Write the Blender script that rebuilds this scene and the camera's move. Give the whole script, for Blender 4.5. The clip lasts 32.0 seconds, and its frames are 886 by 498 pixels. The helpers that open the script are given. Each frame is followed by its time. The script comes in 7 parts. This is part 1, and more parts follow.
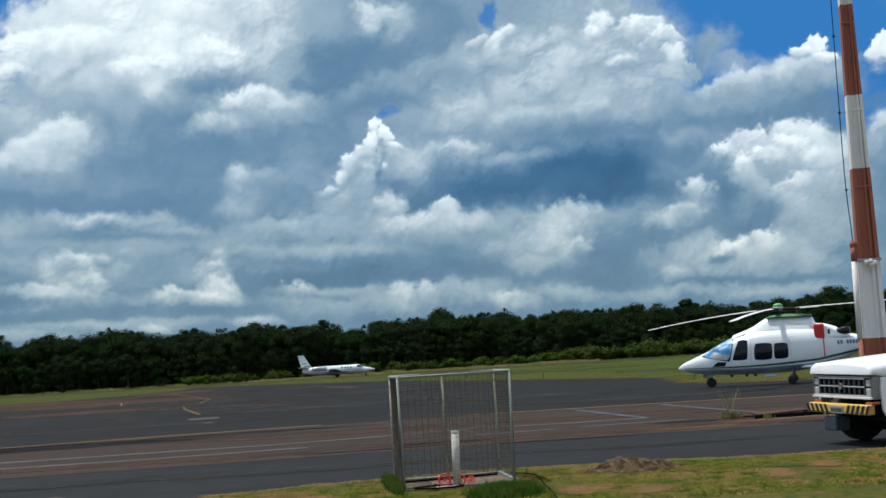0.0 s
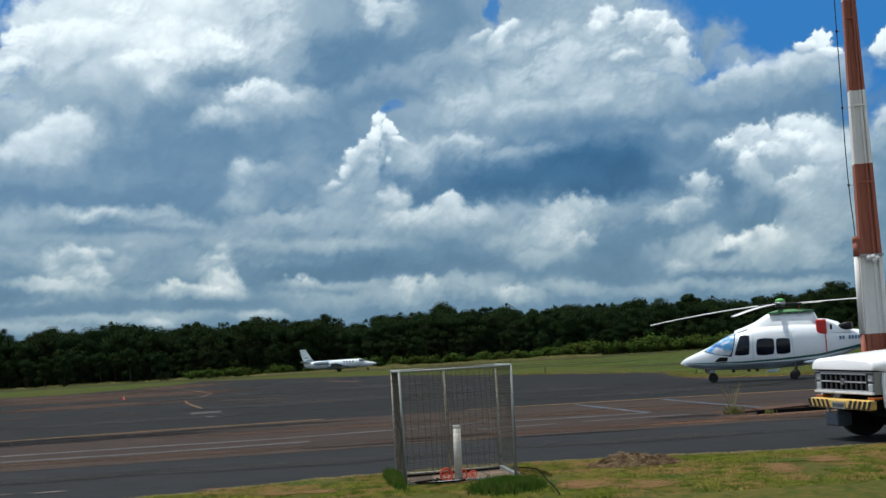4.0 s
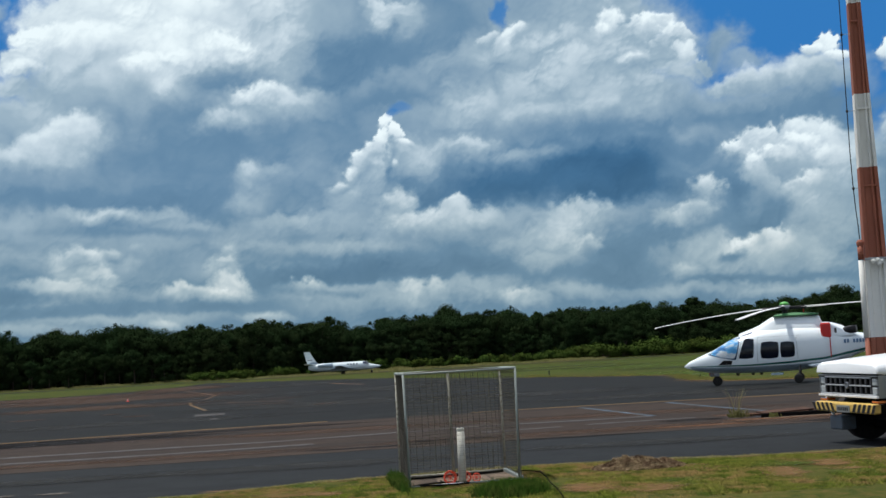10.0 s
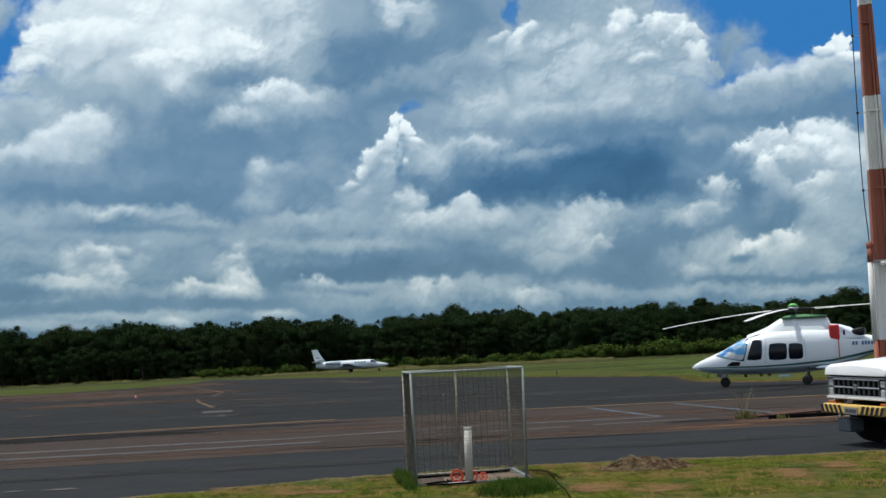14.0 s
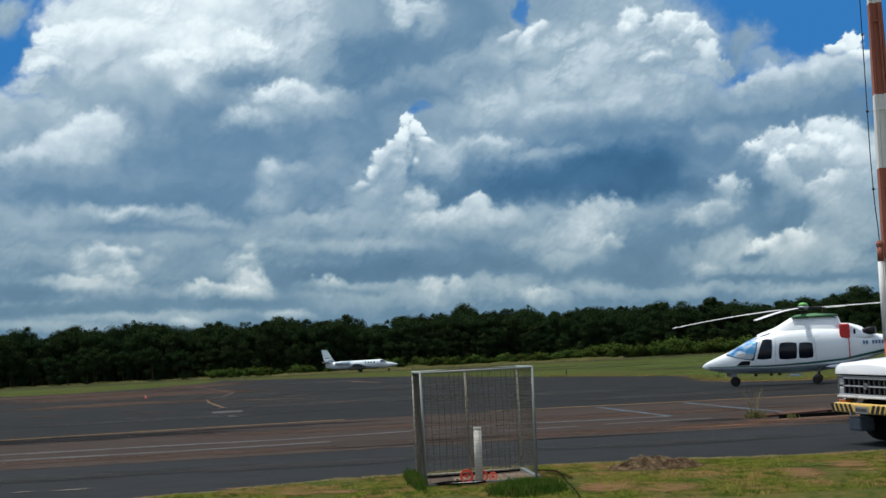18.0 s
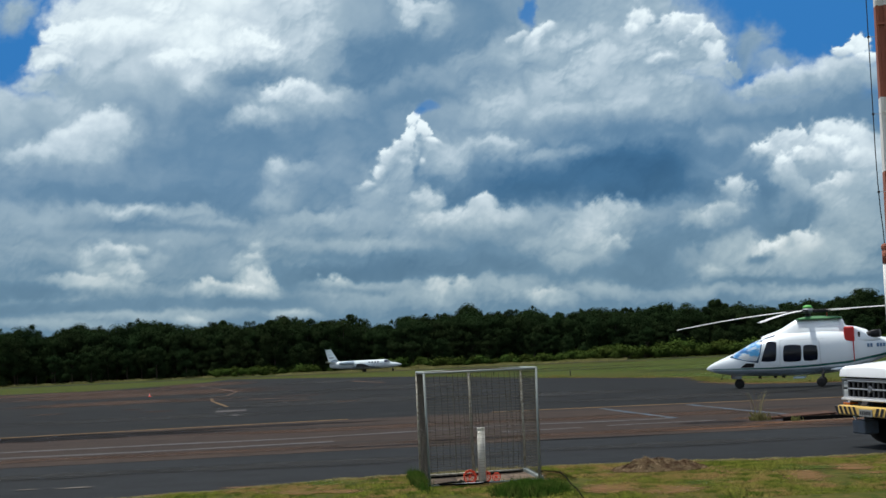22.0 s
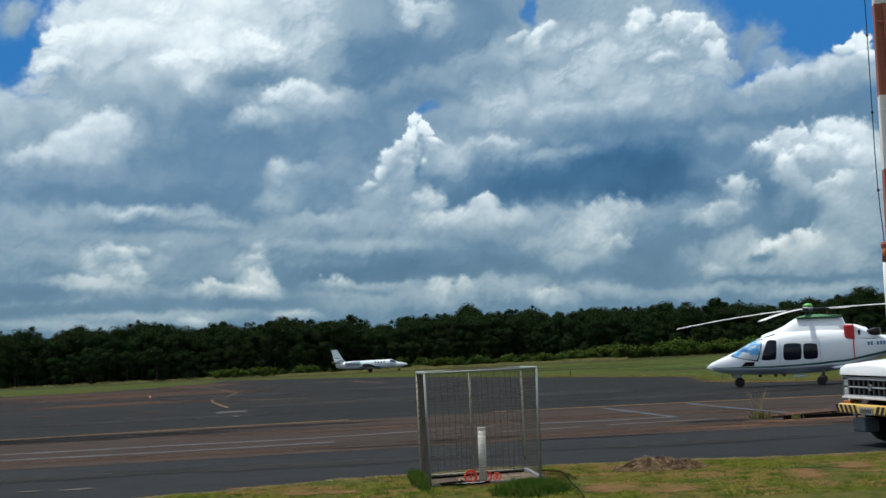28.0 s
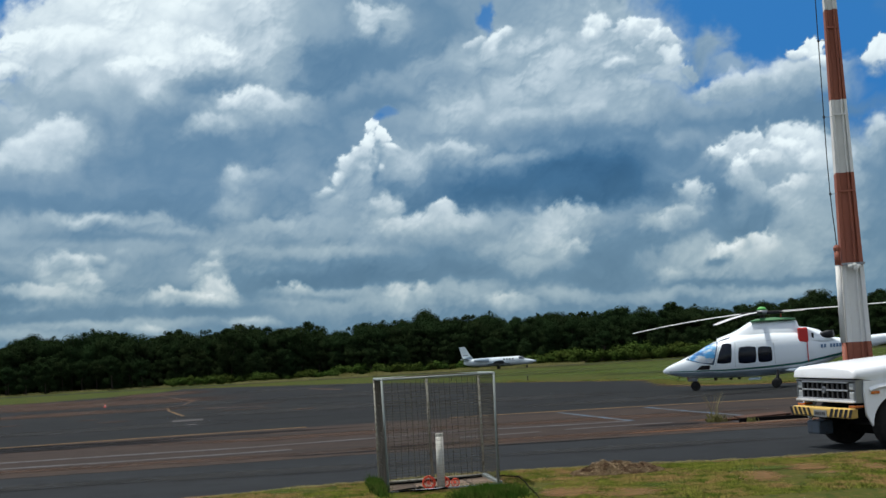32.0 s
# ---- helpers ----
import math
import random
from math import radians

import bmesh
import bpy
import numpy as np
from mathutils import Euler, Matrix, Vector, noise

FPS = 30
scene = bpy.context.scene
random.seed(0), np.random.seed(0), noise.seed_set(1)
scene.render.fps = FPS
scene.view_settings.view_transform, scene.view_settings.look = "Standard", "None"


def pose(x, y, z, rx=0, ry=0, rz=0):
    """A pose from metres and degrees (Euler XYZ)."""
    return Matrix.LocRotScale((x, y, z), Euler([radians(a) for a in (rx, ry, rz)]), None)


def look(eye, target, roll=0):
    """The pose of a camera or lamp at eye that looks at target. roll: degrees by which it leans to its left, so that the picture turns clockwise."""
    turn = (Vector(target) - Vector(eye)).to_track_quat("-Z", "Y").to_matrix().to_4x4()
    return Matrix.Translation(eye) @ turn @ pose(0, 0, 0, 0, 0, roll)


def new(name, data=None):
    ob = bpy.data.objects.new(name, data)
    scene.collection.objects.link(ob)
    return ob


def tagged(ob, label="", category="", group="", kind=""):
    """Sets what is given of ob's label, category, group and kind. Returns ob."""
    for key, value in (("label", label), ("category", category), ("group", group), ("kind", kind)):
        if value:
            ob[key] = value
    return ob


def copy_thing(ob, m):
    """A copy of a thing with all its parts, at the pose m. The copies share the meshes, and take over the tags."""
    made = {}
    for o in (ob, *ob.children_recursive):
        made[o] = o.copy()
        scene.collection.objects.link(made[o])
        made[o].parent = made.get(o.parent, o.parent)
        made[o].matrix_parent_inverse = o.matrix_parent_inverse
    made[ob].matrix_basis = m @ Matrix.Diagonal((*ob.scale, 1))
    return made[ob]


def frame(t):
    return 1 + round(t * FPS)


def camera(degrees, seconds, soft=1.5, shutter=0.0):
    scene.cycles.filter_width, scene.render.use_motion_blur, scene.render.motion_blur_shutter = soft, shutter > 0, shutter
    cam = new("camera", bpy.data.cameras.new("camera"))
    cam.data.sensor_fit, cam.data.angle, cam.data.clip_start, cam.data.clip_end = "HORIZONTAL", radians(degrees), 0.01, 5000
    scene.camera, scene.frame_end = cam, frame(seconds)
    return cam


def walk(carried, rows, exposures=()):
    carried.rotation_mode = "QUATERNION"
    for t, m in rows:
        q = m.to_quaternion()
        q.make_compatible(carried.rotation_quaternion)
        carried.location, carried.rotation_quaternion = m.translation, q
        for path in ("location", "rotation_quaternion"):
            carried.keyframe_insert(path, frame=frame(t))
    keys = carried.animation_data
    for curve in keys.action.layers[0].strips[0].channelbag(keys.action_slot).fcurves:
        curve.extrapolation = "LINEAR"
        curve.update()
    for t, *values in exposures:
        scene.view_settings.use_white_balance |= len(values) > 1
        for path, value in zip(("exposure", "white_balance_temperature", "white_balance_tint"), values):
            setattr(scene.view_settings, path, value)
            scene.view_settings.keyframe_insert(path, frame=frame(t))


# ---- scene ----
cam = camera(36.9, 32.0, soft=1.5)
EYE_HEIGHT = 1.9
walk(cam, [(t, pose(0, 0, EYE_HEIGHT, rx, ry, rz)) for t, rx, ry, rz in (
    (0, 94.801, 3.509, -0.326),
    (0.5, 94.722, 3.531, -0.517),
    (1, 94.725, 3.525, -0.466),
    (1.5, 94.680, 3.541, -0.369),
    (2, 94.633, 3.538, -0.179),
    (2.5, 94.610, 3.438, -0.219),
    (3, 94.573, 3.402, -0.346),
    (3.5, 94.560, 3.377, -0.304),
    (5.5, 94.633, 3.456, -0.116),
    (6, 94.632, 3.494, -0.241),
    (6.5, 94.562, 3.406, -0.192),
    (7, 94.507, 3.386, -0.218),
    (7.5, 94.527, 3.278, -0.213),
    (8, 94.545, 3.271, -0.118),
    (8.5, 94.585, 3.343, -0.067),
    (9, 94.635, 3.340, -0.083),
    (9.5, 94.676, 3.373, -0.086),
    (10, 94.695, 3.265, -0.070),
    (10.5, 94.567, 3.259, -0.047),
    (11, 94.581, 3.127, -0.247),
    (11.5, 94.649, 3.007, 0.196),
    (12, 94.693, 2.939, 0.234),
    (12.5, 94.759, 2.908, 0.103),
    (13, 94.766, 2.890, 0.241),
    (13.5, 94.751, 2.841, 0.206),
    (14, 94.663, 2.790, 0.259),
    (14.5, 94.661, 2.843, 0.320),
    (16.5, 94.670, 2.897, 0.511),
    (17, 94.712, 2.917, 0.592),
    (17.5, 94.737, 2.951, 0.658),
    (18, 94.678, 2.898, 0.671),
    (18.5, 94.690, 2.830, 0.787),
    (19, 94.695, 2.797, 1.004),
    (19.5, 94.780, 2.815, 0.894),
    (20, 94.846, 2.581, 0.687),
    (20.4, 94.738, 2.798, 1.043),
    (20.5, 94.761, 2.631, 0.992),
    (21, 94.721, 2.625, 0.878),
    (21.5, 94.715, 2.601, 0.873),
    (22, 94.702, 2.555, 0.841),
    (22.5, 94.673, 2.596, 0.790),
    (23, 94.702, 2.589, 0.867),
    (23.5, 94.748, 2.588, 0.934),
    (24, 94.737, 2.654, 0.926),
    (24.5, 94.754, 2.699, 0.975),
    (25, 94.725, 2.736, 0.988),
    (25.5, 94.780, 2.683, 0.951),
    (27.5, 94.718, 2.751, 0.838),
    (28, 94.703, 2.812, 0.851),
    (28.5, 94.706, 2.841, 0.764),
    (29, 94.723, 2.934, 0.618),
    (29.5, 94.753, 2.959, 0.483),
    (30, 94.779, 3.043, 0.278),
    (30.5, 94.800, 3.047, 0.171),
    (31, 94.815, 3.096, 0.056),
    (31.5, 94.861, 3.221, -0.305),
    (32, 94.863, 3.321, -0.985),
)], exposures=((0.0, 0.06), (7.0, 0.05), (11.0, -0.01), (32.0, -0.01)))

# ---- world and sun ----
SUN_ELEVATION, SUN_AZIMUTH = 71.0, -62.0    # azimuth from +y towards +x
world = bpy.data.worlds.new("world")
scene.world = world
world.use_nodes = True
wn, wl = world.node_tree.nodes, world.node_tree.links
sky = wn.new("ShaderNodeTexSky")
sky.sky_type, sky.sun_disc = "NISHITA", False
sky.sun_elevation, sky.sun_rotation = radians(SUN_ELEVATION), radians(SUN_AZIMUTH)
sky.altitude, sky.dust_density = 600, 1.0
wn["Background"].inputs["Strength"].default_value = 0.12
# broken cumulus all round the sky
wco, wmap, wnoise, wramp, wmix = (wn.new("ShaderNode" + k) for k in ("TexCoord", "Mapping", "TexNoise", "ValToRGB", "Mix"))
wmap.inputs["Scale"].default_value = (2.2, 2.2, 5.0)
wnoise.inputs["Scale"].default_value, wnoise.inputs["Detail"].default_value = 1.6, 7
wramp.color_ramp.elements[0].position, wramp.color_ramp.elements[1].position = 0.42, 0.58
wmix.data_type = "RGBA"
wmix.inputs[7].default_value = (6.2, 6.5, 6.9, 1)
wl.new(wco.outputs["Generated"], wmap.inputs["Vector"])
wl.new(wmap.outputs[0], wnoise.inputs["Vector"])
wl.new(wnoise.outputs["Fac"], wramp.inputs[0])
wl.new(wramp.outputs["Color"], wmix.inputs["Factor"])
wl.new(sky.outputs["Color"], wmix.inputs[6])
wl.new(wmix.outputs[2], wn["Background"].inputs["Color"])
sun = new("sun", bpy.data.lights.new("sun", "SUN"))
sun.data.energy, sun.data.angle, sun.data.color = 4.2, radians(0.55), (1.0, 0.96, 0.9)
ce = math.cos(radians(SUN_ELEVATION))
sun.matrix_world = look((60 * ce * math.sin(radians(SUN_AZIMUTH)), 60 * ce * math.cos(radians(SUN_AZIMUTH)),
                         60 * math.sin(radians(SUN_ELEVATION))), (0, 0, 0))

# ---- materials ----
def shader(name, colour, rough=0.6, metal=0.0, spots=(), bump=(), coat=0.0, vary=0.0, spec=0.5):
    """A principled material. spots: (scale, colour, low, high, stretch) layers of noise over the base colour;
    bump: (scale, height in metres) layers of relief; vary: brightness varied from object to object or island to island."""
    m = bpy.data.materials.new(name)
    m.use_nodes = True
    n, l = m.node_tree.nodes, m.node_tree.links
    b = n["Principled BSDF"]
    b.inputs["Roughness"].default_value, b.inputs["Metallic"].default_value = rough, metal
    b.inputs["Coat Weight"].default_value = coat
    b.inputs["Specular IOR Level"].default_value = spec
    geo = n.new("ShaderNodeNewGeometry")
    co = n.new("ShaderNodeTexCoord")
    base = n.new("ShaderNodeRGB")
    base.outputs[0].default_value = (*colour, 1)
    last = base.outputs[0]
    for scale, tint, low, high, stretch in spots:
        mp = n.new("ShaderNodeMapping")
        mp.inputs["Scale"].default_value = stretch
        l.new(co.outputs["Object"], mp.inputs["Vector"])
        tx = n.new("ShaderNodeTexNoise")
        tx.inputs["Scale"].default_value, tx.inputs["Detail"].default_value = scale, 6
        tx.inputs["Roughness"].default_value = 0.62
        l.new(mp.outputs[0], tx.inputs["Vector"])
        rng = n.new("ShaderNodeMapRange")
        rng.inputs["From Min"].default_value, rng.inputs["From Max"].default_value = low, high
        l.new(tx.outputs["Fac"], rng.inputs["Value"])
        mix = n.new("ShaderNodeMix")
        mix.data_type = "RGBA"
        l.new(rng.outputs[0], mix.inputs["Factor"])
        l.new(last, mix.inputs[6])
        mix.inputs[7].default_value = (*tint, 1)
        last = mix.outputs[2]
    if vary:
        hsv = n.new("ShaderNodeHueSaturation")
        oi = n.new("ShaderNodeObjectInfo")
        add = n.new("ShaderNodeMath")
        add.operation = "ADD"
        l.new(geo.outputs["Random Per Island"], add.inputs[0])
        l.new(oi.outputs["Random"], add.inputs[1])
        rng = n.new("ShaderNodeMapRange")
        rng.inputs["From Max"].default_value = 2.0
        rng.inputs["To Min"].default_value, rng.inputs["To Max"].default_value = 1 - vary, 1 + vary
        l.new(add.outputs[0], rng.inputs["Value"])
        l.new(rng.outputs[0], hsv.inputs["Value"])
        l.new(last, hsv.inputs["Color"])
        hue = n.new("ShaderNodeMapRange")
        hue.inputs["To Min"].default_value, hue.inputs["To Max"].default_value = 0.5 - 0.06 * vary, 0.5 + 0.06 * vary
        l.new(oi.outputs["Random"], hue.inputs["Value"])
        l.new(hue.outputs[0], hsv.inputs["Hue"])
        last = hsv.outputs[0]
    l.new(last, b.inputs["Base Color"])
    normal = None
    for scale, height in bump:
        tx = n.new("ShaderNodeTexNoise")
        tx.inputs["Scale"].default_value, tx.inputs["Detail"].default_value = scale, 5
        l.new(co.outputs["Object"], tx.inputs["Vector"])
        bp = n.new("ShaderNodeBump")
        bp.inputs["Distance"].default_value, bp.inputs["Strength"].default_value = height, 0.8
        l.new(tx.outputs["Fac"], bp.inputs["Height"])
        if normal:
            l.new(normal, bp.inputs["Normal"])
        normal = bp.outputs[0]
    if normal:
        l.new(normal, b.inputs["Normal"])
    return m



def ragged(name, colour, tint, scale=1.2, rough=0.9, strength=0.9):
    """Thin dirt, oil or worn paint: solid where the mesh's fade is high, eaten away by noise towards its edge."""
    m = shader(name, colour, rough, spots=((scale * 2.3, tint, 0.42, 0.66, (0.5, 1, 1)),), spec=0.06)
    n, l = m.node_tree.nodes, m.node_tree.links
    fade, co, tx = n.new("ShaderNodeAttribute"), n.new("ShaderNodeTexCoord"), n.new("ShaderNodeTexNoise")
    fade.attribute_name = "fade"
    tx.inputs["Scale"].default_value, tx.inputs["Detail"].default_value, tx.inputs["Roughness"].default_value = scale, 8, 0.65
    mp = n.new("ShaderNodeMapping")
    mp.inputs["Scale"].default_value = (0.35, 1, 1)
    l.new(co.outputs["Object"], mp.inputs["Vector"])
    l.new(mp.outputs[0], tx.inputs["Vector"])
    add = n.new("ShaderNodeMath")
    add.operation = "ADD"
    l.new(fade.outputs["Fac"], add.inputs[0])
    l.new(tx.outputs["Fac"], add.inputs[1])
    rng = n.new("ShaderNodeMapRange")
    rng.interpolation_type = "SMOOTHSTEP"
    rng.inputs["From Min"].default_value, rng.inputs["From Max"].default_value, rng.inputs["To Max"].default_value = 0.55, 1.15, strength
    l.new(add.outputs[0], rng.inputs["Value"])
    clear, mix = n.new("ShaderNodeBsdfTransparent"), n.new("ShaderNodeMixShader")
    l.new(rng.outputs[0], mix.inputs[0])
    l.new(clear.outputs[0], mix.inputs[1])
    l.new(n["Principled BSDF"].outputs[0], mix.inputs[2])
    l.new(mix.outputs[0], n["Material Output"].inputs["Surface"])
    return m


ONE = (1, 1, 1)
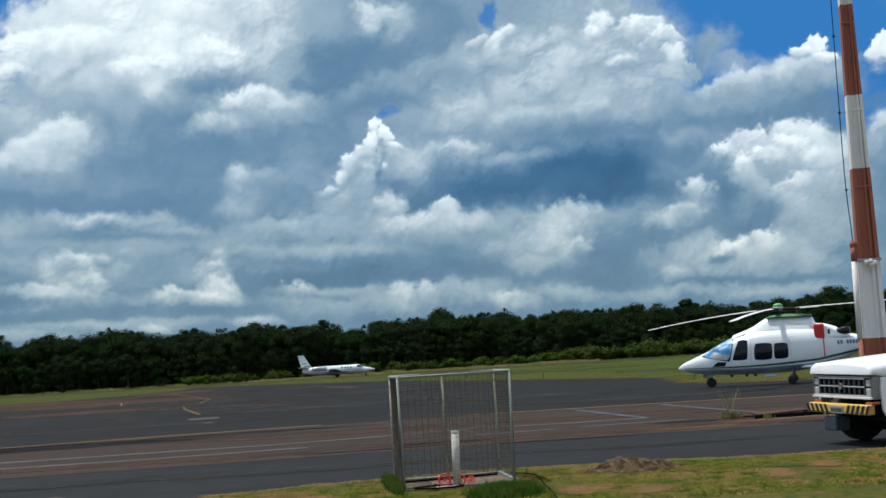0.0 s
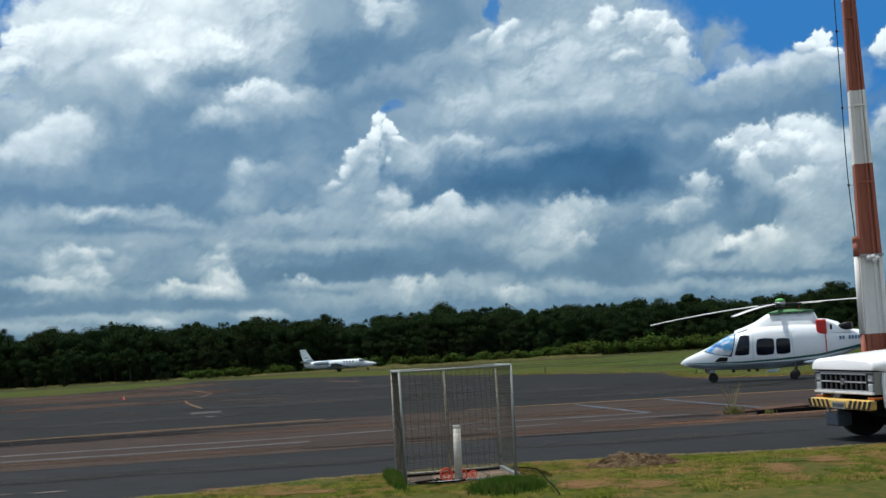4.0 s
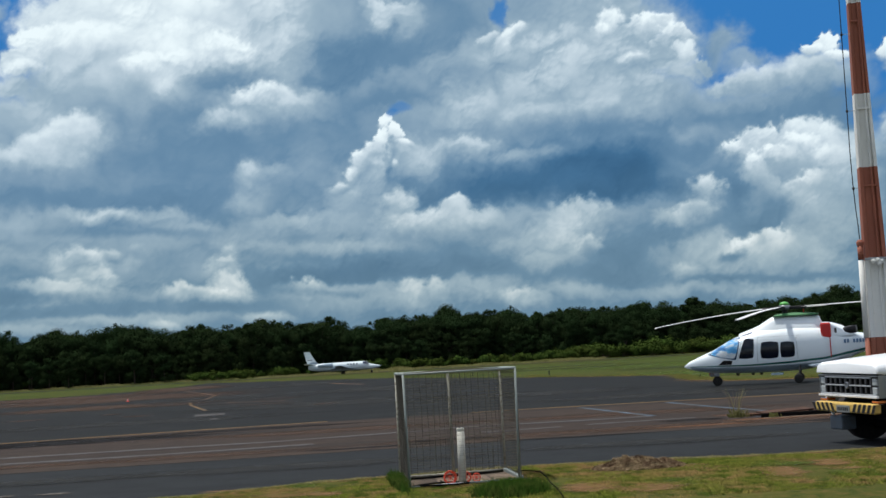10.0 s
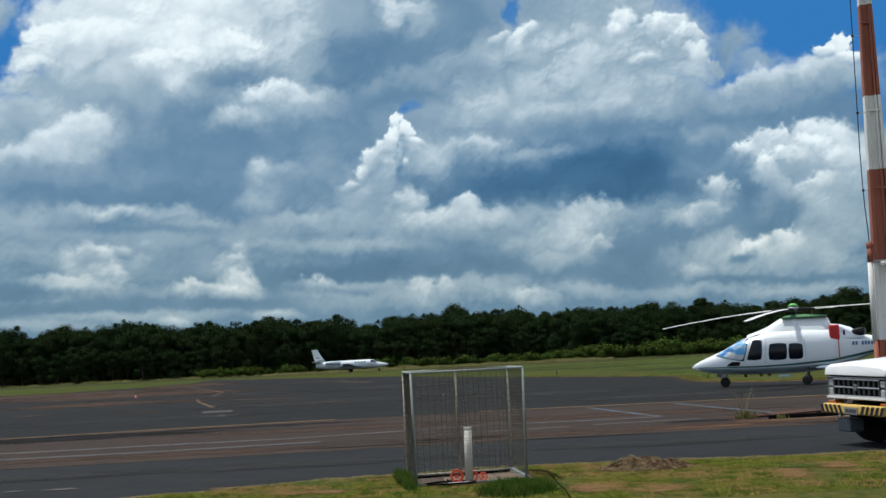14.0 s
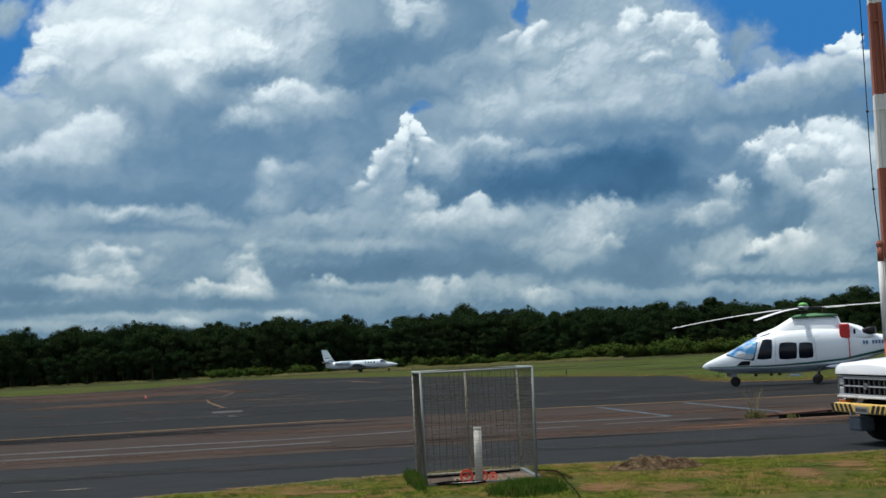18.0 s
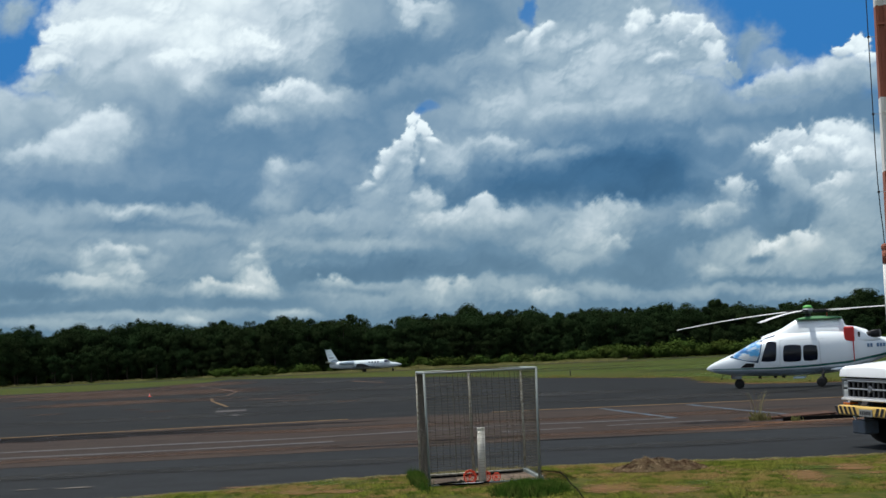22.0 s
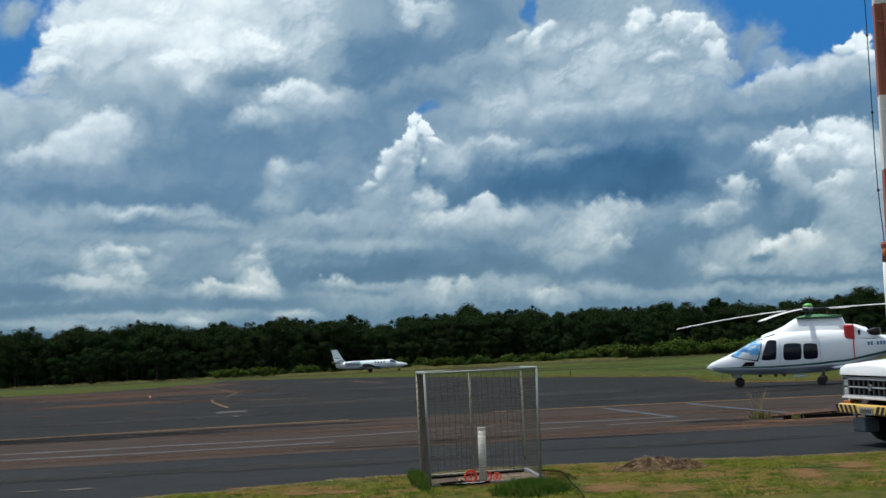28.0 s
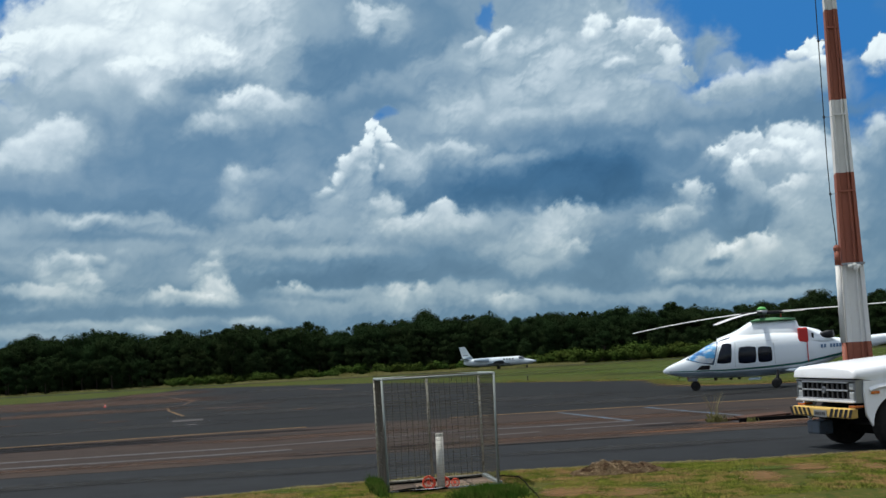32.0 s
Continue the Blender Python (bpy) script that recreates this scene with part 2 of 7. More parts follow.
M = dict(
    grass_ground=shader("grass_ground", (0.0350, 0.0540, 0.0086), 0.95, spots=(
        (0.04, (0.0530, 0.0680, 0.0125), 0.4, 0.6, (1, 3, 1)), (0.07, (0.0727, 0.0557, 0.0192), 0.52, 0.66, (0.4, 3, 1)),
        (0.35, (0.0284, 0.0418, 0.0074), 0.45, 0.62, (0.25, 1.5, 1))), bump=((3, 0.05),), spec=0.05),
    lawn_soil=shader("lawn_soil", (0.0548, 0.0608, 0.0121), 0.95, spots=(
        (0.45, (0.0768, 0.0730, 0.0168), 0.42, 0.6, (1.0, 0.5, 1)), (1.1, (0.1176, 0.0745, 0.0273), 0.535, 0.66, (1.0, 0.5, 1)),
        (3.6, (0.0345, 0.0487, 0.0084), 0.48, 0.62, (1.0, 0.6, 1)), (8, (0.0980, 0.0745, 0.0242), 0.52, 0.68, (1.0, 0.7, 1))), bump=((9, 0.03), (45, 0.012)), spec=0.05),
    asphalt=shader("asphalt", (0.0162, 0.0182, 0.0196), 0.85, spots=(
        (0.10, (0.0201, 0.0228, 0.0245), 0.4, 0.65, (0.4, 1, 1)), (0.7, (0.0121, 0.0137, 0.0138), 0.5, 0.75, (0.25, 1.6, 1)),
        (2.4, (0.0128, 0.0142, 0.0150), 0.46, 0.66, (0.5, 0.8, 1)), (5, (0.0225, 0.0245, 0.0260), 0.54, 0.74, (0.5, 0.8, 1)), (24, (0.0236, 0.0258, 0.0277), 0.55, 0.8, ONE)), bump=((60, 0.004), (2, 0.01)), spec=0.08),
    apron=shader("apron", (0.0112, 0.0121, 0.0124), 0.85, spots=(
        (0.05, (0.0145, 0.0160, 0.0156), 0.42, 0.62, (0.35, 1, 1)), (0.028, (0.0211, 0.0198, 0.0195), 0.56, 0.7, (0.5, 1, 1)),
        (0.35, (0.0084, 0.0090, 0.0091), 0.52, 0.72, (0.2, 1.4, 1)), (0.9, (0.0086, 0.0094, 0.0096), 0.46, 0.66, (0.5, 0.4, 1)), (1.7, (0.0170, 0.0180, 0.0178), 0.54, 0.72, (0.5, 0.3, 1)), (18, (0.0150, 0.0166, 0.0164), 0.55, 0.8, ONE)), bump=((40, 0.004), (1.5, 0.01)), spec=0.08),
    old_tarmac=shader("old_tarmac", (0.0405, 0.0305, 0.0256), 0.9, spots=(
        (0.16, (0.0537, 0.0388, 0.0298), 0.42, 0.62, (0.25, 1, 1)), (0.3, (0.0231, 0.0215, 0.0207), 0.50, 0.66, (0.14, 1.3, 1)),
        (1.4, (0.0603, 0.0438, 0.0322), 0.56, 0.76, (0.3, 1.6, 1)), (3.2, (0.0270, 0.0215, 0.0185), 0.48, 0.66, (0.4, 0.7, 1)), (20, (0.0231, 0.0207, 0.0190), 0.5, 0.8, ONE)), bump=((40, 0.005), (1.5, 0.015)), spec=0.06),
    yellow_line=shader("yellow_line", (0.150, 0.095, 0.042), 0.8, spots=(
        (0.5, (0.0962, 0.0624, 0.0338), 0.42, 0.7, ONE), (6, (0.0564, 0.0421, 0.0308), 0.5, 0.72, ONE)), spec=0.1),
    faint_yellow=shader("faint_yellow", (0.135, 0.080, 0.052), 0.85, spots=((0.3, (0.050, 0.036, 0.030), 0.52, 0.72, ONE), (4, (0.040, 0.030, 0.026), 0.50, 0.72, ONE)), spec=0.08),
    grille_grey=shader("grille_grey", (0.045, 0.047, 0.05), 0.5),
    scrub=shader("scrub", (0.078, 0.092, 0.028), 0.9, vary=0.5, spots=((0.12, (0.090, 0.090, 0.034), 0.42, 0.6, (1, 0.3, 1)),), spec=0.0),
    white_line=shader("white_line", (0.100, 0.102, 0.108), 0.8, spots=(
        (0.35, (0.0660, 0.0590, 0.0560), 0.38, 0.62, ONE), (5, (0.0560, 0.0490, 0.0450), 0.43, 0.62, ONE)), spec=0.1),
    blue_line=shader("blue_line", (0.072, 0.112, 0.155), 0.8, spots=((0.7, (0.060, 0.066, 0.072), 0.40, 0.58, ONE), (6, (0.042, 0.038, 0.035), 0.48, 0.66, ONE)), spec=0.1),
    bark=shader("bark", (0.05, 0.042, 0.034), 0.95, spots=((3, (0.05, 0.042, 0.035), 0.4, 0.7, (1, 1, 0.3)),), bump=((12, 0.02),), spec=0.1),
    leaf=shader("leaf", (0.0155, 0.0285, 0.0110), 0.75, vary=0.22, spots=((0.15, (0.0265, 0.0385, 0.0150), 0.45, 0.7, ONE),), spec=0.0),
    bush_leaf=shader("bush_leaf", (0.0370, 0.0610, 0.0130), 0.7, vary=0.28, spots=((0.5, (0.0480, 0.0700, 0.0165), 0.45, 0.7, ONE),), spec=0.0),
    understorey=shader("understorey", (0.022, 0.034, 0.010), 0.9, spots=((0.3, (0.012, 0.018, 0.007), 0.4, 0.7, ONE),), bump=((1.2, 0.6),), spec=0),
    grass_blade=shader("grass_blade", (0.0940, 0.1120, 0.0180), 0.7, vary=0.2, spots=((0.45, (0.1180, 0.1230, 0.0240), 0.42, 0.6, (1.0, 0.5, 1)),
        (1.1, (0.185, 0.120, 0.050), 0.47, 0.60, (1.0, 0.5, 1)), (3.6, (0.0497, 0.0715, 0.0110), 0.48, 0.62, (1.0, 0.6, 1))), spec=0.0),
    lush_blade=shader("lush_blade", (0.0150, 0.0300, 0.0045), 0.65, vary=0.6, spots=((4, (0.030, 0.040, 0.009), 0.48, 0.62, ONE),), spec=0.0),
    rim_blade=shader("rim_blade", (0.115, 0.112, 0.036), 0.9, vary=0.4, spots=((0.3, (0.070, 0.086, 0.022), 0.42, 0.6, ONE),), spec=0.0),
    fringe_straw=shader("fringe_straw", (0.155, 0.138, 0.066), 0.9, vary=0.5, spec=0.0),
    straw=shader("straw", (0.125, 0.125, 0.052), 0.9, vary=0.4, spec=0.0),
    weed_leaf=shader("weed_leaf", (0.185, 0.190, 0.065), 0.7, vary=0.4, spec=0.1),
    dry_grass=shader("dry_grass", (0.3063, 0.2711, 0.1302), 0.9, vary=0.6, spec=0.1),
    cut_grass=shader("cut_grass", (0.40, 0.34, 0.18), 0.9, vary=0.7, spots=((5, (0.16, 0.115, 0.06), 0.46, 0.62, ONE),), spec=0.05),
    white_paint=shader("white_paint", (0.80, 0.87, 0.90), 0.32, coat=0.5, spots=((1.3, (0.73, 0.81, 0.84), 0.5, 0.75, ONE),)),
    truck_paint=shader("truck_paint", (0.88, 0.91, 0.92), 0.35, coat=0.4, spots=((2.2, (0.82, 0.84, 0.83), 0.5, 0.75, ONE), (14, (0.66, 0.64, 0.60), 0.64, 0.8, ONE))),
    jet_paint=shader("jet_paint", (0.68, 0.75, 0.77), 0.3, coat=0.5, spots=((0.5, (0.48, 0.57, 0.62), 0.45, 0.65, (1, 1, 3)),)),
    # wings: shade of the underside put into the colour; fin swoosh: grey-blue paint
    jet_shade=shader("jet_shade", (0.20, 0.27, 0.33), 0.4, coat=0.3),
    seam=shader("seam", (0.35, 0.38, 0.38), 0.6),
    # helicopter's pale blue paint; on the jet's engines it stands for shade
    belly_paint_pod_shade=shader("belly_paint_pod_shade", (0.42, 0.52, 0.60), 0.3, coat=0.4),
    green_paint=shader("green_paint", (0.02, 0.20, 0.17), 0.35, coat=0.4),
    bright_green=shader("bright_green", (0.10, 0.42, 0.08), 0.5),
    dark_green=shader("dark_green", (0.04, 0.17, 0.06), 0.55),
    red_cloth=shader("red_cloth", (0.55, 0.035, 0.03), 0.8, bump=((30, 0.004),)),
    underbody=shader("underbody", (0.008, 0.008, 0.008), 0.95, spec=0.03),
    gear_red=shader("gear_red", (0.20, 0.05, 0.035), 0.7),
    box_steel=shader("box_steel", (0.085, 0.110, 0.140), 0.55, metal=0.2, spots=((6, (0.0800, 0.0800, 0.0800), 0.5, 0.75, ONE),)),
    black=shader("black", (0.012, 0.012, 0.013), 0.5, spots=((6, (0.03, 0.03, 0.03), 0.5, 0.8, ONE),), spec=0.3),
    rubber=shader("rubber", (0.018, 0.018, 0.018), 0.85, spots=((9, (0.04, 0.036, 0.032), 0.5, 0.75, ONE),), bump=((40, 0.003),), spec=0.2),
    cabin_glass=shader("cabin_glass", (0.006, 0.012, 0.030), 0.10, coat=0.25),
    glass_dark=shader("glass_dark", (0.009, 0.024, 0.058), 0.05, coat=1.0),
    windscreen=shader("windscreen", (0.04, 0.09, 0.16), 0.03, coat=1.0, spots=((1.6, (0.10, 0.22, 0.42), 0.42, 0.6, ONE),)),
    # blue sunshade; the white patches paint in a reflection of the clouds
    sunshade=shader("sunshade", (0.14, 0.56, 0.95), 0.3, spots=((1.7, (0.90, 0.97, 1.0), 0.49, 0.56, (1, 1, 2)), (1.3, (0.05, 0.22, 0.55), 0.57, 0.66, (1, 1, 1.6))), bump=((5, 0.03),)),
    chrome=shader("chrome", (0.26, 0.27, 0.28), 0.35, metal=1.0, spots=((12, (0.35, 0.34, 0.33), 0.55, 0.8, ONE),)),
    bright_chrome=shader("bright_chrome", (0.62, 0.64, 0.66), 0.3, metal=0.8, spots=((12, (0.40, 0.40, 0.40), 0.55, 0.8, ONE),)),
    grey_metal=shader("grey_metal", (0.24, 0.26, 0.28), 0.5, metal=0.4, spots=((6, (0.14, 0.14, 0.14), 0.5, 0.75, ONE),)),
    blade_grey=shader("blade_grey", (0.688, 0.700, 0.700), 0.45, spots=((2, (0.42, 0.43, 0.43), 0.5, 0.7, ONE),)),
    galvanised=shader("galvanised", (0.21, 0.245, 0.230), 0.5, spots=((7, (0.2154, 0.2214, 0.2094), 0.5, 0.75, ONE), (30, (0.1496, 0.1077, 0.0718), 0.66, 0.8, ONE))),
    post_beige=shader("post_beige", (0.36, 0.35, 0.29), 0.7, spots=((22, (0.13, 0.11, 0.08), 0.48, 0.66, ONE),)),
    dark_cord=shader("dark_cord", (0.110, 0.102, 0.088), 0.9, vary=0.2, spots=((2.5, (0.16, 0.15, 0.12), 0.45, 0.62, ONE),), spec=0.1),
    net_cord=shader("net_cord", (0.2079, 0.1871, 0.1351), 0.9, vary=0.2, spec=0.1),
    pvc=shader("pvc", (0.56, 0.55, 0.48), 0.45, spots=((4, (0.52, 0.48, 0.4), 0.55, 0.78, (1, 1, 0.3)),)),
    orange_plastic=shader("orange_plastic", (0.90, 0.10, 0.045), 0.55),
    mast_red=shader("mast_red", (0.2992, 0.0924, 0.0510), 0.7, spots=((2.4, (0.2288, 0.0660, 0.0396), 0.45, 0.7, (1, 1, 0.25)), (11, (0.3696, 0.1496, 0.0968), 0.6, 0.8, ONE)), bump=((25, 0.004),)),
    mast_white=shader("mast_white", (0.7130, 0.7130, 0.6785), 0.7, spots=((2.4, (0.5750, 0.5750, 0.5405), 0.45, 0.7, (1, 1, 0.25)), (11, (0.4140, 0.3795, 0.3220), 0.64, 0.82, ONE)), bump=((25, 0.004),)),
    yellow_paint=shader("yellow_paint", (0.60, 0.40, 0.10), 0.5, spots=((9, (0.45, 0.26, 0.05), 0.56, 0.76, ONE),)),
    amber=shader("amber", (0.62, 0.16, 0.02), 0.25, coat=0.6),
    lamp_glass=shader("lamp_glass", (0.42, 0.45, 0.45), 0.12, coat=0.8),
    rust=shader("rust", (0.075, 0.036, 0.022), 0.9, spots=((4, (0.035, 0.019, 0.013), 0.45, 0.7, ONE),), bump=((18, 0.008),), spec=0.2),
    concrete=shader("concrete", (0.180, 0.135, 0.100), 0.9, spots=((2, (0.140, 0.108, 0.082), 0.45, 0.7, ONE), (14, (0.27, 0.235, 0.19), 0.6, 0.8, ONE)), bump=((20, 0.008),), spec=0.1),
    soil=shader("soil", (0.0890, 0.0765, 0.0413), 0.95, spots=((4, (0.0523, 0.0368, 0.0206), 0.45, 0.7, ONE),), bump=((14, 0.02),), spec=0.05),
    marking_blue=shader("marking_blue", (0.12, 0.22, 0.36), 0.5),
    plate=shader("plate", (0.22, 0.23, 0.22), 0.5),
    old_paint=ragged("old_paint", (0.17, 0.155, 0.135), (0.07, 0.062, 0.055), 3.0, strength=0.75),
    oil=ragged("oil", (0.009, 0.009, 0.010), (0.016, 0.014, 0.013), 0.8),
    red_wash=ragged("red_wash", (0.0653, 0.0400, 0.0278), (0.0391, 0.0296, 0.0244), 0.5, strength=0.8),
    pale_wash=ragged("pale_wash", (0.0336, 0.0346, 0.0341), (0.0241, 0.0259, 0.0267), 0.3, strength=0.7),
    rust_soil=ragged("rust_soil", (0.130, 0.066, 0.036), (0.075, 0.045, 0.030), 1.2, strength=0.85),
    tan_soil=ragged("tan_soil", (0.1750, 0.0960, 0.0450), (0.1038, 0.0766, 0.0280), 2.6, strength=0.8),
    far_wash=ragged("far_wash", (0.0590, 0.0864, 0.0153), (0.052, 0.076, 0.014), 0.12, strength=0.75),
    dull_wash=ragged("dull_wash", (0.030, 0.044, 0.012), (0.045, 0.048, 0.016), 0.12, strength=0.75),
    green_wash=ragged("green_wash", (0.0478, 0.0755, 0.0113), (0.0653, 0.0799, 0.0163), 2.2, strength=0.6),
)


# ---- building tools ----
def mesh_of(bm, name, material, smooth=False):
    me = bpy.data.meshes.new(name)
    if smooth:
        for f in bm.faces:
            f.smooth = True
    bm.to_mesh(me)
    bm.free()
    me.materials.append(material)
    return me


def part(name, bm, material, parent=None, label="", smooth=False):
    """One mesh object out of a bmesh, under a thing or a part."""
    ob = new(name, mesh_of(bm, name, material, smooth))
    if parent:
        ob.parent = parent
    return tagged(ob, label) if label else ob


def root(name, m, label, category, group="", kind=""):
    ob = new(name)
    ob.empty_display_size = 0.2
    ob.matrix_world = m
    return tagged(ob, label, category, group, kind)


def box(x0, y0, z0, x1, y1, z1, bevel=0.0, seg=2, bm=None):
    own = bm is None
    b = bmesh.new()
    v = bmesh.ops.create_cube(b, size=1)["verts"]
    for w in v:
        w.co = Vector((x0 + (w.co.x + 0.5) * (x1 - x0), y0 + (w.co.y + 0.5) * (y1 - y0), z0 + (w.co.z + 0.5) * (z1 - z0)))
    if bevel:
        bmesh.ops.bevel(b, geom=list(b.edges), offset=bevel, segments=seg, affect="EDGES", profile=0.5)
    if own:
        return b
    merge(bm, b)
    return bm


def merge(bm, other, m=None):
    me = bpy.data.meshes.new("tmp")
    if m is not None:
        bmesh.ops.transform(other, matrix=m, verts=other.verts)
    other.to_mesh(me)
    other.free()
    bm.from_mesh(me)
    bpy.data.meshes.remove(me)
    return bm


def tube(points, r, n=8, bm=None, caps=True, r_end=None):
    """A tube of radius r along points."""
    bm = bm or bmesh.new()
    pts = [Vector(p) for p in points]
    rings = []
    side = None
    for i, p in enumerate(pts):
        d = (pts[min(i + 1, len(pts) - 1)] - pts[max(i - 1, 0)]).normalized()
        if side is None:
            side = d.cross(Vector((0, 0, 1)) if abs(d.z) < 0.9 else Vector((1, 0, 0))).normalized()
        side = (side - d * side.dot(d)).normalized()
        up = d.cross(side)
        rr = r if r_end is None else r + (r_end - r) * i / (len(pts) - 1)
        rings.append([bm.verts.new(p + (side * math.cos(2 * math.pi * k / n) + up * math.sin(2 * math.pi * k / n)) * rr) for k in range(n)])
    for a, b in zip(rings, rings[1:]):
        for k in range(n):
            bm.faces.new((a[k], a[(k + 1) % n], b[(k + 1) % n], b[k]))
    if caps:
        bm.faces.new(rings[0][::-1])
        bm.faces.new(rings[-1])
    return bm


def loft(rings, bm=None, caps=True):
    bm = bm or bmesh.new()
    vs = [[bm.verts.new(p) for p in ring] for ring in rings]
    n = len(vs[0])
    for a, b in zip(vs, vs[1:]):
        for k in range(n):
            bm.faces.new((a[k], a[(k + 1) % n], b[(k + 1) % n], b[k]))
    if caps:
        bm.faces.new(vs[0][::-1])
        bm.faces.new(vs[-1])
    bmesh.ops.recalc_face_normals(bm, faces=bm.faces)
    return bm


def lathe(profile, n=24, axis="z"):
    """A body of revolution; profile: (radius, height) pairs."""
    rings = []
    for r, h in profile:
        ring = []
        for k in range(n):
            a = 2 * math.pi * k / n
            c, s = r * math.cos(a), r * math.sin(a)
            ring.append({"z": (c, s, h), "y": (c, h, s), "x": (h, c, s)}[axis])
        rings.append(ring)
    return loft(rings)


def plate(outline, z0, z1):
    """A flat plate with an outline in x, y."""
    bm = bmesh.new()
    a = [bm.verts.new((x, y, z0)) for x, y in outline]
    b = [bm.verts.new((x, y, z1)) for x, y in outline]
    n = len(a)
    bm.faces.new(b)
    bm.faces.new(a[::-1])
    for k in range(n):
        bm.faces.new((a[k], a[(k + 1) % n], b[(k + 1) % n], b[k]))
    bmesh.ops.recalc_face_normals(bm, faces=bm.faces)
    return bm


def strip(points, width, z0, z1):
    """A painted band along points in x, y, a few millimetres thick."""
    left, right = [], []
    pts = [Vector((x, y)) for x, y in points]
    for i, p in enumerate(pts):
        d = (pts[min(i + 1, len(pts) - 1)] - pts[max(i - 1, 0)]).normalized()
        nrm = Vector((-d.y, d.x)) * width / 2
        left.append(tuple(p + nrm))
        right.append(tuple(p - nrm))
    return plate(left + right[::-1], z0, z1)


def quads(verts, faces, name, material, label="", category="", kind="", parent=None, normals=None):
    me = bpy.data.meshes.new(name)
    me.from_pydata(verts, [], faces)
    if normals:
        me.normals_split_custom_set_from_vertices(normals)
    me.materials.append(material)
    ob = new(name, me)
    if parent:
        ob.parent = parent
    return tagged(ob, label, category, "", kind)

# ---- sky: one slowly drifting dome of cumulus far behind everything ----
def value_noise(u, v, seed):
    rng = np.random.RandomState(seed)
    table = rng.rand(256, 256)
    iu, iv = np.floor(u).astype(int), np.floor(v).astype(int)
    fu, fv = u - iu, v - iv
    fu, fv = fu * fu * (3 - 2 * fu), fv * fv * (3 - 2 * fv)
    a, b = table[iu % 256, iv % 256], table[(iu + 1) % 256, iv % 256]
    c, d = table[iu % 256, (iv + 1) % 256], table[(iu + 1) % 256, (iv + 1) % 256]
    return a + (b - a) * fu + (c - a) * fv + (a - b - c + d) * fu * fv


def fractal(u, v, octaves, seed, gain=0.55):
    total, weight, amp = 0, 0, 1.0
    for k in range(octaves):
        total = total + amp * value_noise(u * 2 ** k, v * 2 ** k, seed + k)
        weight, amp = weight + amp, amp * gain
    return total / weight


def billows(u, v, seed):
    """Round heads, as cumulus shows them: 1 at each head's middle, 0 in the creases."""
    rng = np.random.RandomState(seed)
    jx, jy = rng.rand(128, 128), rng.rand(128, 128)
    iu, iv = np.floor(u).astype(int), np.floor(v).astype(int)
    best = np.full(u.shape, 9.0)
    for a in (-1, 0, 1):
        for b in (-1, 0, 1):
            cu, cv = iu + a, iv + b
            du, dv = cu + jx[cu % 128, cv % 128] - u, cv + jy[cu % 128, cv % 128] - v
            best = np.minimum(best, du * du + dv * dv)
    return 1 - np.clip(best, 0, 1)


def smooth(a, b, x):
    t = np.clip((x - a) / (b - a), 0, 1)
    return t * t * (3 - 2 * t)


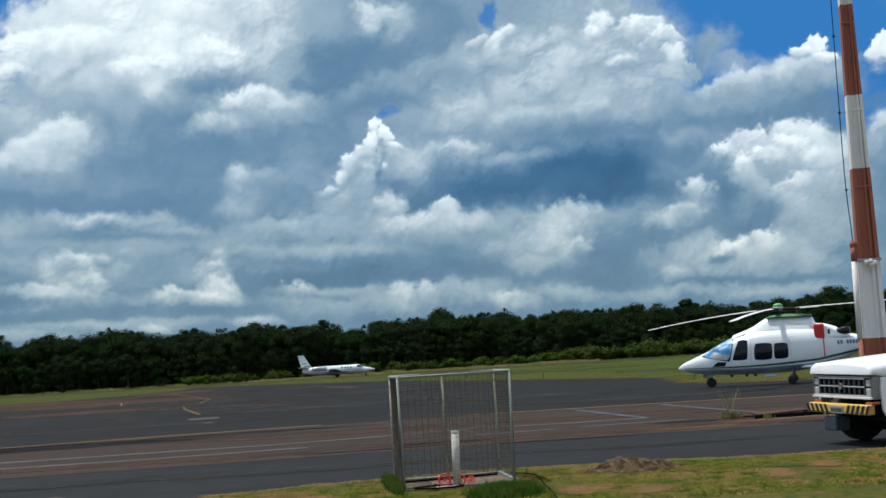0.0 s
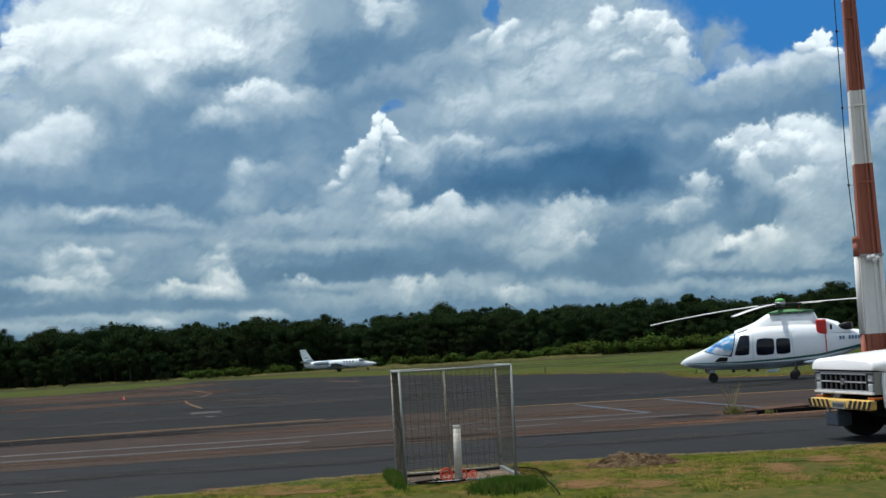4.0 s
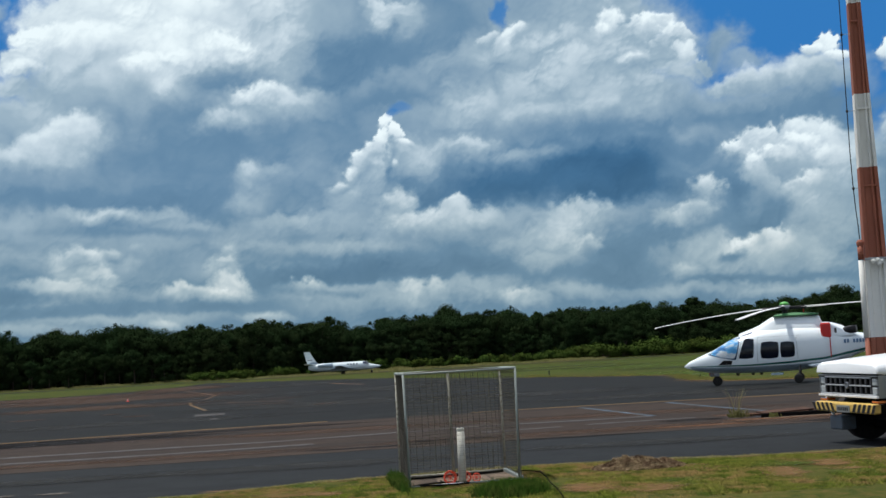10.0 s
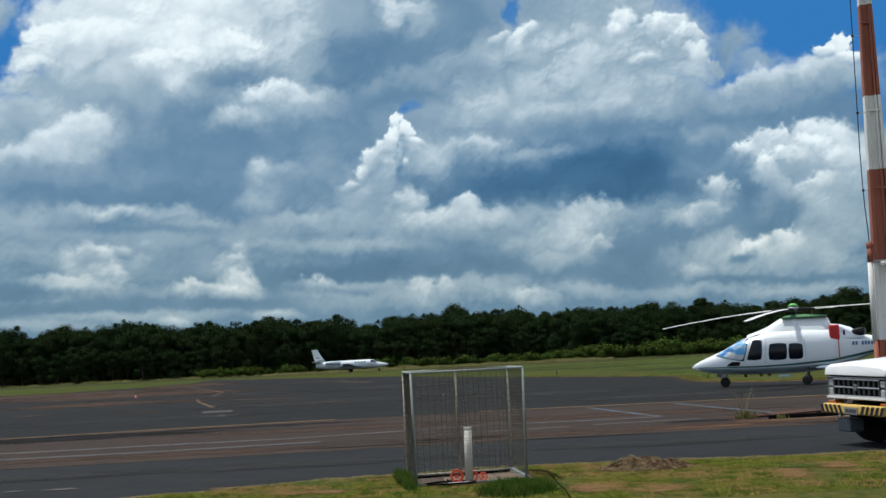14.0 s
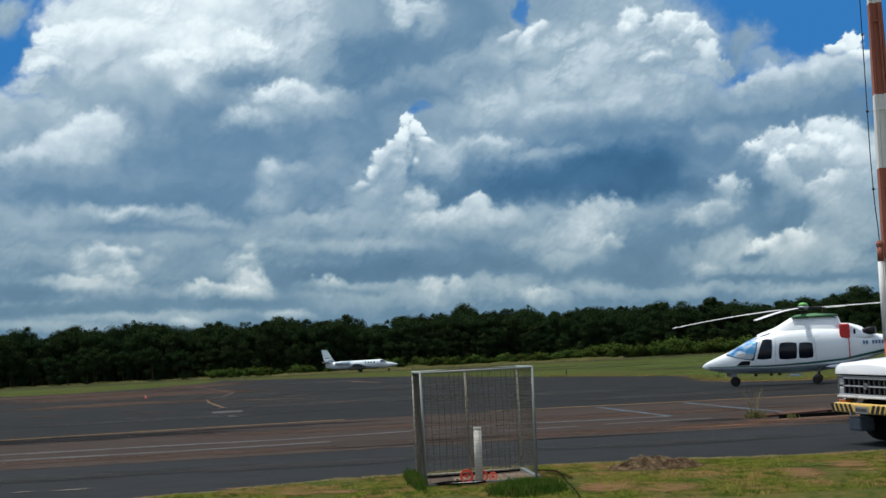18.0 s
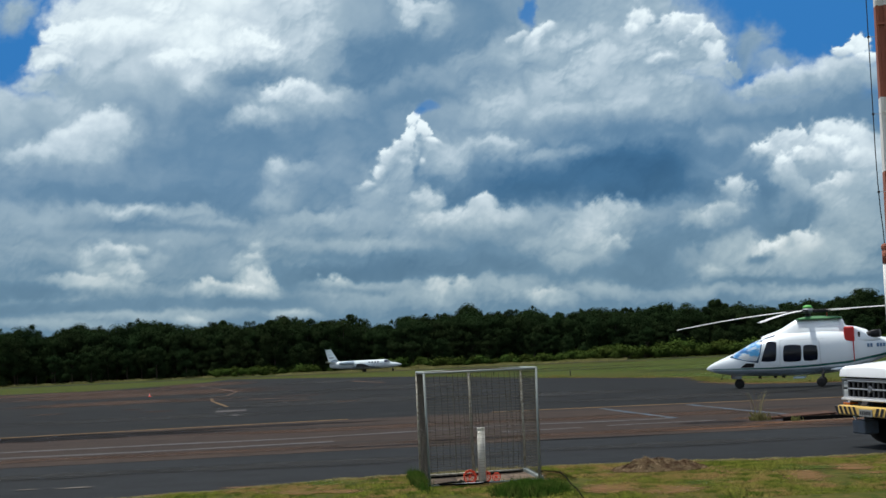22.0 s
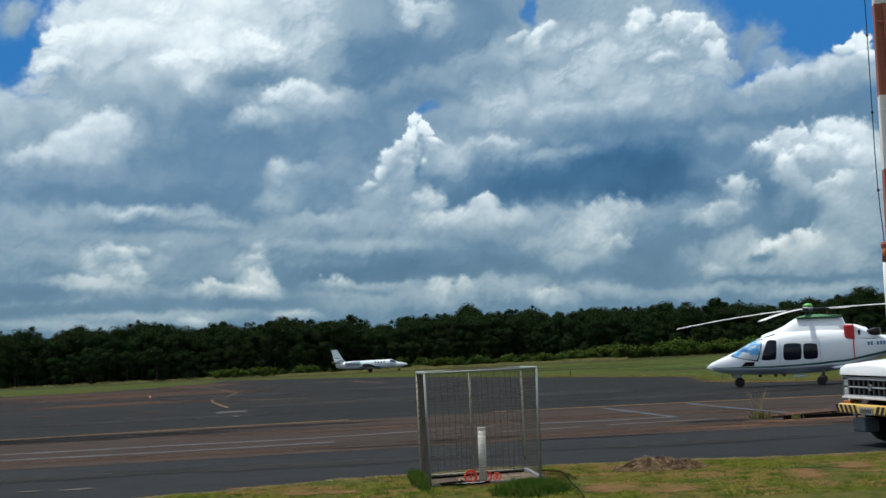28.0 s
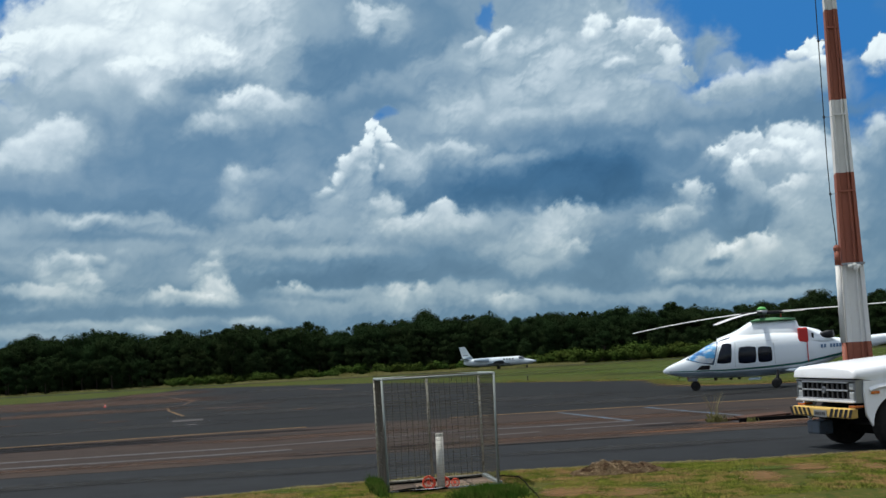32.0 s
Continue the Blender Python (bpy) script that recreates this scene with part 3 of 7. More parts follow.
class CloudSheet:
    """Tone (0 dark base to 1 sunlit white) and cover of the cloud over azimuth and elevation, in degrees."""

    def __init__(self, az0, az1, el0, el1, step, seed):
        self.az, self.el = np.meshgrid(np.arange(az0, az1, step), np.arange(el0, el1, step))
        self.step = step
        a, e = self.az + 90, self.el + 40
        self.warp_a = fractal(a * 0.9, e * 0.9, 4, seed, 0.40) - 0.5
        self.warp_e = fractal(a * 0.9 + 37, e * 0.9 + 11, 4, seed + 20, 0.40) - 0.5
        wa, we = a + 0.7 * self.warp_a, e + 0.7 * self.warp_e
        # relief of the cloud tops: round heads upon round heads, in two ranges of size
        def heads(sizes):
            return sum(amp * (billows(wa * k, we * k * 1.15, seed + 40 + int(k)) - 0.75) for k, amp in sizes)
        self.height = heads(((0.75, 1.0), (1.6, 0.55), (3.4, 0.22)))
        self.knobs = heads(((3.0, 1.0), (5.5, 0.6), (9.0, 0.4)))
        self.fluff = fractal(wa * 2.2, we * 2.6, 6, seed + 80, 0.56) - 0.5
        self.veil = fractal(wa * 0.8, we * 1.1, 5, seed + 90, 0.5) - 0.5
        patch = 0.15 + 0.85 * smooth(0.44, 0.62, fractal(a * 0.45, e * 0.6, 3, seed + 70))

        def sunlit(field):       # the sun stands high, to the left
            gy, gx = np.gradient(field, step)
            g = gy * 0.8 - gx * 0.5
            return np.tanh(g / (1.4 * g.std()))
        self.lit = 0.42 * patch * sunlit(self.height) + 0.08 * patch * sunlit(self.knobs) + 0.85 * (self.height - self.height.mean()) + 0.9 * self.veil
        self.crown = 0.6 * sunlit(self.knobs) + 0.5 * (self.knobs - self.knobs.mean())
        self.sharp_a = fractal(a * 3.1, e * 3.1, 5, seed + 101, 0.6) - 0.5
        self.sharp_e = fractal(a * 3.1 + 17, e * 3.1 + 5, 5, seed + 121, 0.6) - 0.5
        self.tone, self.cover = np.full(self.az.shape, 0.45), np.ones(self.az.shape)

    def window(self, az, el, reach):
        i0, i1 = (max(0, int((el + s * reach - self.el[0, 0]) / self.step)) for s in (-1, 1))
        j0, j1 = (max(0, int((az + s * reach - self.az[0, 0]) / self.step)) for s in (-1, 1))
        return np.s_[i0:i1, j0:j1]

    def puff(self, az, el, ra, re, tone, crisp, relief, turn=0, grade=0.1, solid=1.0):
        """A cloud mass: crisp and knobbly at its top, soft and darker towards its base."""
        w = self.window(az, el, 1.9 * max(ra, re) + 0.8)
        if self.az[w].size == 0:
            return
        size = min(ra, re)
        c, s = math.cos(radians(turn)), math.sin(radians(turn))
        move, jog = min(1.5 * size, 1.1), min(0.9 * size, 0.5)
        da = self.az[w] - az + move * self.warp_a[w] + jog * self.sharp_a[w]
        de = self.el[w] - el + move * self.warp_e[w] + jog * self.sharp_e[w]
        u, v = (da * c + de * s) / ra, (de * c - da * s) / re
        k = min(1.0, size / 0.9)
        knob = min(0.34, 0.5 * size) * ((0.3 + 0.7 * crisp) * (k * self.height[w] + (1.1 - 0.8 * k) * self.knobs[w]) + 0.6 * self.fluff[w])
        far = (np.sqrt(u * u + v * v) - 1) * size - knob
        low = smooth(0.3, -0.7, v)
        edge = (1 - crisp) ** 1.3 * size * 0.95 + 0.035
        edge = edge + low * crisp * min(0.55, 0.6 * size)
        mask = solid * smooth(edge, -edge, far)
        shade = tone + grade * np.clip(v, -1, 1) + 0.085 * relief * (self.lit[w] + 0.40 * crisp * relief * self.crown[w])
        self.tone[w] += (shade - self.tone[w]) * mask
        self.cover[w] = np.maximum(self.cover[w], mask)

    def gap(self, az, el, ra, re, depth=1.0):
        """Clear blue sky between the clouds."""
        w = self.window(az, el, 1.7 * max(ra, re) + 0.5)
        size = min(ra, re)
        move = min(1.0 * size, 0.7)
        jog = min(1.4 * size, 0.6)
        u = (self.az[w] - az + move * self.warp_a[w] + jog * self.sharp_a[w]) / ra
        v = (self.el[w] - el + move * self.warp_e[w] + jog * self.sharp_e[w]) / re
        far = (np.sqrt(u * u + v * v) - 1) * size + min(size, 0.6) * (0.8 * self.fluff[w] + 0.3 * self.height[w])
        self.cover[w] *= 1 - depth * smooth(0.5 * size + 0.03, -0.3 * size - 0.03, far)

    def finish(self):
        self.tone += 0.05 * self.veil + 0.02 * self.lit

    def build(self, name, radius, material, label):
        rows, cols = self.az.shape
        a, e = np.radians(self.az), np.radians(self.el)
        xyz = np.stack([np.sin(a) * np.cos(e), np.cos(a) * np.cos(e), np.sin(e)], -1).reshape(-1, 3) * radius
        me = bpy.data.meshes.new(name)
        idx = np.arange(rows * cols).reshape(rows, cols)
        f = np.stack([idx[:-1, :-1], idx[:-1, 1:], idx[1:, 1:], idx[1:, :-1]], -1).reshape(-1, 4)
        me.vertices.add(len(xyz))
        me.vertices.foreach_set("co", xyz.ravel())
        me.loops.add(f.size)
        me.loops.foreach_set("vertex_index", f.ravel())
        me.polygons.add(len(f))
        me.polygons.foreach_set("loop_start", np.arange(0, f.size, 4))
        me.update()
        for key, field in (("tone", self.tone), ("cover", self.cover), ("haze", smooth(9.0, 2.5, self.el + 1.5 * self.veil))):
            me.attributes.new(key, "FLOAT", "POINT").data.foreach_set("value", field.astype(np.float32).ravel())
        me.materials.append(material)
        return tagged(new(name, me), label, "sky", "", "structure")


def cloud_material(name, clear_sky, stops, hazy_stops):
    m = bpy.data.materials.new(name)
    m.use_nodes = True
    n, l = m.node_tree.nodes, m.node_tree.links
    n.remove(n["Principled BSDF"])
    tone, cover, haze = (n.new("ShaderNodeAttribute") for _ in range(3))
    tone.attribute_name, cover.attribute_name, haze.attribute_name = "tone", "cover", "haze"
    blend = n.new("ShaderNodeMix")       # creamier through the haze low over the horizon
    blend.data_type = "RGBA"
    l.new(haze.outputs["Fac"], blend.inputs["Factor"])
    for socket, tones in ((6, stops), (7, hazy_stops)):
        ramp = n.new("ShaderNodeValToRGB")
        while len(ramp.color_ramp.elements) < len(tones):
            ramp.color_ramp.elements.new(0.5)
        for el, (pos, rgb) in zip(ramp.color_ramp.elements, tones):
            el.position, el.color = pos, (*[(c / 255) ** 2.2 for c in rgb], 1)
        l.new(tone.outputs["Fac"], ramp.inputs[0])
        l.new(ramp.outputs[0], blend.inputs[socket])
    emit, mix = n.new("ShaderNodeEmission"), n.new("ShaderNodeMix")
    mix.data_type = "RGBA"
    mix.inputs[6].default_value = (*[(c / 255) ** 2.2 for c in clear_sky], 1)
    l.new(blend.outputs[2], mix.inputs[7])
    l.new(cover.outputs["Fac"], mix.inputs["Factor"])
    l.new(mix.outputs[2], emit.inputs["Color"])
    l.new(emit.outputs[0], n["Material Output"].inputs["Surface"])
    return m


CLOUD_TONES = ((0.0, (48, 86, 121)), (0.22, (70, 111, 147)), (0.45, (104, 138, 167)), (0.7, (155, 179, 196)), (0.87, (201, 218, 229)), (1.0, (236, 250, 255)))
HAZY_TONES = ((0.0, (52, 86, 113)), (0.22, (79, 111, 135)), (0.45, (108, 139, 161)), (0.7, (161, 182, 192)), (0.87, (200, 213, 216)), (1.0, (234, 243, 244)))
heavens = CloudSheet(-24, 24, -1.5, 19, 0.045, 3)
heavens.puff(-11.70, 14.68, 8.05, 2.93, 0.86, 0.0, 0.5)
heavens.puff(-16.93, 11.19, 4.63, 1.95, 0.70, 0.0, 0.5)
heavens.puff(-11.12, 10.68, 3.41, 2.20, 0.58, 0.0, 0.5)
heavens.puff(-9.05, 8.49, 4.63, 2.20, 0.40, 0.0, 0.5)
heavens.puff(-15.43, 7.80, 6.34, 0.88, 0.50, 0.0, 0.5)
heavens.puff(-5.69, 7.65, 3.17, 1.71, 0.45, 0.0, 0.5)
heavens.puff(-3.47, 13.35, 3.17, 2.44, 0.46, 0.0, 0.5)
heavens.puff(-0.50, 13.22, 2.93, 1.95, 0.46, 0.0, 0.5)
heavens.puff(1.79, 14.29, 1.71, 1.71, 0.48, 0.0, 0.5)
heavens.puff(6.35, 12.08, 6.83, 2.44, 0.66, 0.0, 0.5)
heavens.puff(5.01, 10.26, 5.85, 1.22, 0.69, 0.0, 0.5)
heavens.puff(10.85, 10.76, 4.39, 1.71, 0.66, 0.0, 0.5)
heavens.puff(15.30, 10.58, 3.90, 1.46, 0.64, 0.0, 0.5)
heavens.puff(7.76, 7.41, 3.66, 1.12, 0.20, 0.0, 0.5)
heavens.puff(5.07, 7.23, 3.66, 0.93, 0.24, 0.0, 0.5)
heavens.puff(2.38, 7.27, 2.68, 1.10, 0.28, 0.0, 0.5)
heavens.puff(11.74, 8.07, 1.71, 1.46, 0.34, 0.0, 0.5)
heavens.puff(15.88, 9.23, 2.93, 0.44, 0.42, 0.0, 0.5)
heavens.puff(8.08, 4.98, 4.88, 1.46, 0.47, 0.0, 0.5)
heavens.puff(14.42, 4.77, 4.39, 2.68, 0.45, 0.0, 0.5)
heavens.puff(-3.58, 5.86, 4.63, 1.46, 0.52, 0.0, 0.5)
heavens.puff(-12.04, 4.75, 8.29, 1.51, 0.57, 0.0, 0.5)
heavens.puff(-2.45, 3.91, 4.15, 0.54, 0.34, 0.0, 0.5)
heavens.puff(7.26, 3.33, 6.34, 0.88, 0.41, 0.0, 0.5)
heavens.puff(-2.51, 2.52, 21.95, 0.73, 0.51, 0.0, 0.5)
heavens.puff(-17.57, 3.64, 2.93, 0.34, 0.38, 0.0, 0.5)
heavens.puff(-15.57, 2.81, 7.32, 0.29, 0.42, 0.0, 0.5)
heavens.puff(-16.49, 10.84, 1.71, 0.54, 0.72, 0.30, 0.5, 5, 0.10)
heavens.gap(-17.27, 15.48, 1.51, 1.61)
heavens.gap(-18.32, 13.23, 1.61, 1.61)
heavens.gap(-19.11, 14.12, 1.46, 1.71)
heavens.gap(13.40, 13.34, 2.93, 2.32)
heavens.gap(16.90, 13.63, 3.66, 2.07)
heavens.gap(18.82, 12.25, 2.20, 1.46)
heavens.gap(19.44, 10.35, 1.46, 1.71)
heavens.puff(19.85, 11.40, 0.78, 0.63, 0.94, 0.85, 0.6, -3, 0.10)
heavens.puff(20.04, 8.23, 1.71, 0.73, 0.74, 0.40, 0.7, -3, 0.20)
heavens.gap(3.60, 14.70, 0.34, 0.54, 0.85)
heavens.puff(-18.46, 14.99, 0.83, 0.63, 0.66, 0.30, 0.5, 17, 0.10)
heavens.puff(-19.18, 10.83, 1.46, 1.22, 0.74, 0.40, 0.4, -3, 0.10)
heavens.puff(-13.95, 14.56, 3.12, 2.07, 0.91, 0.75, 0.7, -3, 0.05)
heavens.puff(-16.13, 13.84, 1.17, 1.02, 0.92, 0.80, 0.7, -3, 0.05)
heavens.puff(-16.84, 12.85, 0.88, 0.83, 0.88, 0.70, 0.7, -3, 0.10)
heavens.puff(-11.70, 14.68, 3.17, 2.07, 0.92, 0.30, 0.6, -3, 0.05)
heavens.puff(-8.82, 14.43, 2.93, 1.83, 0.90, 0.20, 0.6, -3, 0.10)
heavens.puff(-6.36, 14.85, 2.20, 1.61, 0.84, 0.20, 0.7, -3, 0.10)
heavens.puff(-17.23, 11.88, 1.22, 0.59, 0.80, 0.40, 0.5, 7, 0.15)
heavens.puff(-5.45, 13.06, 1.12, 1.17, 0.82, 0.30, 0.8, -3, 0.10)
heavens.puff(-5.43, 13.53, 0.73, 0.73, 0.86, 0.50, 0.7, -3, 0.10)
heavens.puff(-8.03, 12.76, 1.22, 0.85, 0.66, 0.00, 0.6, -3, 0.10)
heavens.puff(-16.16, 14.18, 0.98, 0.49, 0.97, 0.60, 0.9, 17, 0.10)
heavens.puff(-14.08, 13.98, 1.46, 0.63, 0.93, 0.50, 0.9, 7, 0.10)
heavens.puff(-15.50, 13.39, 0.98, 0.29, 0.80, 0.30, 0.8, 22, 0.05)
heavens.puff(-16.98, 12.68, 0.63, 0.39, 0.92, 0.60, 0.7, 17, 0.10)
heavens.puff(-10.04, 14.21, 1.22, 0.59, 0.96, 0.40, 0.9, -3, 0.10)
heavens.puff(-8.36, 13.60, 1.07, 0.49, 0.93, 0.40, 0.9, -3, 0.15)
heavens.puff(-12.92, 13.64, 1.95, 0.44, 0.84, 0.10, 0.9, 7, 0.10)
heavens.puff(-14.82, 12.63, 0.88, 0.17, 0.66, 0.40, 0.3, 33, 0.00)
heavens.puff(-11.05, 12.81, 1.71, 1.10, 0.84, 0.20, 0.9, -3, 0.15)
heavens.puff(-12.98, 11.77, 2.68, 1.10, 0.66, 0.10, 0.6, -3, 0.10)
heavens.puff(-15.31, 11.77, 2.20, 0.73, 0.66, 0.20, 0.5, -3, 0.10)
heavens.puff(-11.75, 13.05, 0.98, 0.39, 0.93, 0.50, 0.9, 7, 0.15)
heavens.puff(-10.72, 11.86, 0.83, 0.63, 0.80, 0.30, 0.6, -3, 0.20)
heavens.puff(-17.40, 10.61, 2.68, 0.98, 0.70, 0.20, 0.5, -3, 0.10)
heavens.puff(-15.38, 9.60, 1.95, 0.98, 0.80, 0.50, 0.6, 19, 0.12)
heavens.puff(-14.71, 10.11, 0.88, 0.78, 0.85, 0.50, 0.6, 7, 0.12)
heavens.puff(-16.25, 9.45, 1.12, 0.59, 0.82, 0.50, 0.6, 7, 0.12)
heavens.puff(-17.93, 8.92, 1.46, 0.49, 0.74, 0.30, 0.5, -3, 0.15)
heavens.puff(-14.96, 8.14, 3.90, 0.44, 0.53, 0.10, 0.3, -1, 0.00)
heavens.puff(-13.36, 7.29, 4.63, 0.49, 0.46, 0.10, 0.3, -3, 0.00)
heavens.puff(-9.87, 9.11, 2.68, 1.95, 0.43, 0.00, 0.3, -3, 0.00)
heavens.puff(-11.02, 6.99, 3.90, 0.44, 0.39, 0.10, 0.3, -3, 0.00)
heavens.puff(-8.18, 12.05, 1.46, 0.63, 0.45, 0.00, 0.4, -3, 0.00)
heavens.puff(-6.52, 11.06, 2.32, 0.83, 0.71, 0.35, 0.6, 0, 0.25)
heavens.puff(-7.24, 11.36, 1.10, 0.63, 0.77, 0.55, 0.7, 2, 0.20)
heavens.puff(-5.29, 11.16, 1.46, 0.73, 0.76, 0.40, 0.6, -3, 0.25)
heavens.puff(-8.73, 10.52, 1.12, 0.44, 0.68, 0.40, 0.6, 5, 0.20)
heavens.puff(-3.58, 10.95, 1.32, 0.59, 0.60, 0.20, 0.5, -3, 0.15)
heavens.puff(-2.21, 13.65, 1.85, 1.85, 0.46, 0.00, 0.3, -3, 0.00)
heavens.puff(-3.89, 14.83, 1.46, 1.07, 0.64, 0.00, 0.4, -3, 0.00)
heavens.puff(-2.27, 12.58, 2.44, 1.22, 0.37, 0.00, 0.3, -3, 0.00)
heavens.puff(-1.36, 14.80, 0.98, 0.73, 0.80, 0.55, 0.7, -3, 0.15)
heavens.puff(-0.70, 15.01, 0.73, 0.61, 0.80, 0.55, 0.7, -3, 0.10)
heavens.puff(-1.81, 14.35, 0.34, 0.27, 0.74, 0.60, 0.5, -3, 0.10)
heavens.puff(-0.44, 12.02, 1.46, 0.73, 0.58, 0.20, 0.5, 7, 0.10)
heavens.puff(-2.08, 11.49, 1.46, 0.49, 0.48, 0.10, 0.4, 7, 0.10)
heavens.puff(1.49, 14.19, 1.46, 1.71, 0.45, 0.00, 0.3, -3, 0.00)
heavens.puff(1.70, 12.62, 1.22, 0.73, 0.58, 0.20, 0.5, 17, 0.15)
heavens.puff(6.00, 14.36, 1.46, 0.88, 0.58, 0.00, 0.3, -3, 0.00)
heavens.puff(7.63, 13.05, 2.20, 1.71, 0.68, 0.30, 0.8, -3, 0.10)
heavens.puff(9.46, 13.30, 2.05, 1.07, 0.78, 0.40, 0.8, 7, 0.15)
heavens.puff(4.40, 12.34, 2.32, 1.59, 0.68, 0.30, 0.9, -3, 0.10)
heavens.puff(9.40, 14.20, 1.71, 0.63, 0.66, 0.20, 0.5, -3, 0.10)
heavens.puff(10.25, 12.47, 1.95, 1.34, 0.70, 0.50, 0.9, -3, 0.15)
heavens.puff(2.99, 13.60, 0.63, 0.24, 0.78, 0.75, 0.5, 22, 0.15)
heavens.puff(4.11, 13.76, 0.73, 0.34, 0.84, 0.70, 0.6, 27, 0.20)
heavens.puff(3.58, 13.18, 0.34, 0.73, 0.79, 0.50, 0.6, -23, 0.15)
heavens.puff(8.22, 13.92, 0.63, 0.59, 0.88, 0.65, 0.6, -3, 0.15)
heavens.puff(7.91, 13.62, 0.39, 0.29, 0.90, 0.70, 0.5, -3, 0.15)
heavens.puff(9.84, 13.50, 1.02, 0.68, 0.78, 0.80, 0.8, -3, 0.20)
heavens.puff(10.24, 13.65, 0.73, 0.49, 0.88, 0.70, 0.7, -3, 0.20)
heavens.puff(10.81, 12.89, 0.83, 0.68, 0.79, 0.85, 0.8, -3, 0.20)
heavens.puff(11.34, 12.33, 0.59, 0.49, 0.83, 0.70, 0.6, -3, 0.20)
heavens.puff(12.11, 11.69, 0.54, 0.37, 0.86, 0.80, 0.6, -33, 0.20)
heavens.puff(5.67, 13.08, 1.07, 0.63, 0.71, 0.50, 0.9, 17, 0.15)
heavens.puff(6.86, 12.52, 0.98, 0.54, 0.72, 0.50, 0.9, -3, 0.15)
heavens.puff(4.73, 11.72, 1.22, 0.49, 0.71, 0.40, 0.9, 7, 0.15)
heavens.puff(8.01, 11.48, 1.22, 0.44, 0.72, 0.40, 0.9, -3, 0.15)
heavens.puff(9.15, 12.14, 0.83, 0.29, 0.80, 0.50, 0.7, 12, 0.20)
heavens.puff(11.14, 11.45, 1.22, 0.59, 0.70, 0.40, 0.7, -3, 0.10)
heavens.puff(6.82, 11.81, 1.46, 0.83, 0.72, 0.20, 0.9, -3, 0.10)
heavens.puff(5.30, 11.08, 1.95, 0.73, 0.72, 0.30, 0.8, -3, 0.10)
heavens.puff(9.41, 10.65, 2.68, 0.73, 0.70, 0.20, 0.8, 2, 0.10)
heavens.puff(2.82, 10.64, 2.20, 0.83, 0.70, 0.30, 0.7, 2, 0.15)
heavens.puff(5.73, 10.09, 3.41, 0.49, 0.68, 0.20, 0.6, 0, 0.20)
heavens.puff(12.92, 12.55, 0.83, 0.98, 0.56, 0.40, 0.7, -33, 0.10, 0.95)
heavens.puff(13.80, 11.71, 0.83, 0.44, 0.58, 0.30, 0.6, -3, 0.10, 0.80)
heavens.puff(15.31, 10.81, 2.93, 0.88, 0.71, 0.50, 0.7, 9, 0.25)
heavens.puff(13.45, 10.71, 1.61, 0.49, 0.71, 0.50, 0.7, 9, 0.20)
heavens.puff(17.12, 10.62, 1.71, 1.07, 0.68, 0.30, 0.6, -3, 0.30)
heavens.puff(17.14, 12.09, 0.73, 0.54, 0.94, 0.90, 0.6, -3, 0.10)
heavens.puff(16.54, 11.93, 0.49, 0.32, 0.90, 0.90, 0.6, -3, 0.20)
heavens.puff(17.60, 11.53, 0.63, 0.39, 0.88, 0.90, 0.6, -3, 0.20)
heavens.puff(15.44, 9.40, 3.90, 0.34, 0.40, 0.10, 0.3, 1, 0.00)
heavens.puff(7.88, 9.36, 2.93, 0.29, 0.42, 0.10, 0.4, 0, 0.00)
heavens.puff(7.52, 7.48, 3.29, 1.07, 0.13, 0.15, 0.2, 1, 0.00)
heavens.puff(11.42, 7.98, 1.07, 1.71, 0.47, 0.00, 0.5, -3, 0.00)
heavens.puff(6.50, 6.70, 3.90, 0.44, 0.15, 0.25, 0.2, -1, 0.00)
heavens.puff(4.10, 7.22, 2.93, 0.63, 0.20, 0.20, 0.3, 1, 0.00)
heavens.puff(-1.62, 8.21, 0.68, 0.83, 0.32, 0.30, 0.3, -3, 0.00)
heavens.puff(-0.44, 7.30, 1.12, 0.83, 0.30, 0.20, 0.3, -3, 0.00)
heavens.puff(0.00, 8.73, 1.46, 0.73, 0.60, 0.20, 0.5, -3, 0.15)
heavens.puff(-0.51, 8.40, 0.93, 0.88, 0.66, 0.40, 0.6, -3, 0.20)
heavens.puff(1.49, 8.90, 1.07, 0.59, 0.70, 0.40, 0.7, -3, 0.20)
heavens.puff(2.35, 8.78, 0.73, 0.49, 0.68, 0.40, 0.6, -3, 0.20)
heavens.puff(3.80, 8.40, 0.73, 0.29, 0.58, 0.30, 0.6, 7, 0.20)
heavens.puff(5.27, 8.45, 0.83, 0.29, 0.50, 0.20, 0.6, 3, 0.20)
heavens.puff(-2.78, 7.17, 1.37, 0.93, 0.62, 0.20, 0.7, -3, 0.15)
heavens.puff(-3.77, 7.04, 0.83, 0.49, 0.68, 0.40, 0.7, 17, 0.15)
heavens.puff(-2.33, 8.24, 0.54, 0.88, 0.70, 0.40, 0.7, -18, 0.20)
heavens.puff(-3.89, 7.55, 0.41, 0.22, 0.78, 0.68, 0.6, 27, 0.25)
heavens.puff(-3.32, 8.14, 0.41, 0.27, 0.79, 0.68, 0.6, 37, 0.25)
heavens.puff(-2.81, 8.65, 0.39, 0.41, 0.81, 0.68, 0.6, 27, 0.25)
heavens.puff(-2.39, 9.16, 0.37, 0.41, 0.85, 0.68, 0.6, 27, 0.20)
heavens.puff(-1.88, 9.58, 0.39, 0.49, 0.95, 0.92, 0.6, -3, 0.10)
heavens.puff(-1.69, 10.32, 0.32, 0.29, 0.98, 0.95, 0.4, -3, 0.10)
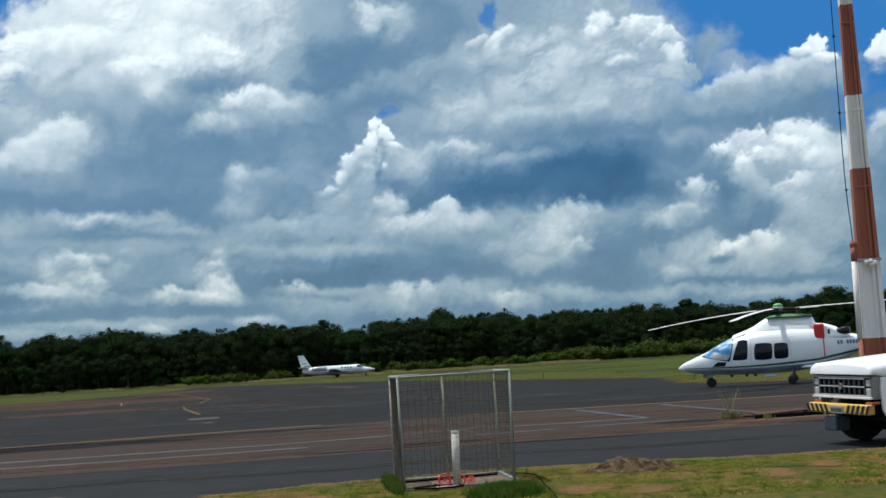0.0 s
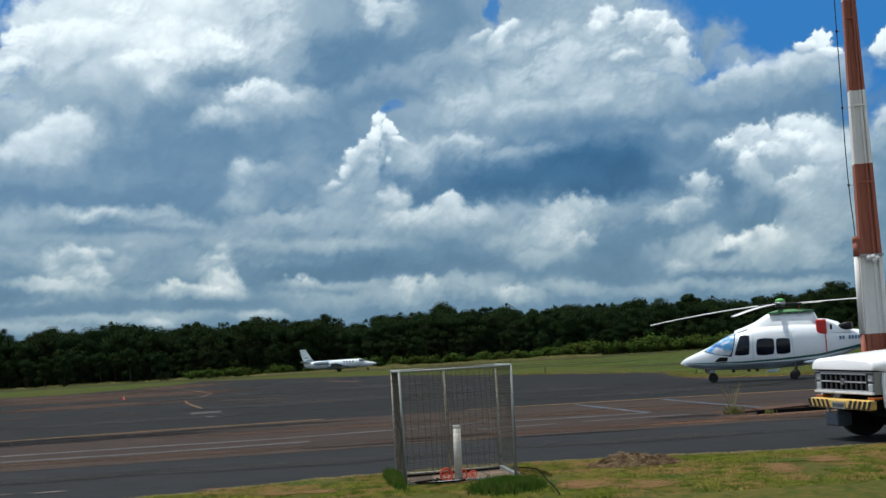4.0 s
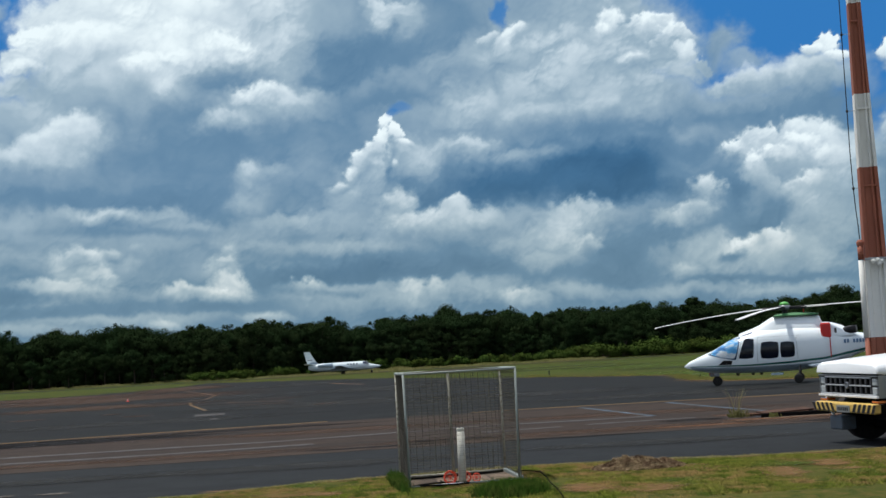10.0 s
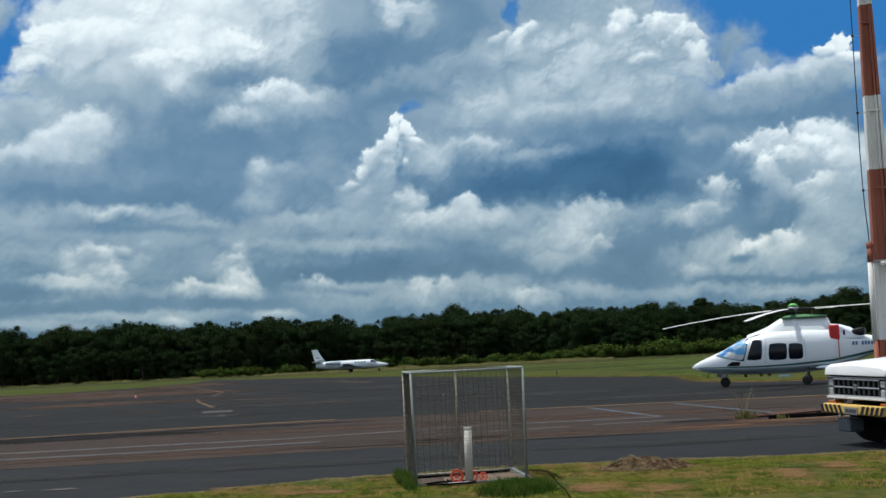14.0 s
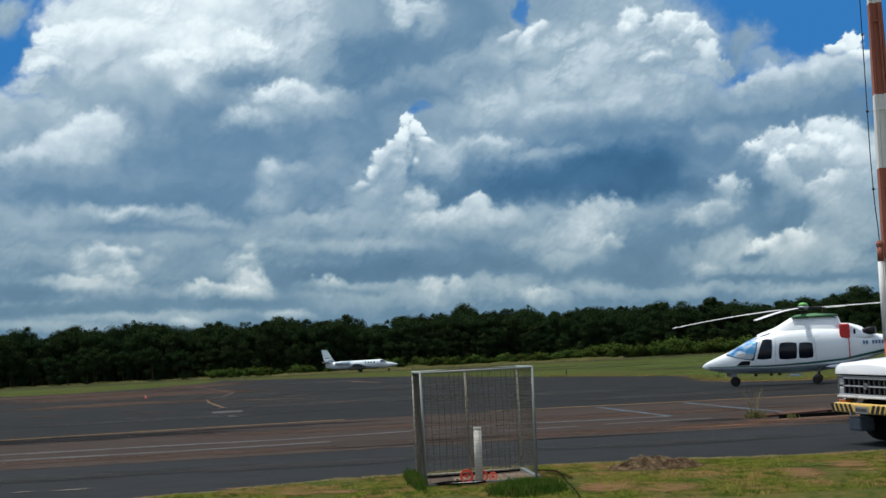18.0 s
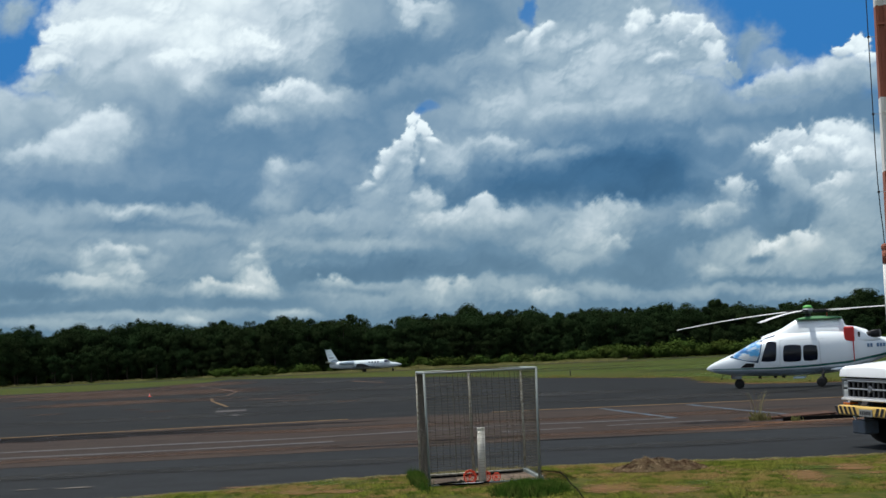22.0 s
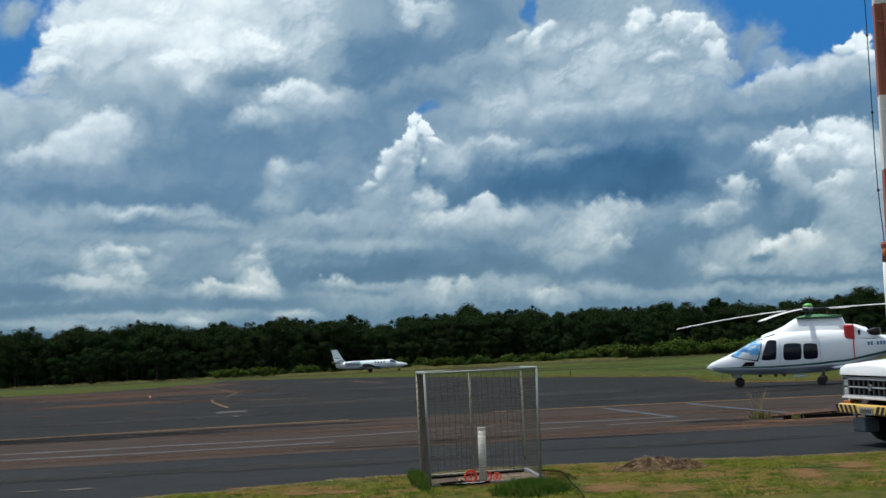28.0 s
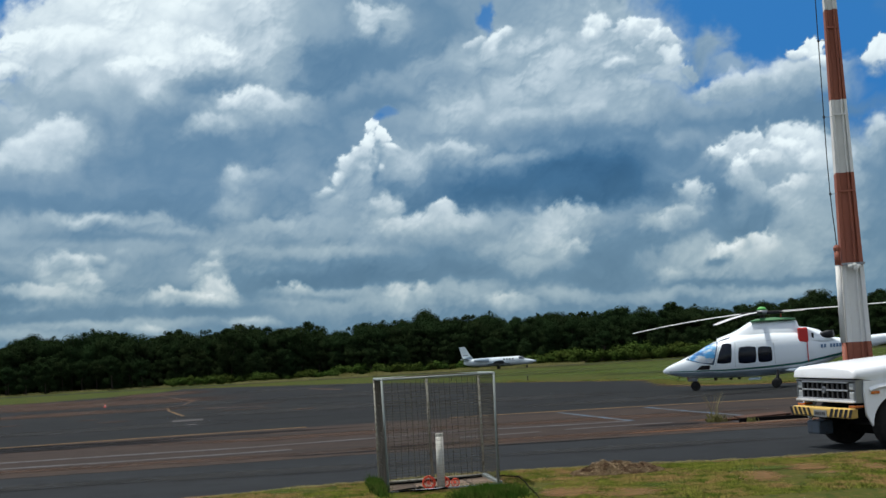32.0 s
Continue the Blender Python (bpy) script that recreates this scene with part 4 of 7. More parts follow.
heavens.puff(-1.27, 9.82, 0.39, 0.32, 0.97, 0.95, 0.4, -33, 0.10)
heavens.puff(-0.90, 9.39, 0.29, 0.15, 0.95, 0.90, 0.4, -18, 0.10)
heavens.puff(-1.41, 8.54, 0.12, 0.15, 0.84, 0.60, 0.2, -3, 0.10)
heavens.gap(-1.07, 10.87, 0.41, 0.20, 0.60)
heavens.gap(-1.43, 10.67, 0.22, 0.15, 0.60)
heavens.puff(-7.15, 7.58, 1.27, 1.02, 0.58, 0.35, 0.7, -3, 0.20)
heavens.puff(-7.57, 8.15, 0.63, 0.59, 0.64, 0.50, 0.7, -3, 0.20)
heavens.puff(-6.60, 8.17, 0.54, 0.59, 0.58, 0.40, 0.7, -3, 0.20)
heavens.puff(-7.38, 6.84, 1.17, 0.68, 0.62, 0.30, 0.7, -3, 0.20)
heavens.puff(-5.71, 7.29, 1.22, 1.22, 0.50, 0.00, 0.6, -3, 0.10)
heavens.puff(-5.03, 6.02, 1.56, 0.44, 0.66, 0.30, 0.6, -3, 0.20)
heavens.puff(-6.73, 6.04, 1.32, 0.44, 0.60, 0.20, 0.6, -3, 0.20)
heavens.puff(-3.83, 5.68, 1.71, 0.88, 0.56, 0.10, 0.7, -3, 0.10)
heavens.puff(-13.96, 6.61, 1.95, 0.34, 0.67, 0.15, 0.6, 0, 0.30)
heavens.puff(-11.15, 6.49, 1.07, 0.37, 0.60, 0.10, 0.6, 0, 0.20)
heavens.puff(-17.73, 6.20, 2.20, 0.73, 0.62, 0.00, 0.5, -3, 0.10)
heavens.puff(-8.93, 5.47, 2.68, 0.63, 0.59, 0.00, 0.5, -3, 0.10)
heavens.puff(-10.29, 6.03, 1.22, 0.29, 0.60, 0.10, 0.5, -3, 0.10)
heavens.puff(-13.17, 6.05, 2.68, 0.15, 0.46, 0.10, 0.2, -2, 0.00)
heavens.puff(-1.33, 6.68, 0.73, 0.63, 0.70, 0.50, 0.6, -3, 0.20)
heavens.puff(-0.76, 5.78, 1.37, 0.63, 0.74, 0.30, 0.6, -3, 0.20)
heavens.puff(0.23, 6.02, 1.37, 0.59, 0.75, 0.40, 0.6, 7, 0.20)
heavens.puff(1.12, 6.61, 0.59, 0.32, 0.76, 0.65, 0.5, 7, 0.20)
heavens.puff(1.77, 5.84, 1.27, 0.59, 0.71, 0.30, 0.7, -3, 0.20)
heavens.puff(2.90, 5.53, 1.56, 0.73, 0.64, 0.20, 0.7, -3, 0.20)
heavens.puff(4.49, 5.63, 1.71, 0.88, 0.56, 0.00, 0.6, -3, 0.10)
heavens.puff(0.05, 4.95, 3.17, 0.44, 0.48, 0.10, 0.4, 0, 0.10)
heavens.puff(-2.69, 3.97, 3.41, 0.39, 0.30, 0.10, 0.3, -1, 0.00)
heavens.puff(-4.35, 4.92, 2.93, 0.34, 0.58, 0.20, 0.5, -3, 0.20)
heavens.puff(1.47, 3.90, 2.93, 0.39, 0.38, 0.10, 0.3, -3, 0.00)
heavens.puff(8.08, 4.93, 2.15, 0.88, 0.49, 0.10, 0.7, -3, 0.15)
heavens.puff(6.45, 5.85, 1.32, 0.59, 0.68, 0.50, 0.7, -3, 0.20)
heavens.puff(6.03, 5.30, 1.37, 0.73, 0.64, 0.30, 0.7, -3, 0.20)
heavens.puff(5.55, 4.60, 0.93, 0.83, 0.66, 0.40, 0.7, -3, 0.20)
heavens.puff(6.44, 4.16, 0.83, 0.63, 0.72, 0.50, 0.7, -3, 0.20)
heavens.puff(6.89, 4.42, 0.44, 0.49, 0.78, 0.60, 0.5, -3, 0.20)
heavens.puff(3.94, 4.50, 1.46, 0.59, 0.58, 0.20, 0.6, -3, 0.20)
heavens.puff(5.11, 3.70, 1.71, 0.54, 0.60, 0.30, 0.6, -3, 0.20)
heavens.puff(8.73, 3.85, 2.20, 0.88, 0.39, 0.00, 0.5, -3, 0.10)
heavens.puff(9.61, 4.52, 1.07, 0.83, 0.40, 0.00, 0.4, -3, 0.00)
heavens.puff(9.15, 2.98, 2.93, 0.34, 0.38, 0.10, 0.3, -3, 0.00)
heavens.puff(11.46, 8.57, 0.73, 0.63, 0.46, 0.20, 0.6, -3, 0.20)
heavens.puff(14.99, 6.38, 2.68, 2.20, 0.53, 0.10, 0.7, -3, 0.10)
heavens.puff(13.04, 6.54, 0.68, 1.22, 0.35, 0.20, 0.4, -3, 0.00)
heavens.puff(11.97, 6.34, 0.78, 0.73, 0.68, 0.65, 0.7, -3, 0.25)
heavens.puff(11.26, 5.58, 0.78, 0.44, 0.69, 0.60, 0.6, 7, 0.20)
heavens.puff(10.36, 5.19, 0.98, 0.39, 0.66, 0.40, 0.6, -3, 0.20)
heavens.puff(15.56, 7.93, 2.44, 1.02, 0.78, 0.60, 0.9, 3, 0.15)
heavens.puff(13.38, 8.08, 0.78, 0.34, 0.86, 0.80, 0.6, -13, 0.20)
heavens.puff(14.32, 8.28, 0.98, 0.73, 0.85, 0.75, 0.8, -3, 0.15)
heavens.puff(16.28, 8.38, 1.37, 0.78, 0.84, 0.60, 0.9, -3, 0.15)
heavens.puff(13.94, 7.18, 0.68, 0.49, 0.88, 0.75, 0.6, -33, 0.20)
heavens.puff(14.50, 6.56, 0.63, 0.34, 0.80, 0.70, 0.6, -43, 0.20)
heavens.puff(15.50, 7.05, 1.46, 0.59, 0.66, 0.20, 0.8, -3, 0.10)
heavens.puff(14.86, 7.69, 0.73, 0.39, 0.90, 0.70, 0.9, -3, 0.15)
heavens.puff(15.81, 8.19, 0.68, 0.39, 0.92, 0.70, 0.9, -3, 0.15)
heavens.puff(17.00, 7.49, 0.73, 0.44, 0.86, 0.60, 0.9, -3, 0.15)
heavens.puff(15.88, 6.07, 1.07, 0.63, 0.80, 0.60, 0.8, 27, 0.20)
heavens.puff(16.53, 6.35, 0.78, 0.49, 0.80, 0.60, 0.7, -3, 0.20)
heavens.puff(15.59, 5.25, 0.73, 0.54, 0.76, 0.60, 0.7, 57, 0.20)
heavens.puff(13.28, 4.98, 1.46, 0.34, 0.42, 0.10, 0.4, 7, 0.00)
heavens.puff(14.69, 5.42, 0.93, 0.83, 0.46, 0.20, 0.5, -3, 0.10)
heavens.puff(17.14, 4.80, 1.22, 1.46, 0.66, 0.30, 0.8, -3, 0.20)
heavens.puff(17.51, 6.86, 0.98, 1.46, 0.74, 0.40, 0.8, -3, 0.20)
heavens.puff(16.63, 3.91, 1.46, 0.63, 0.54, 0.20, 0.6, -3, 0.20)
heavens.puff(11.78, 3.49, 2.32, 0.88, 0.55, 0.30, 0.7, 5, 0.20)
heavens.puff(10.81, 3.07, 0.78, 0.39, 0.63, 0.50, 0.6, -3, 0.20)
heavens.puff(13.97, 3.25, 2.32, 0.88, 0.61, 0.35, 0.7, -3, 0.25)
heavens.puff(13.49, 3.99, 1.22, 0.59, 0.80, 0.60, 0.7, 3, 0.20)
heavens.puff(14.43, 4.35, 0.63, 0.37, 0.76, 0.65, 0.6, -3, 0.20)
heavens.puff(15.02, 3.65, 0.93, 0.83, 0.72, 0.45, 0.6, -3, 0.20)
heavens.puff(12.72, 3.57, 0.54, 0.20, 0.42, 0.50, 0.3, 5, 0.00)
heavens.puff(15.87, 2.79, 1.37, 0.98, 0.54, 0.20, 0.6, -3, 0.20)
heavens.puff(13.57, 2.49, 2.68, 0.20, 0.34, 0.15, 0.2, -1, 0.00)
heavens.puff(-15.06, 4.42, 1.22, 0.73, 0.67, 0.45, 0.8, -3, 0.20)
heavens.puff(-14.70, 5.02, 0.73, 0.49, 0.72, 0.55, 0.7, -3, 0.20)
heavens.puff(-14.34, 4.06, 0.78, 0.68, 0.69, 0.50, 0.8, -3, 0.20)
heavens.puff(-16.26, 3.90, 1.22, 0.29, 0.72, 0.60, 0.6, 1, 0.25)
heavens.puff(-15.55, 3.49, 1.85, 0.44, 0.64, 0.30, 0.6, -3, 0.25)
heavens.puff(-13.61, 5.13, 0.34, 0.24, 0.66, 0.60, 0.5, -3, 0.20)
heavens.puff(-18.21, 4.70, 1.71, 0.63, 0.54, 0.10, 0.5, -3, 0.10)
heavens.puff(-18.02, 3.60, 2.20, 0.22, 0.36, 0.20, 0.2, -3, 0.00)
heavens.puff(-12.74, 4.63, 0.44, 0.49, 0.66, 0.50, 0.6, -3, 0.20)
heavens.puff(-12.54, 5.24, 0.39, 0.24, 0.62, 0.50, 0.5, -3, 0.20)
heavens.puff(-11.56, 4.97, 1.22, 0.59, 0.54, 0.10, 0.6, -3, 0.10)
heavens.puff(-8.61, 4.96, 0.32, 0.44, 0.64, 0.40, 0.6, -3, 0.20)
heavens.puff(-8.88, 4.24, 0.59, 0.59, 0.68, 0.50, 0.6, -3, 0.20)
heavens.puff(-8.62, 3.53, 0.93, 0.49, 0.72, 0.55, 0.7, -3, 0.20)
heavens.puff(-9.37, 3.15, 1.37, 0.39, 0.70, 0.50, 0.6, -3, 0.30)
heavens.puff(-10.67, 3.35, 0.88, 0.37, 0.72, 0.55, 0.7, -3, 0.25)
heavens.puff(-5.40, 3.24, 0.73, 0.49, 0.71, 0.55, 0.6, -3, 0.20)
heavens.puff(-3.94, 3.25, 2.20, 0.24, 0.54, 0.20, 0.4, -3, 0.20)
heavens.puff(-1.78, 2.48, 3.17, 0.54, 0.55, 0.20, 0.6, -3, 0.15)
heavens.puff(-0.92, 2.76, 0.78, 0.49, 0.68, 0.45, 0.6, -3, 0.20)
heavens.puff(0.07, 2.95, 0.54, 0.49, 0.72, 0.50, 0.6, -3, 0.20)
heavens.puff(1.64, 2.63, 1.71, 0.49, 0.56, 0.20, 0.6, -3, 0.15)
heavens.puff(3.63, 2.47, 0.68, 0.37, 0.75, 0.55, 0.6, -3, 0.20)
heavens.puff(4.42, 2.23, 0.63, 0.34, 0.75, 0.55, 0.6, -3, 0.20)
heavens.puff(6.12, 2.43, 1.71, 0.34, 0.58, 0.20, 0.5, -3, 0.15)
heavens.puff(10.99, 2.24, 2.68, 0.34, 0.55, 0.20, 0.5, 0, 0.15)
heavens.puff(14.68, 1.97, 2.20, 0.34, 0.58, 0.20, 0.5, 0, 0.15)
heavens.puff(-13.29, 2.27, 3.90, 0.29, 0.60, 0.20, 0.5, -1, 0.15)
heavens.puff(-11.66, 2.03, 0.63, 0.22, 0.72, 0.40, 0.5, -3, 0.20)
heavens.puff(-17.61, 2.01, 2.68, 0.24, 0.58, 0.20, 0.5, -3, 0.15)
heavens.puff(-7.26, 2.09, 0.98, 0.24, 0.66, 0.40, 0.5, -3, 0.20)
heavens.puff(-15.57, 2.84, 5.85, 0.22, 0.42, 0.15, 0.2, 0, 0.00)
heavens.finish()
cloud_dome = heavens.build("backdrop_sky", 3600, cloud_material("cloud_dome", (56, 121, 188), CLOUD_TONES, HAZY_TONES), "blue sky with towering white and grey cumulus clouds")

# ---- ground, roads and paint ----
ground = tagged(part("ground", plate([(-4200, -4200), (4200, -4200), (4200, 4400), (-4200, 4400)], -0.6, -0.012), M["grass_ground"]),
                "grassy airfield ground reaching to the woods", "ground", "", "structure")


def paved(name, outline, z, material, label):
    return tagged(part(name, plate(outline, -0.3, z), material), label, "road", "", "structure")


lawn = tagged(part("lawn", plate([(-70, -50), (70, -50), (70, 22.2), (12, 21.85), (5.3, 21.9), (2, 22.4), (0, 22.15), (-1.5, 21.75), (-2.3, 21.45), (-3.6, 20.75), (-6, 19.6), (-12, 17.0), (-70, 8)], -0.3, 0.022), M["lawn_soil"]),
              "mown lawn with bare reddish patches", "grass", "", "structure")
road = paved("road", [(-120, 2), (-70, 6), (-6, 18.0), (12, 20.5), (90, 21), (90, 32), (8, 30.2), (1.7, 29.8), (-6, 28.6), (-14, 27.8), (-120, 21)], 0.004,
             M["asphalt"], "dark grey asphalt service road")
old_strip = paved("old_tarmac", [(-120, 20.8), (-14, 27.6), (-6, 28.4), (1.7, 29.5), (8.3, 29.8), (90, 31.5), (90, 48), (20, 45.2), (7.7, 45.2), (-1.9, 44.9),
                                 (-9.2, 43.6), (-14, 42.0), (-120, 31)], 0.010, M["old_tarmac"], "weathered brown tarmac strip with faded paint")
apron = paved("apron", [(-120, 30.8), (-14, 41.8), (-9.2, 43.4), (-1.9, 44.7), (7.7, 45.0), (20, 45.0), (90, 47.8), (90, 52), (40, 55), (22, 58.8), (15.0, 63.2), (13.4, 70), (14.5, 83),
                        (6.4, 106), (-6.1, 151), (-17.5, 176), (-38, 216), (-36, 186), (-37, 162), (-43, 146), (-120, 168)], 0.007, M["apron"],
              "dark asphalt aircraft apron")
taxiway = paved("taxiway", [(-400, 237), (400, 241), (400, 256), (-400, 252)], 0.006, M["apron"], "far asphalt taxiway crossing the grass")


def painted(name, points, width, material, label, z=0.0175):
    return tagged(part(name, strip(points, width, z - 0.009, z), material), label, "marking", "", "structure")


for edge_pts in ([(-60, 37.2), (-14.1, 42.0), (-9.2, 43.5), (-4.5, 44.4), (-3.9, 44.5)], [(0.9, 45.1), (2.7, 45.3), (7.7, 45.2), (12.5, 44.9), (40, 46)]):
    painted("yellow_edge_line", edge_pts, 0.42, M["yellow_line"], "faded yellow edge line on the tarmac")
for width, line_pts in ((0.50, [(-50, 28.4), (-10.7, 31.3), (-6.8, 31.6), (-4.2, 32.1), (-3.2, 32.3)]), (0.40, [(0.9, 33.1), (2.0, 33.4), (2.9, 33.6)]), (0.30, [(3.6, 33.9), (4.4, 34.1), (6.4, 34.3)]),
                        (0.50, [(-50, 30.0), (-11.7, 33.7), (-7.3, 34.2), (-4.4, 34.3), (-1.5, 35.2)]), (0.44, [(-1.5, 35.2), (1.3, 36.2), (3.8, 36.1), (5.6, 36.2)])):
    painted("white_line", line_pts, width, M["white_line"], "worn white line on brown tarmac")
painted("blue_line", [(4.5, 44.2), (5.1, 40), (5.65, 36.3)], 0.2, M["blue_line"], "faded blue bay line")
painted("blue_line", [(7.4, 44.3), (7.9, 40), (8.55, 35.6), (8.75, 34.9)], 0.2, M["blue_line"], "faded blue bay line")
painted("yellow_mark", [(-15.85, 83.5), (-14.5, 76.8), (-11.6, 65.1)], 0.17, M["yellow_line"], "short yellow guide line on the apron")
painted("yellow_mark", [(-16.9, 88.6), (-16.2, 91), (-17.7, 104), (-24, 128), (-29.6, 150)], 0.14, M["faint_yellow"], "faint yellow taxi line curving away over the apron", z=0.019)
painted("yellow_mark", [(-12.7, 78.6), (-8.9, 75.6)], 0.3, M["faint_yellow"], "faded yellow dash on the apron")
painted("yellow_mark", [(-11.1, 133.6), (-7.0, 117.0)], 0.5, M["faint_yellow"], "faded yellow dash on the apron")
painted("white_mark", [(-10.9, 58.4), (-9.6, 58.6)], 2.2, M["white_line"], "white paint block on the apron")
painted("white_mark", [(-9.25, 53.0), (-9.0, 53.1)], 0.9, M["white_line"], "small white paint patch on the apron")


def blotch(name, x, y, rx, ry, turn, material, label, z=0.021):
    """A flat irregular patch that thins out towards its edge."""
    rings, n = 7, 28
    verts, fade, faces = [(0, 0, 0)], [0.75], []
    rng = random.Random(int(x * 13 + y * 7))
    lobes = [rng.uniform(0.75, 1.2) for _ in range(n)]
    for r in range(1, rings + 1):
        for k in range(n):
            f = r / rings
            w = 1 + (lobes[k] - 1) * f
            verts.append((rx * f * w * math.cos(2 * math.pi * k / n), ry * f * w * math.sin(2 * math.pi * k / n), 0))
            fade.append(0.75 * (1 - f ** 1.6))
    faces += [(0, 1 + k, 1 + (k + 1) % n) for k in range(n)]
    for r in range(rings - 1):
        for k in range(n):
            a, b = 1 + r * n + k, 1 + r * n + (k + 1) % n
            faces.append((a, a + n, b + n, b))
    ob = quads(verts, faces, name, M[material], label, "stain", "structure")
    ob.data.attributes.new("fade", "FLOAT", "POINT").data.foreach_set("value", fade)
    ob.matrix_world = pose(x, y, z, 0, 0, turn)
    return ob


RUSTY = "reddish-brown soil washed from the drain"
OILY, REDDISH, PALE = "dark oily stain soaked into the tarmac", "reddish dirt washed over the tarmac", "paler worn patch of asphalt"
for k, (x, y, rx, ry, turn, mat, text) in enumerate((
        (-12.5, 40.2, 6.5, 2.5, 6, "oil", OILY), (-12.0, 40.8, 5.5, 1.2, 6, "oil", OILY), (-6.0, 42.2, 4.5, 1.1, 5, "oil", OILY), (-17, 39.2, 5.5, 2.4, 6, "oil", OILY),
        (4.6, 31.6, 3.0, 0.7, 3, "red_wash", REDDISH), (0.2, 31.0, 1.6, 0.5, 2, "oil", OILY), (-1.5, 29.9, 2.6, 0.3, 4, "oil", OILY), (2.8, 29.5, 2.4, 0.28, 2, "oil", OILY),
        (8.2, 32.3, 2.0, 0.7, 2, "rust_soil", RUSTY), (10.6, 32.2, 2.4, 0.8, 3, "rust_soil", RUSTY), (6.0, 31.0, 2.2, 0.5, 3, "rust_soil", RUSTY), (9.4, 31.2, 2.6, 0.5, 2, "rust_soil", RUSTY), (8.0, 34.6, 1.6, 0.6, 0, "rust_soil", RUSTY),
        (9.0, 30.4, 1.6, 0.3, 2, "oil", OILY), (6.2, 33.4, 1.3, 0.6, 0, "oil", OILY),
        (-6, 30.2, 5.0, 0.9, 5, "red_wash", REDDISH), (2.2, 31.0, 5.5, 1.1, 2, "red_wash", REDDISH), (-3, 38.5, 6, 1.6, 4, "red_wash", REDDISH),
        (5.5, 38.5, 5.0, 1.8, 0, "red_wash", REDDISH), (8.3, 31.4, 2.2, 0.8, 0, "red_wash", REDDISH), (-9.5, 30.0, 3.0, 0.8, 6, "red_wash", REDDISH),
        (-28, 112, 16, 20, 10, "red_wash", REDDISH), (-40, 132, 20, 18, 0, "red_wash", REDDISH), (-31, 160, 8, 30, 8, "red_wash", REDDISH), (-22, 84, 9, 8, 0, "red_wash", REDDISH),
        (-16, 92, 8, 9, 0, "pale_wash", PALE), (-6, 66, 9, 7, 0, "pale_wash", PALE), (4, 62, 8, 5, 0, "pale_wash", PALE), (-12, 54, 9, 4, 4, "pale_wash", PALE),
        (-4, 96, 9, 14, 0, "pale_wash", PALE), (-14, 140, 9, 20, 0, "pale_wash", PALE), (8, 52, 7, 3, 0, "pale_wash", PALE), (-3, 25.6, 5, 1.2, 3, "pale_wash", PALE),
        (4, 26.6, 4, 1.0, 2, "pale_wash", PALE), (-8, 25.2, 3, 1.0, 4, "pale_wash", PALE))):
    blotch("tarmac_stain", x, y, rx, ry, turn, mat, text, 0.0125 + 0.0004 * (k % 7))
rng = random.Random(91)
for k in range(22):    # small scuffs and dirt tongues over the apron
    x, y = rng.uniform(-27, -4), rng.uniform(58, 100)
    kind = rng.choice(("red_wash", "pale_wash"))
    blotch("tarmac_stain", x * y / 80, y, rng.uniform(0.6, 2.6), rng.uniform(0.5, 1.6), rng.uniform(-12, 12), kind, REDDISH if kind == "red_wash" else PALE, 0.0160 + 0.0002 * k)
blotch("paint_remnant", -7.4, 22.45, 0.28, 0.14, 4, "old_paint", "remnant of white paint on the road", 0.0165)
blotch("paint_remnant", -6.6, 22.42, 0.42, 0.2, 6, "old_paint", "remnant of white paint on the road", 0.0165)


def lawn_edge(x):
    rim_y = np.interp(x, (-8, -5.2, -3.6, -2.3, -1.5, 0, 2, 5.3, 9), (18.8, 20.0, 20.8, 21.5, 21.8, 22.2, 22.45, 21.95, 21.9))
    return float(rim_y) + 0.06 * math.sin(x * 2.1) + 0.05 * math.sin(x * 5.3)


SANDY, GREENER = "bare tan soil showing through the lawn", "greener patch of the lawn"
rng = random.Random(15)
for k in range(15):    # frayed soil along the lawn's edge
    x = -6.5 + 1.15 * k + rng.uniform(-0.3, 0.3)
    blotch("soil_patch", x, lawn_edge(x) + rng.uniform(-0.16, 0.04), rng.uniform(0.5, 1.0), rng.uniform(0.14, 0.26), rng.uniform(-6, 12), "tan_soil", SANDY, 0.0235 + 0.0004 * (k % 6))
for k, (x, y, rx, ry, turn) in enumerate(((3.9, 20.4, 0.6, 1.1, 20), (5.6, 20.8, 0.7, 1.0, 10), (2.3, 19.8, 0.5, 1.0, -20), (6.5, 19.6, 0.7, 1.3, 15), (4.7, 19.0, 0.5, 1.2, -12), (7.3, 20.6, 0.5, 1.0, 0), (-3.4, 20.4, 0.6, 0.6, 12), (0.4, 20.4, 1.5, 1.2, 0), (2.0, 21.7, 0.8, 0.7, 0))):
    blotch("soil_patch", x, y, rx, ry, turn, "tan_soil", SANDY, 0.026 + 0.0003 * k)
for k, (x, y, rx, ry, turn) in enumerate(((5.0, 20.3, 0.7, 0.9, 14), (2.0, 20.6, 0.5, 0.9, 0), (7.0, 21.3, 0.8, 0.8, 3), (-2.4, 21.0, 0.7, 0.7, 8), (3.4, 18.8, 0.6, 1.0, -8))):
    blotch("green_patch", x, y, rx, ry, turn, "green_wash", GREENER, 0.0285 + 0.0003 * k)

rng = random.Random(77)
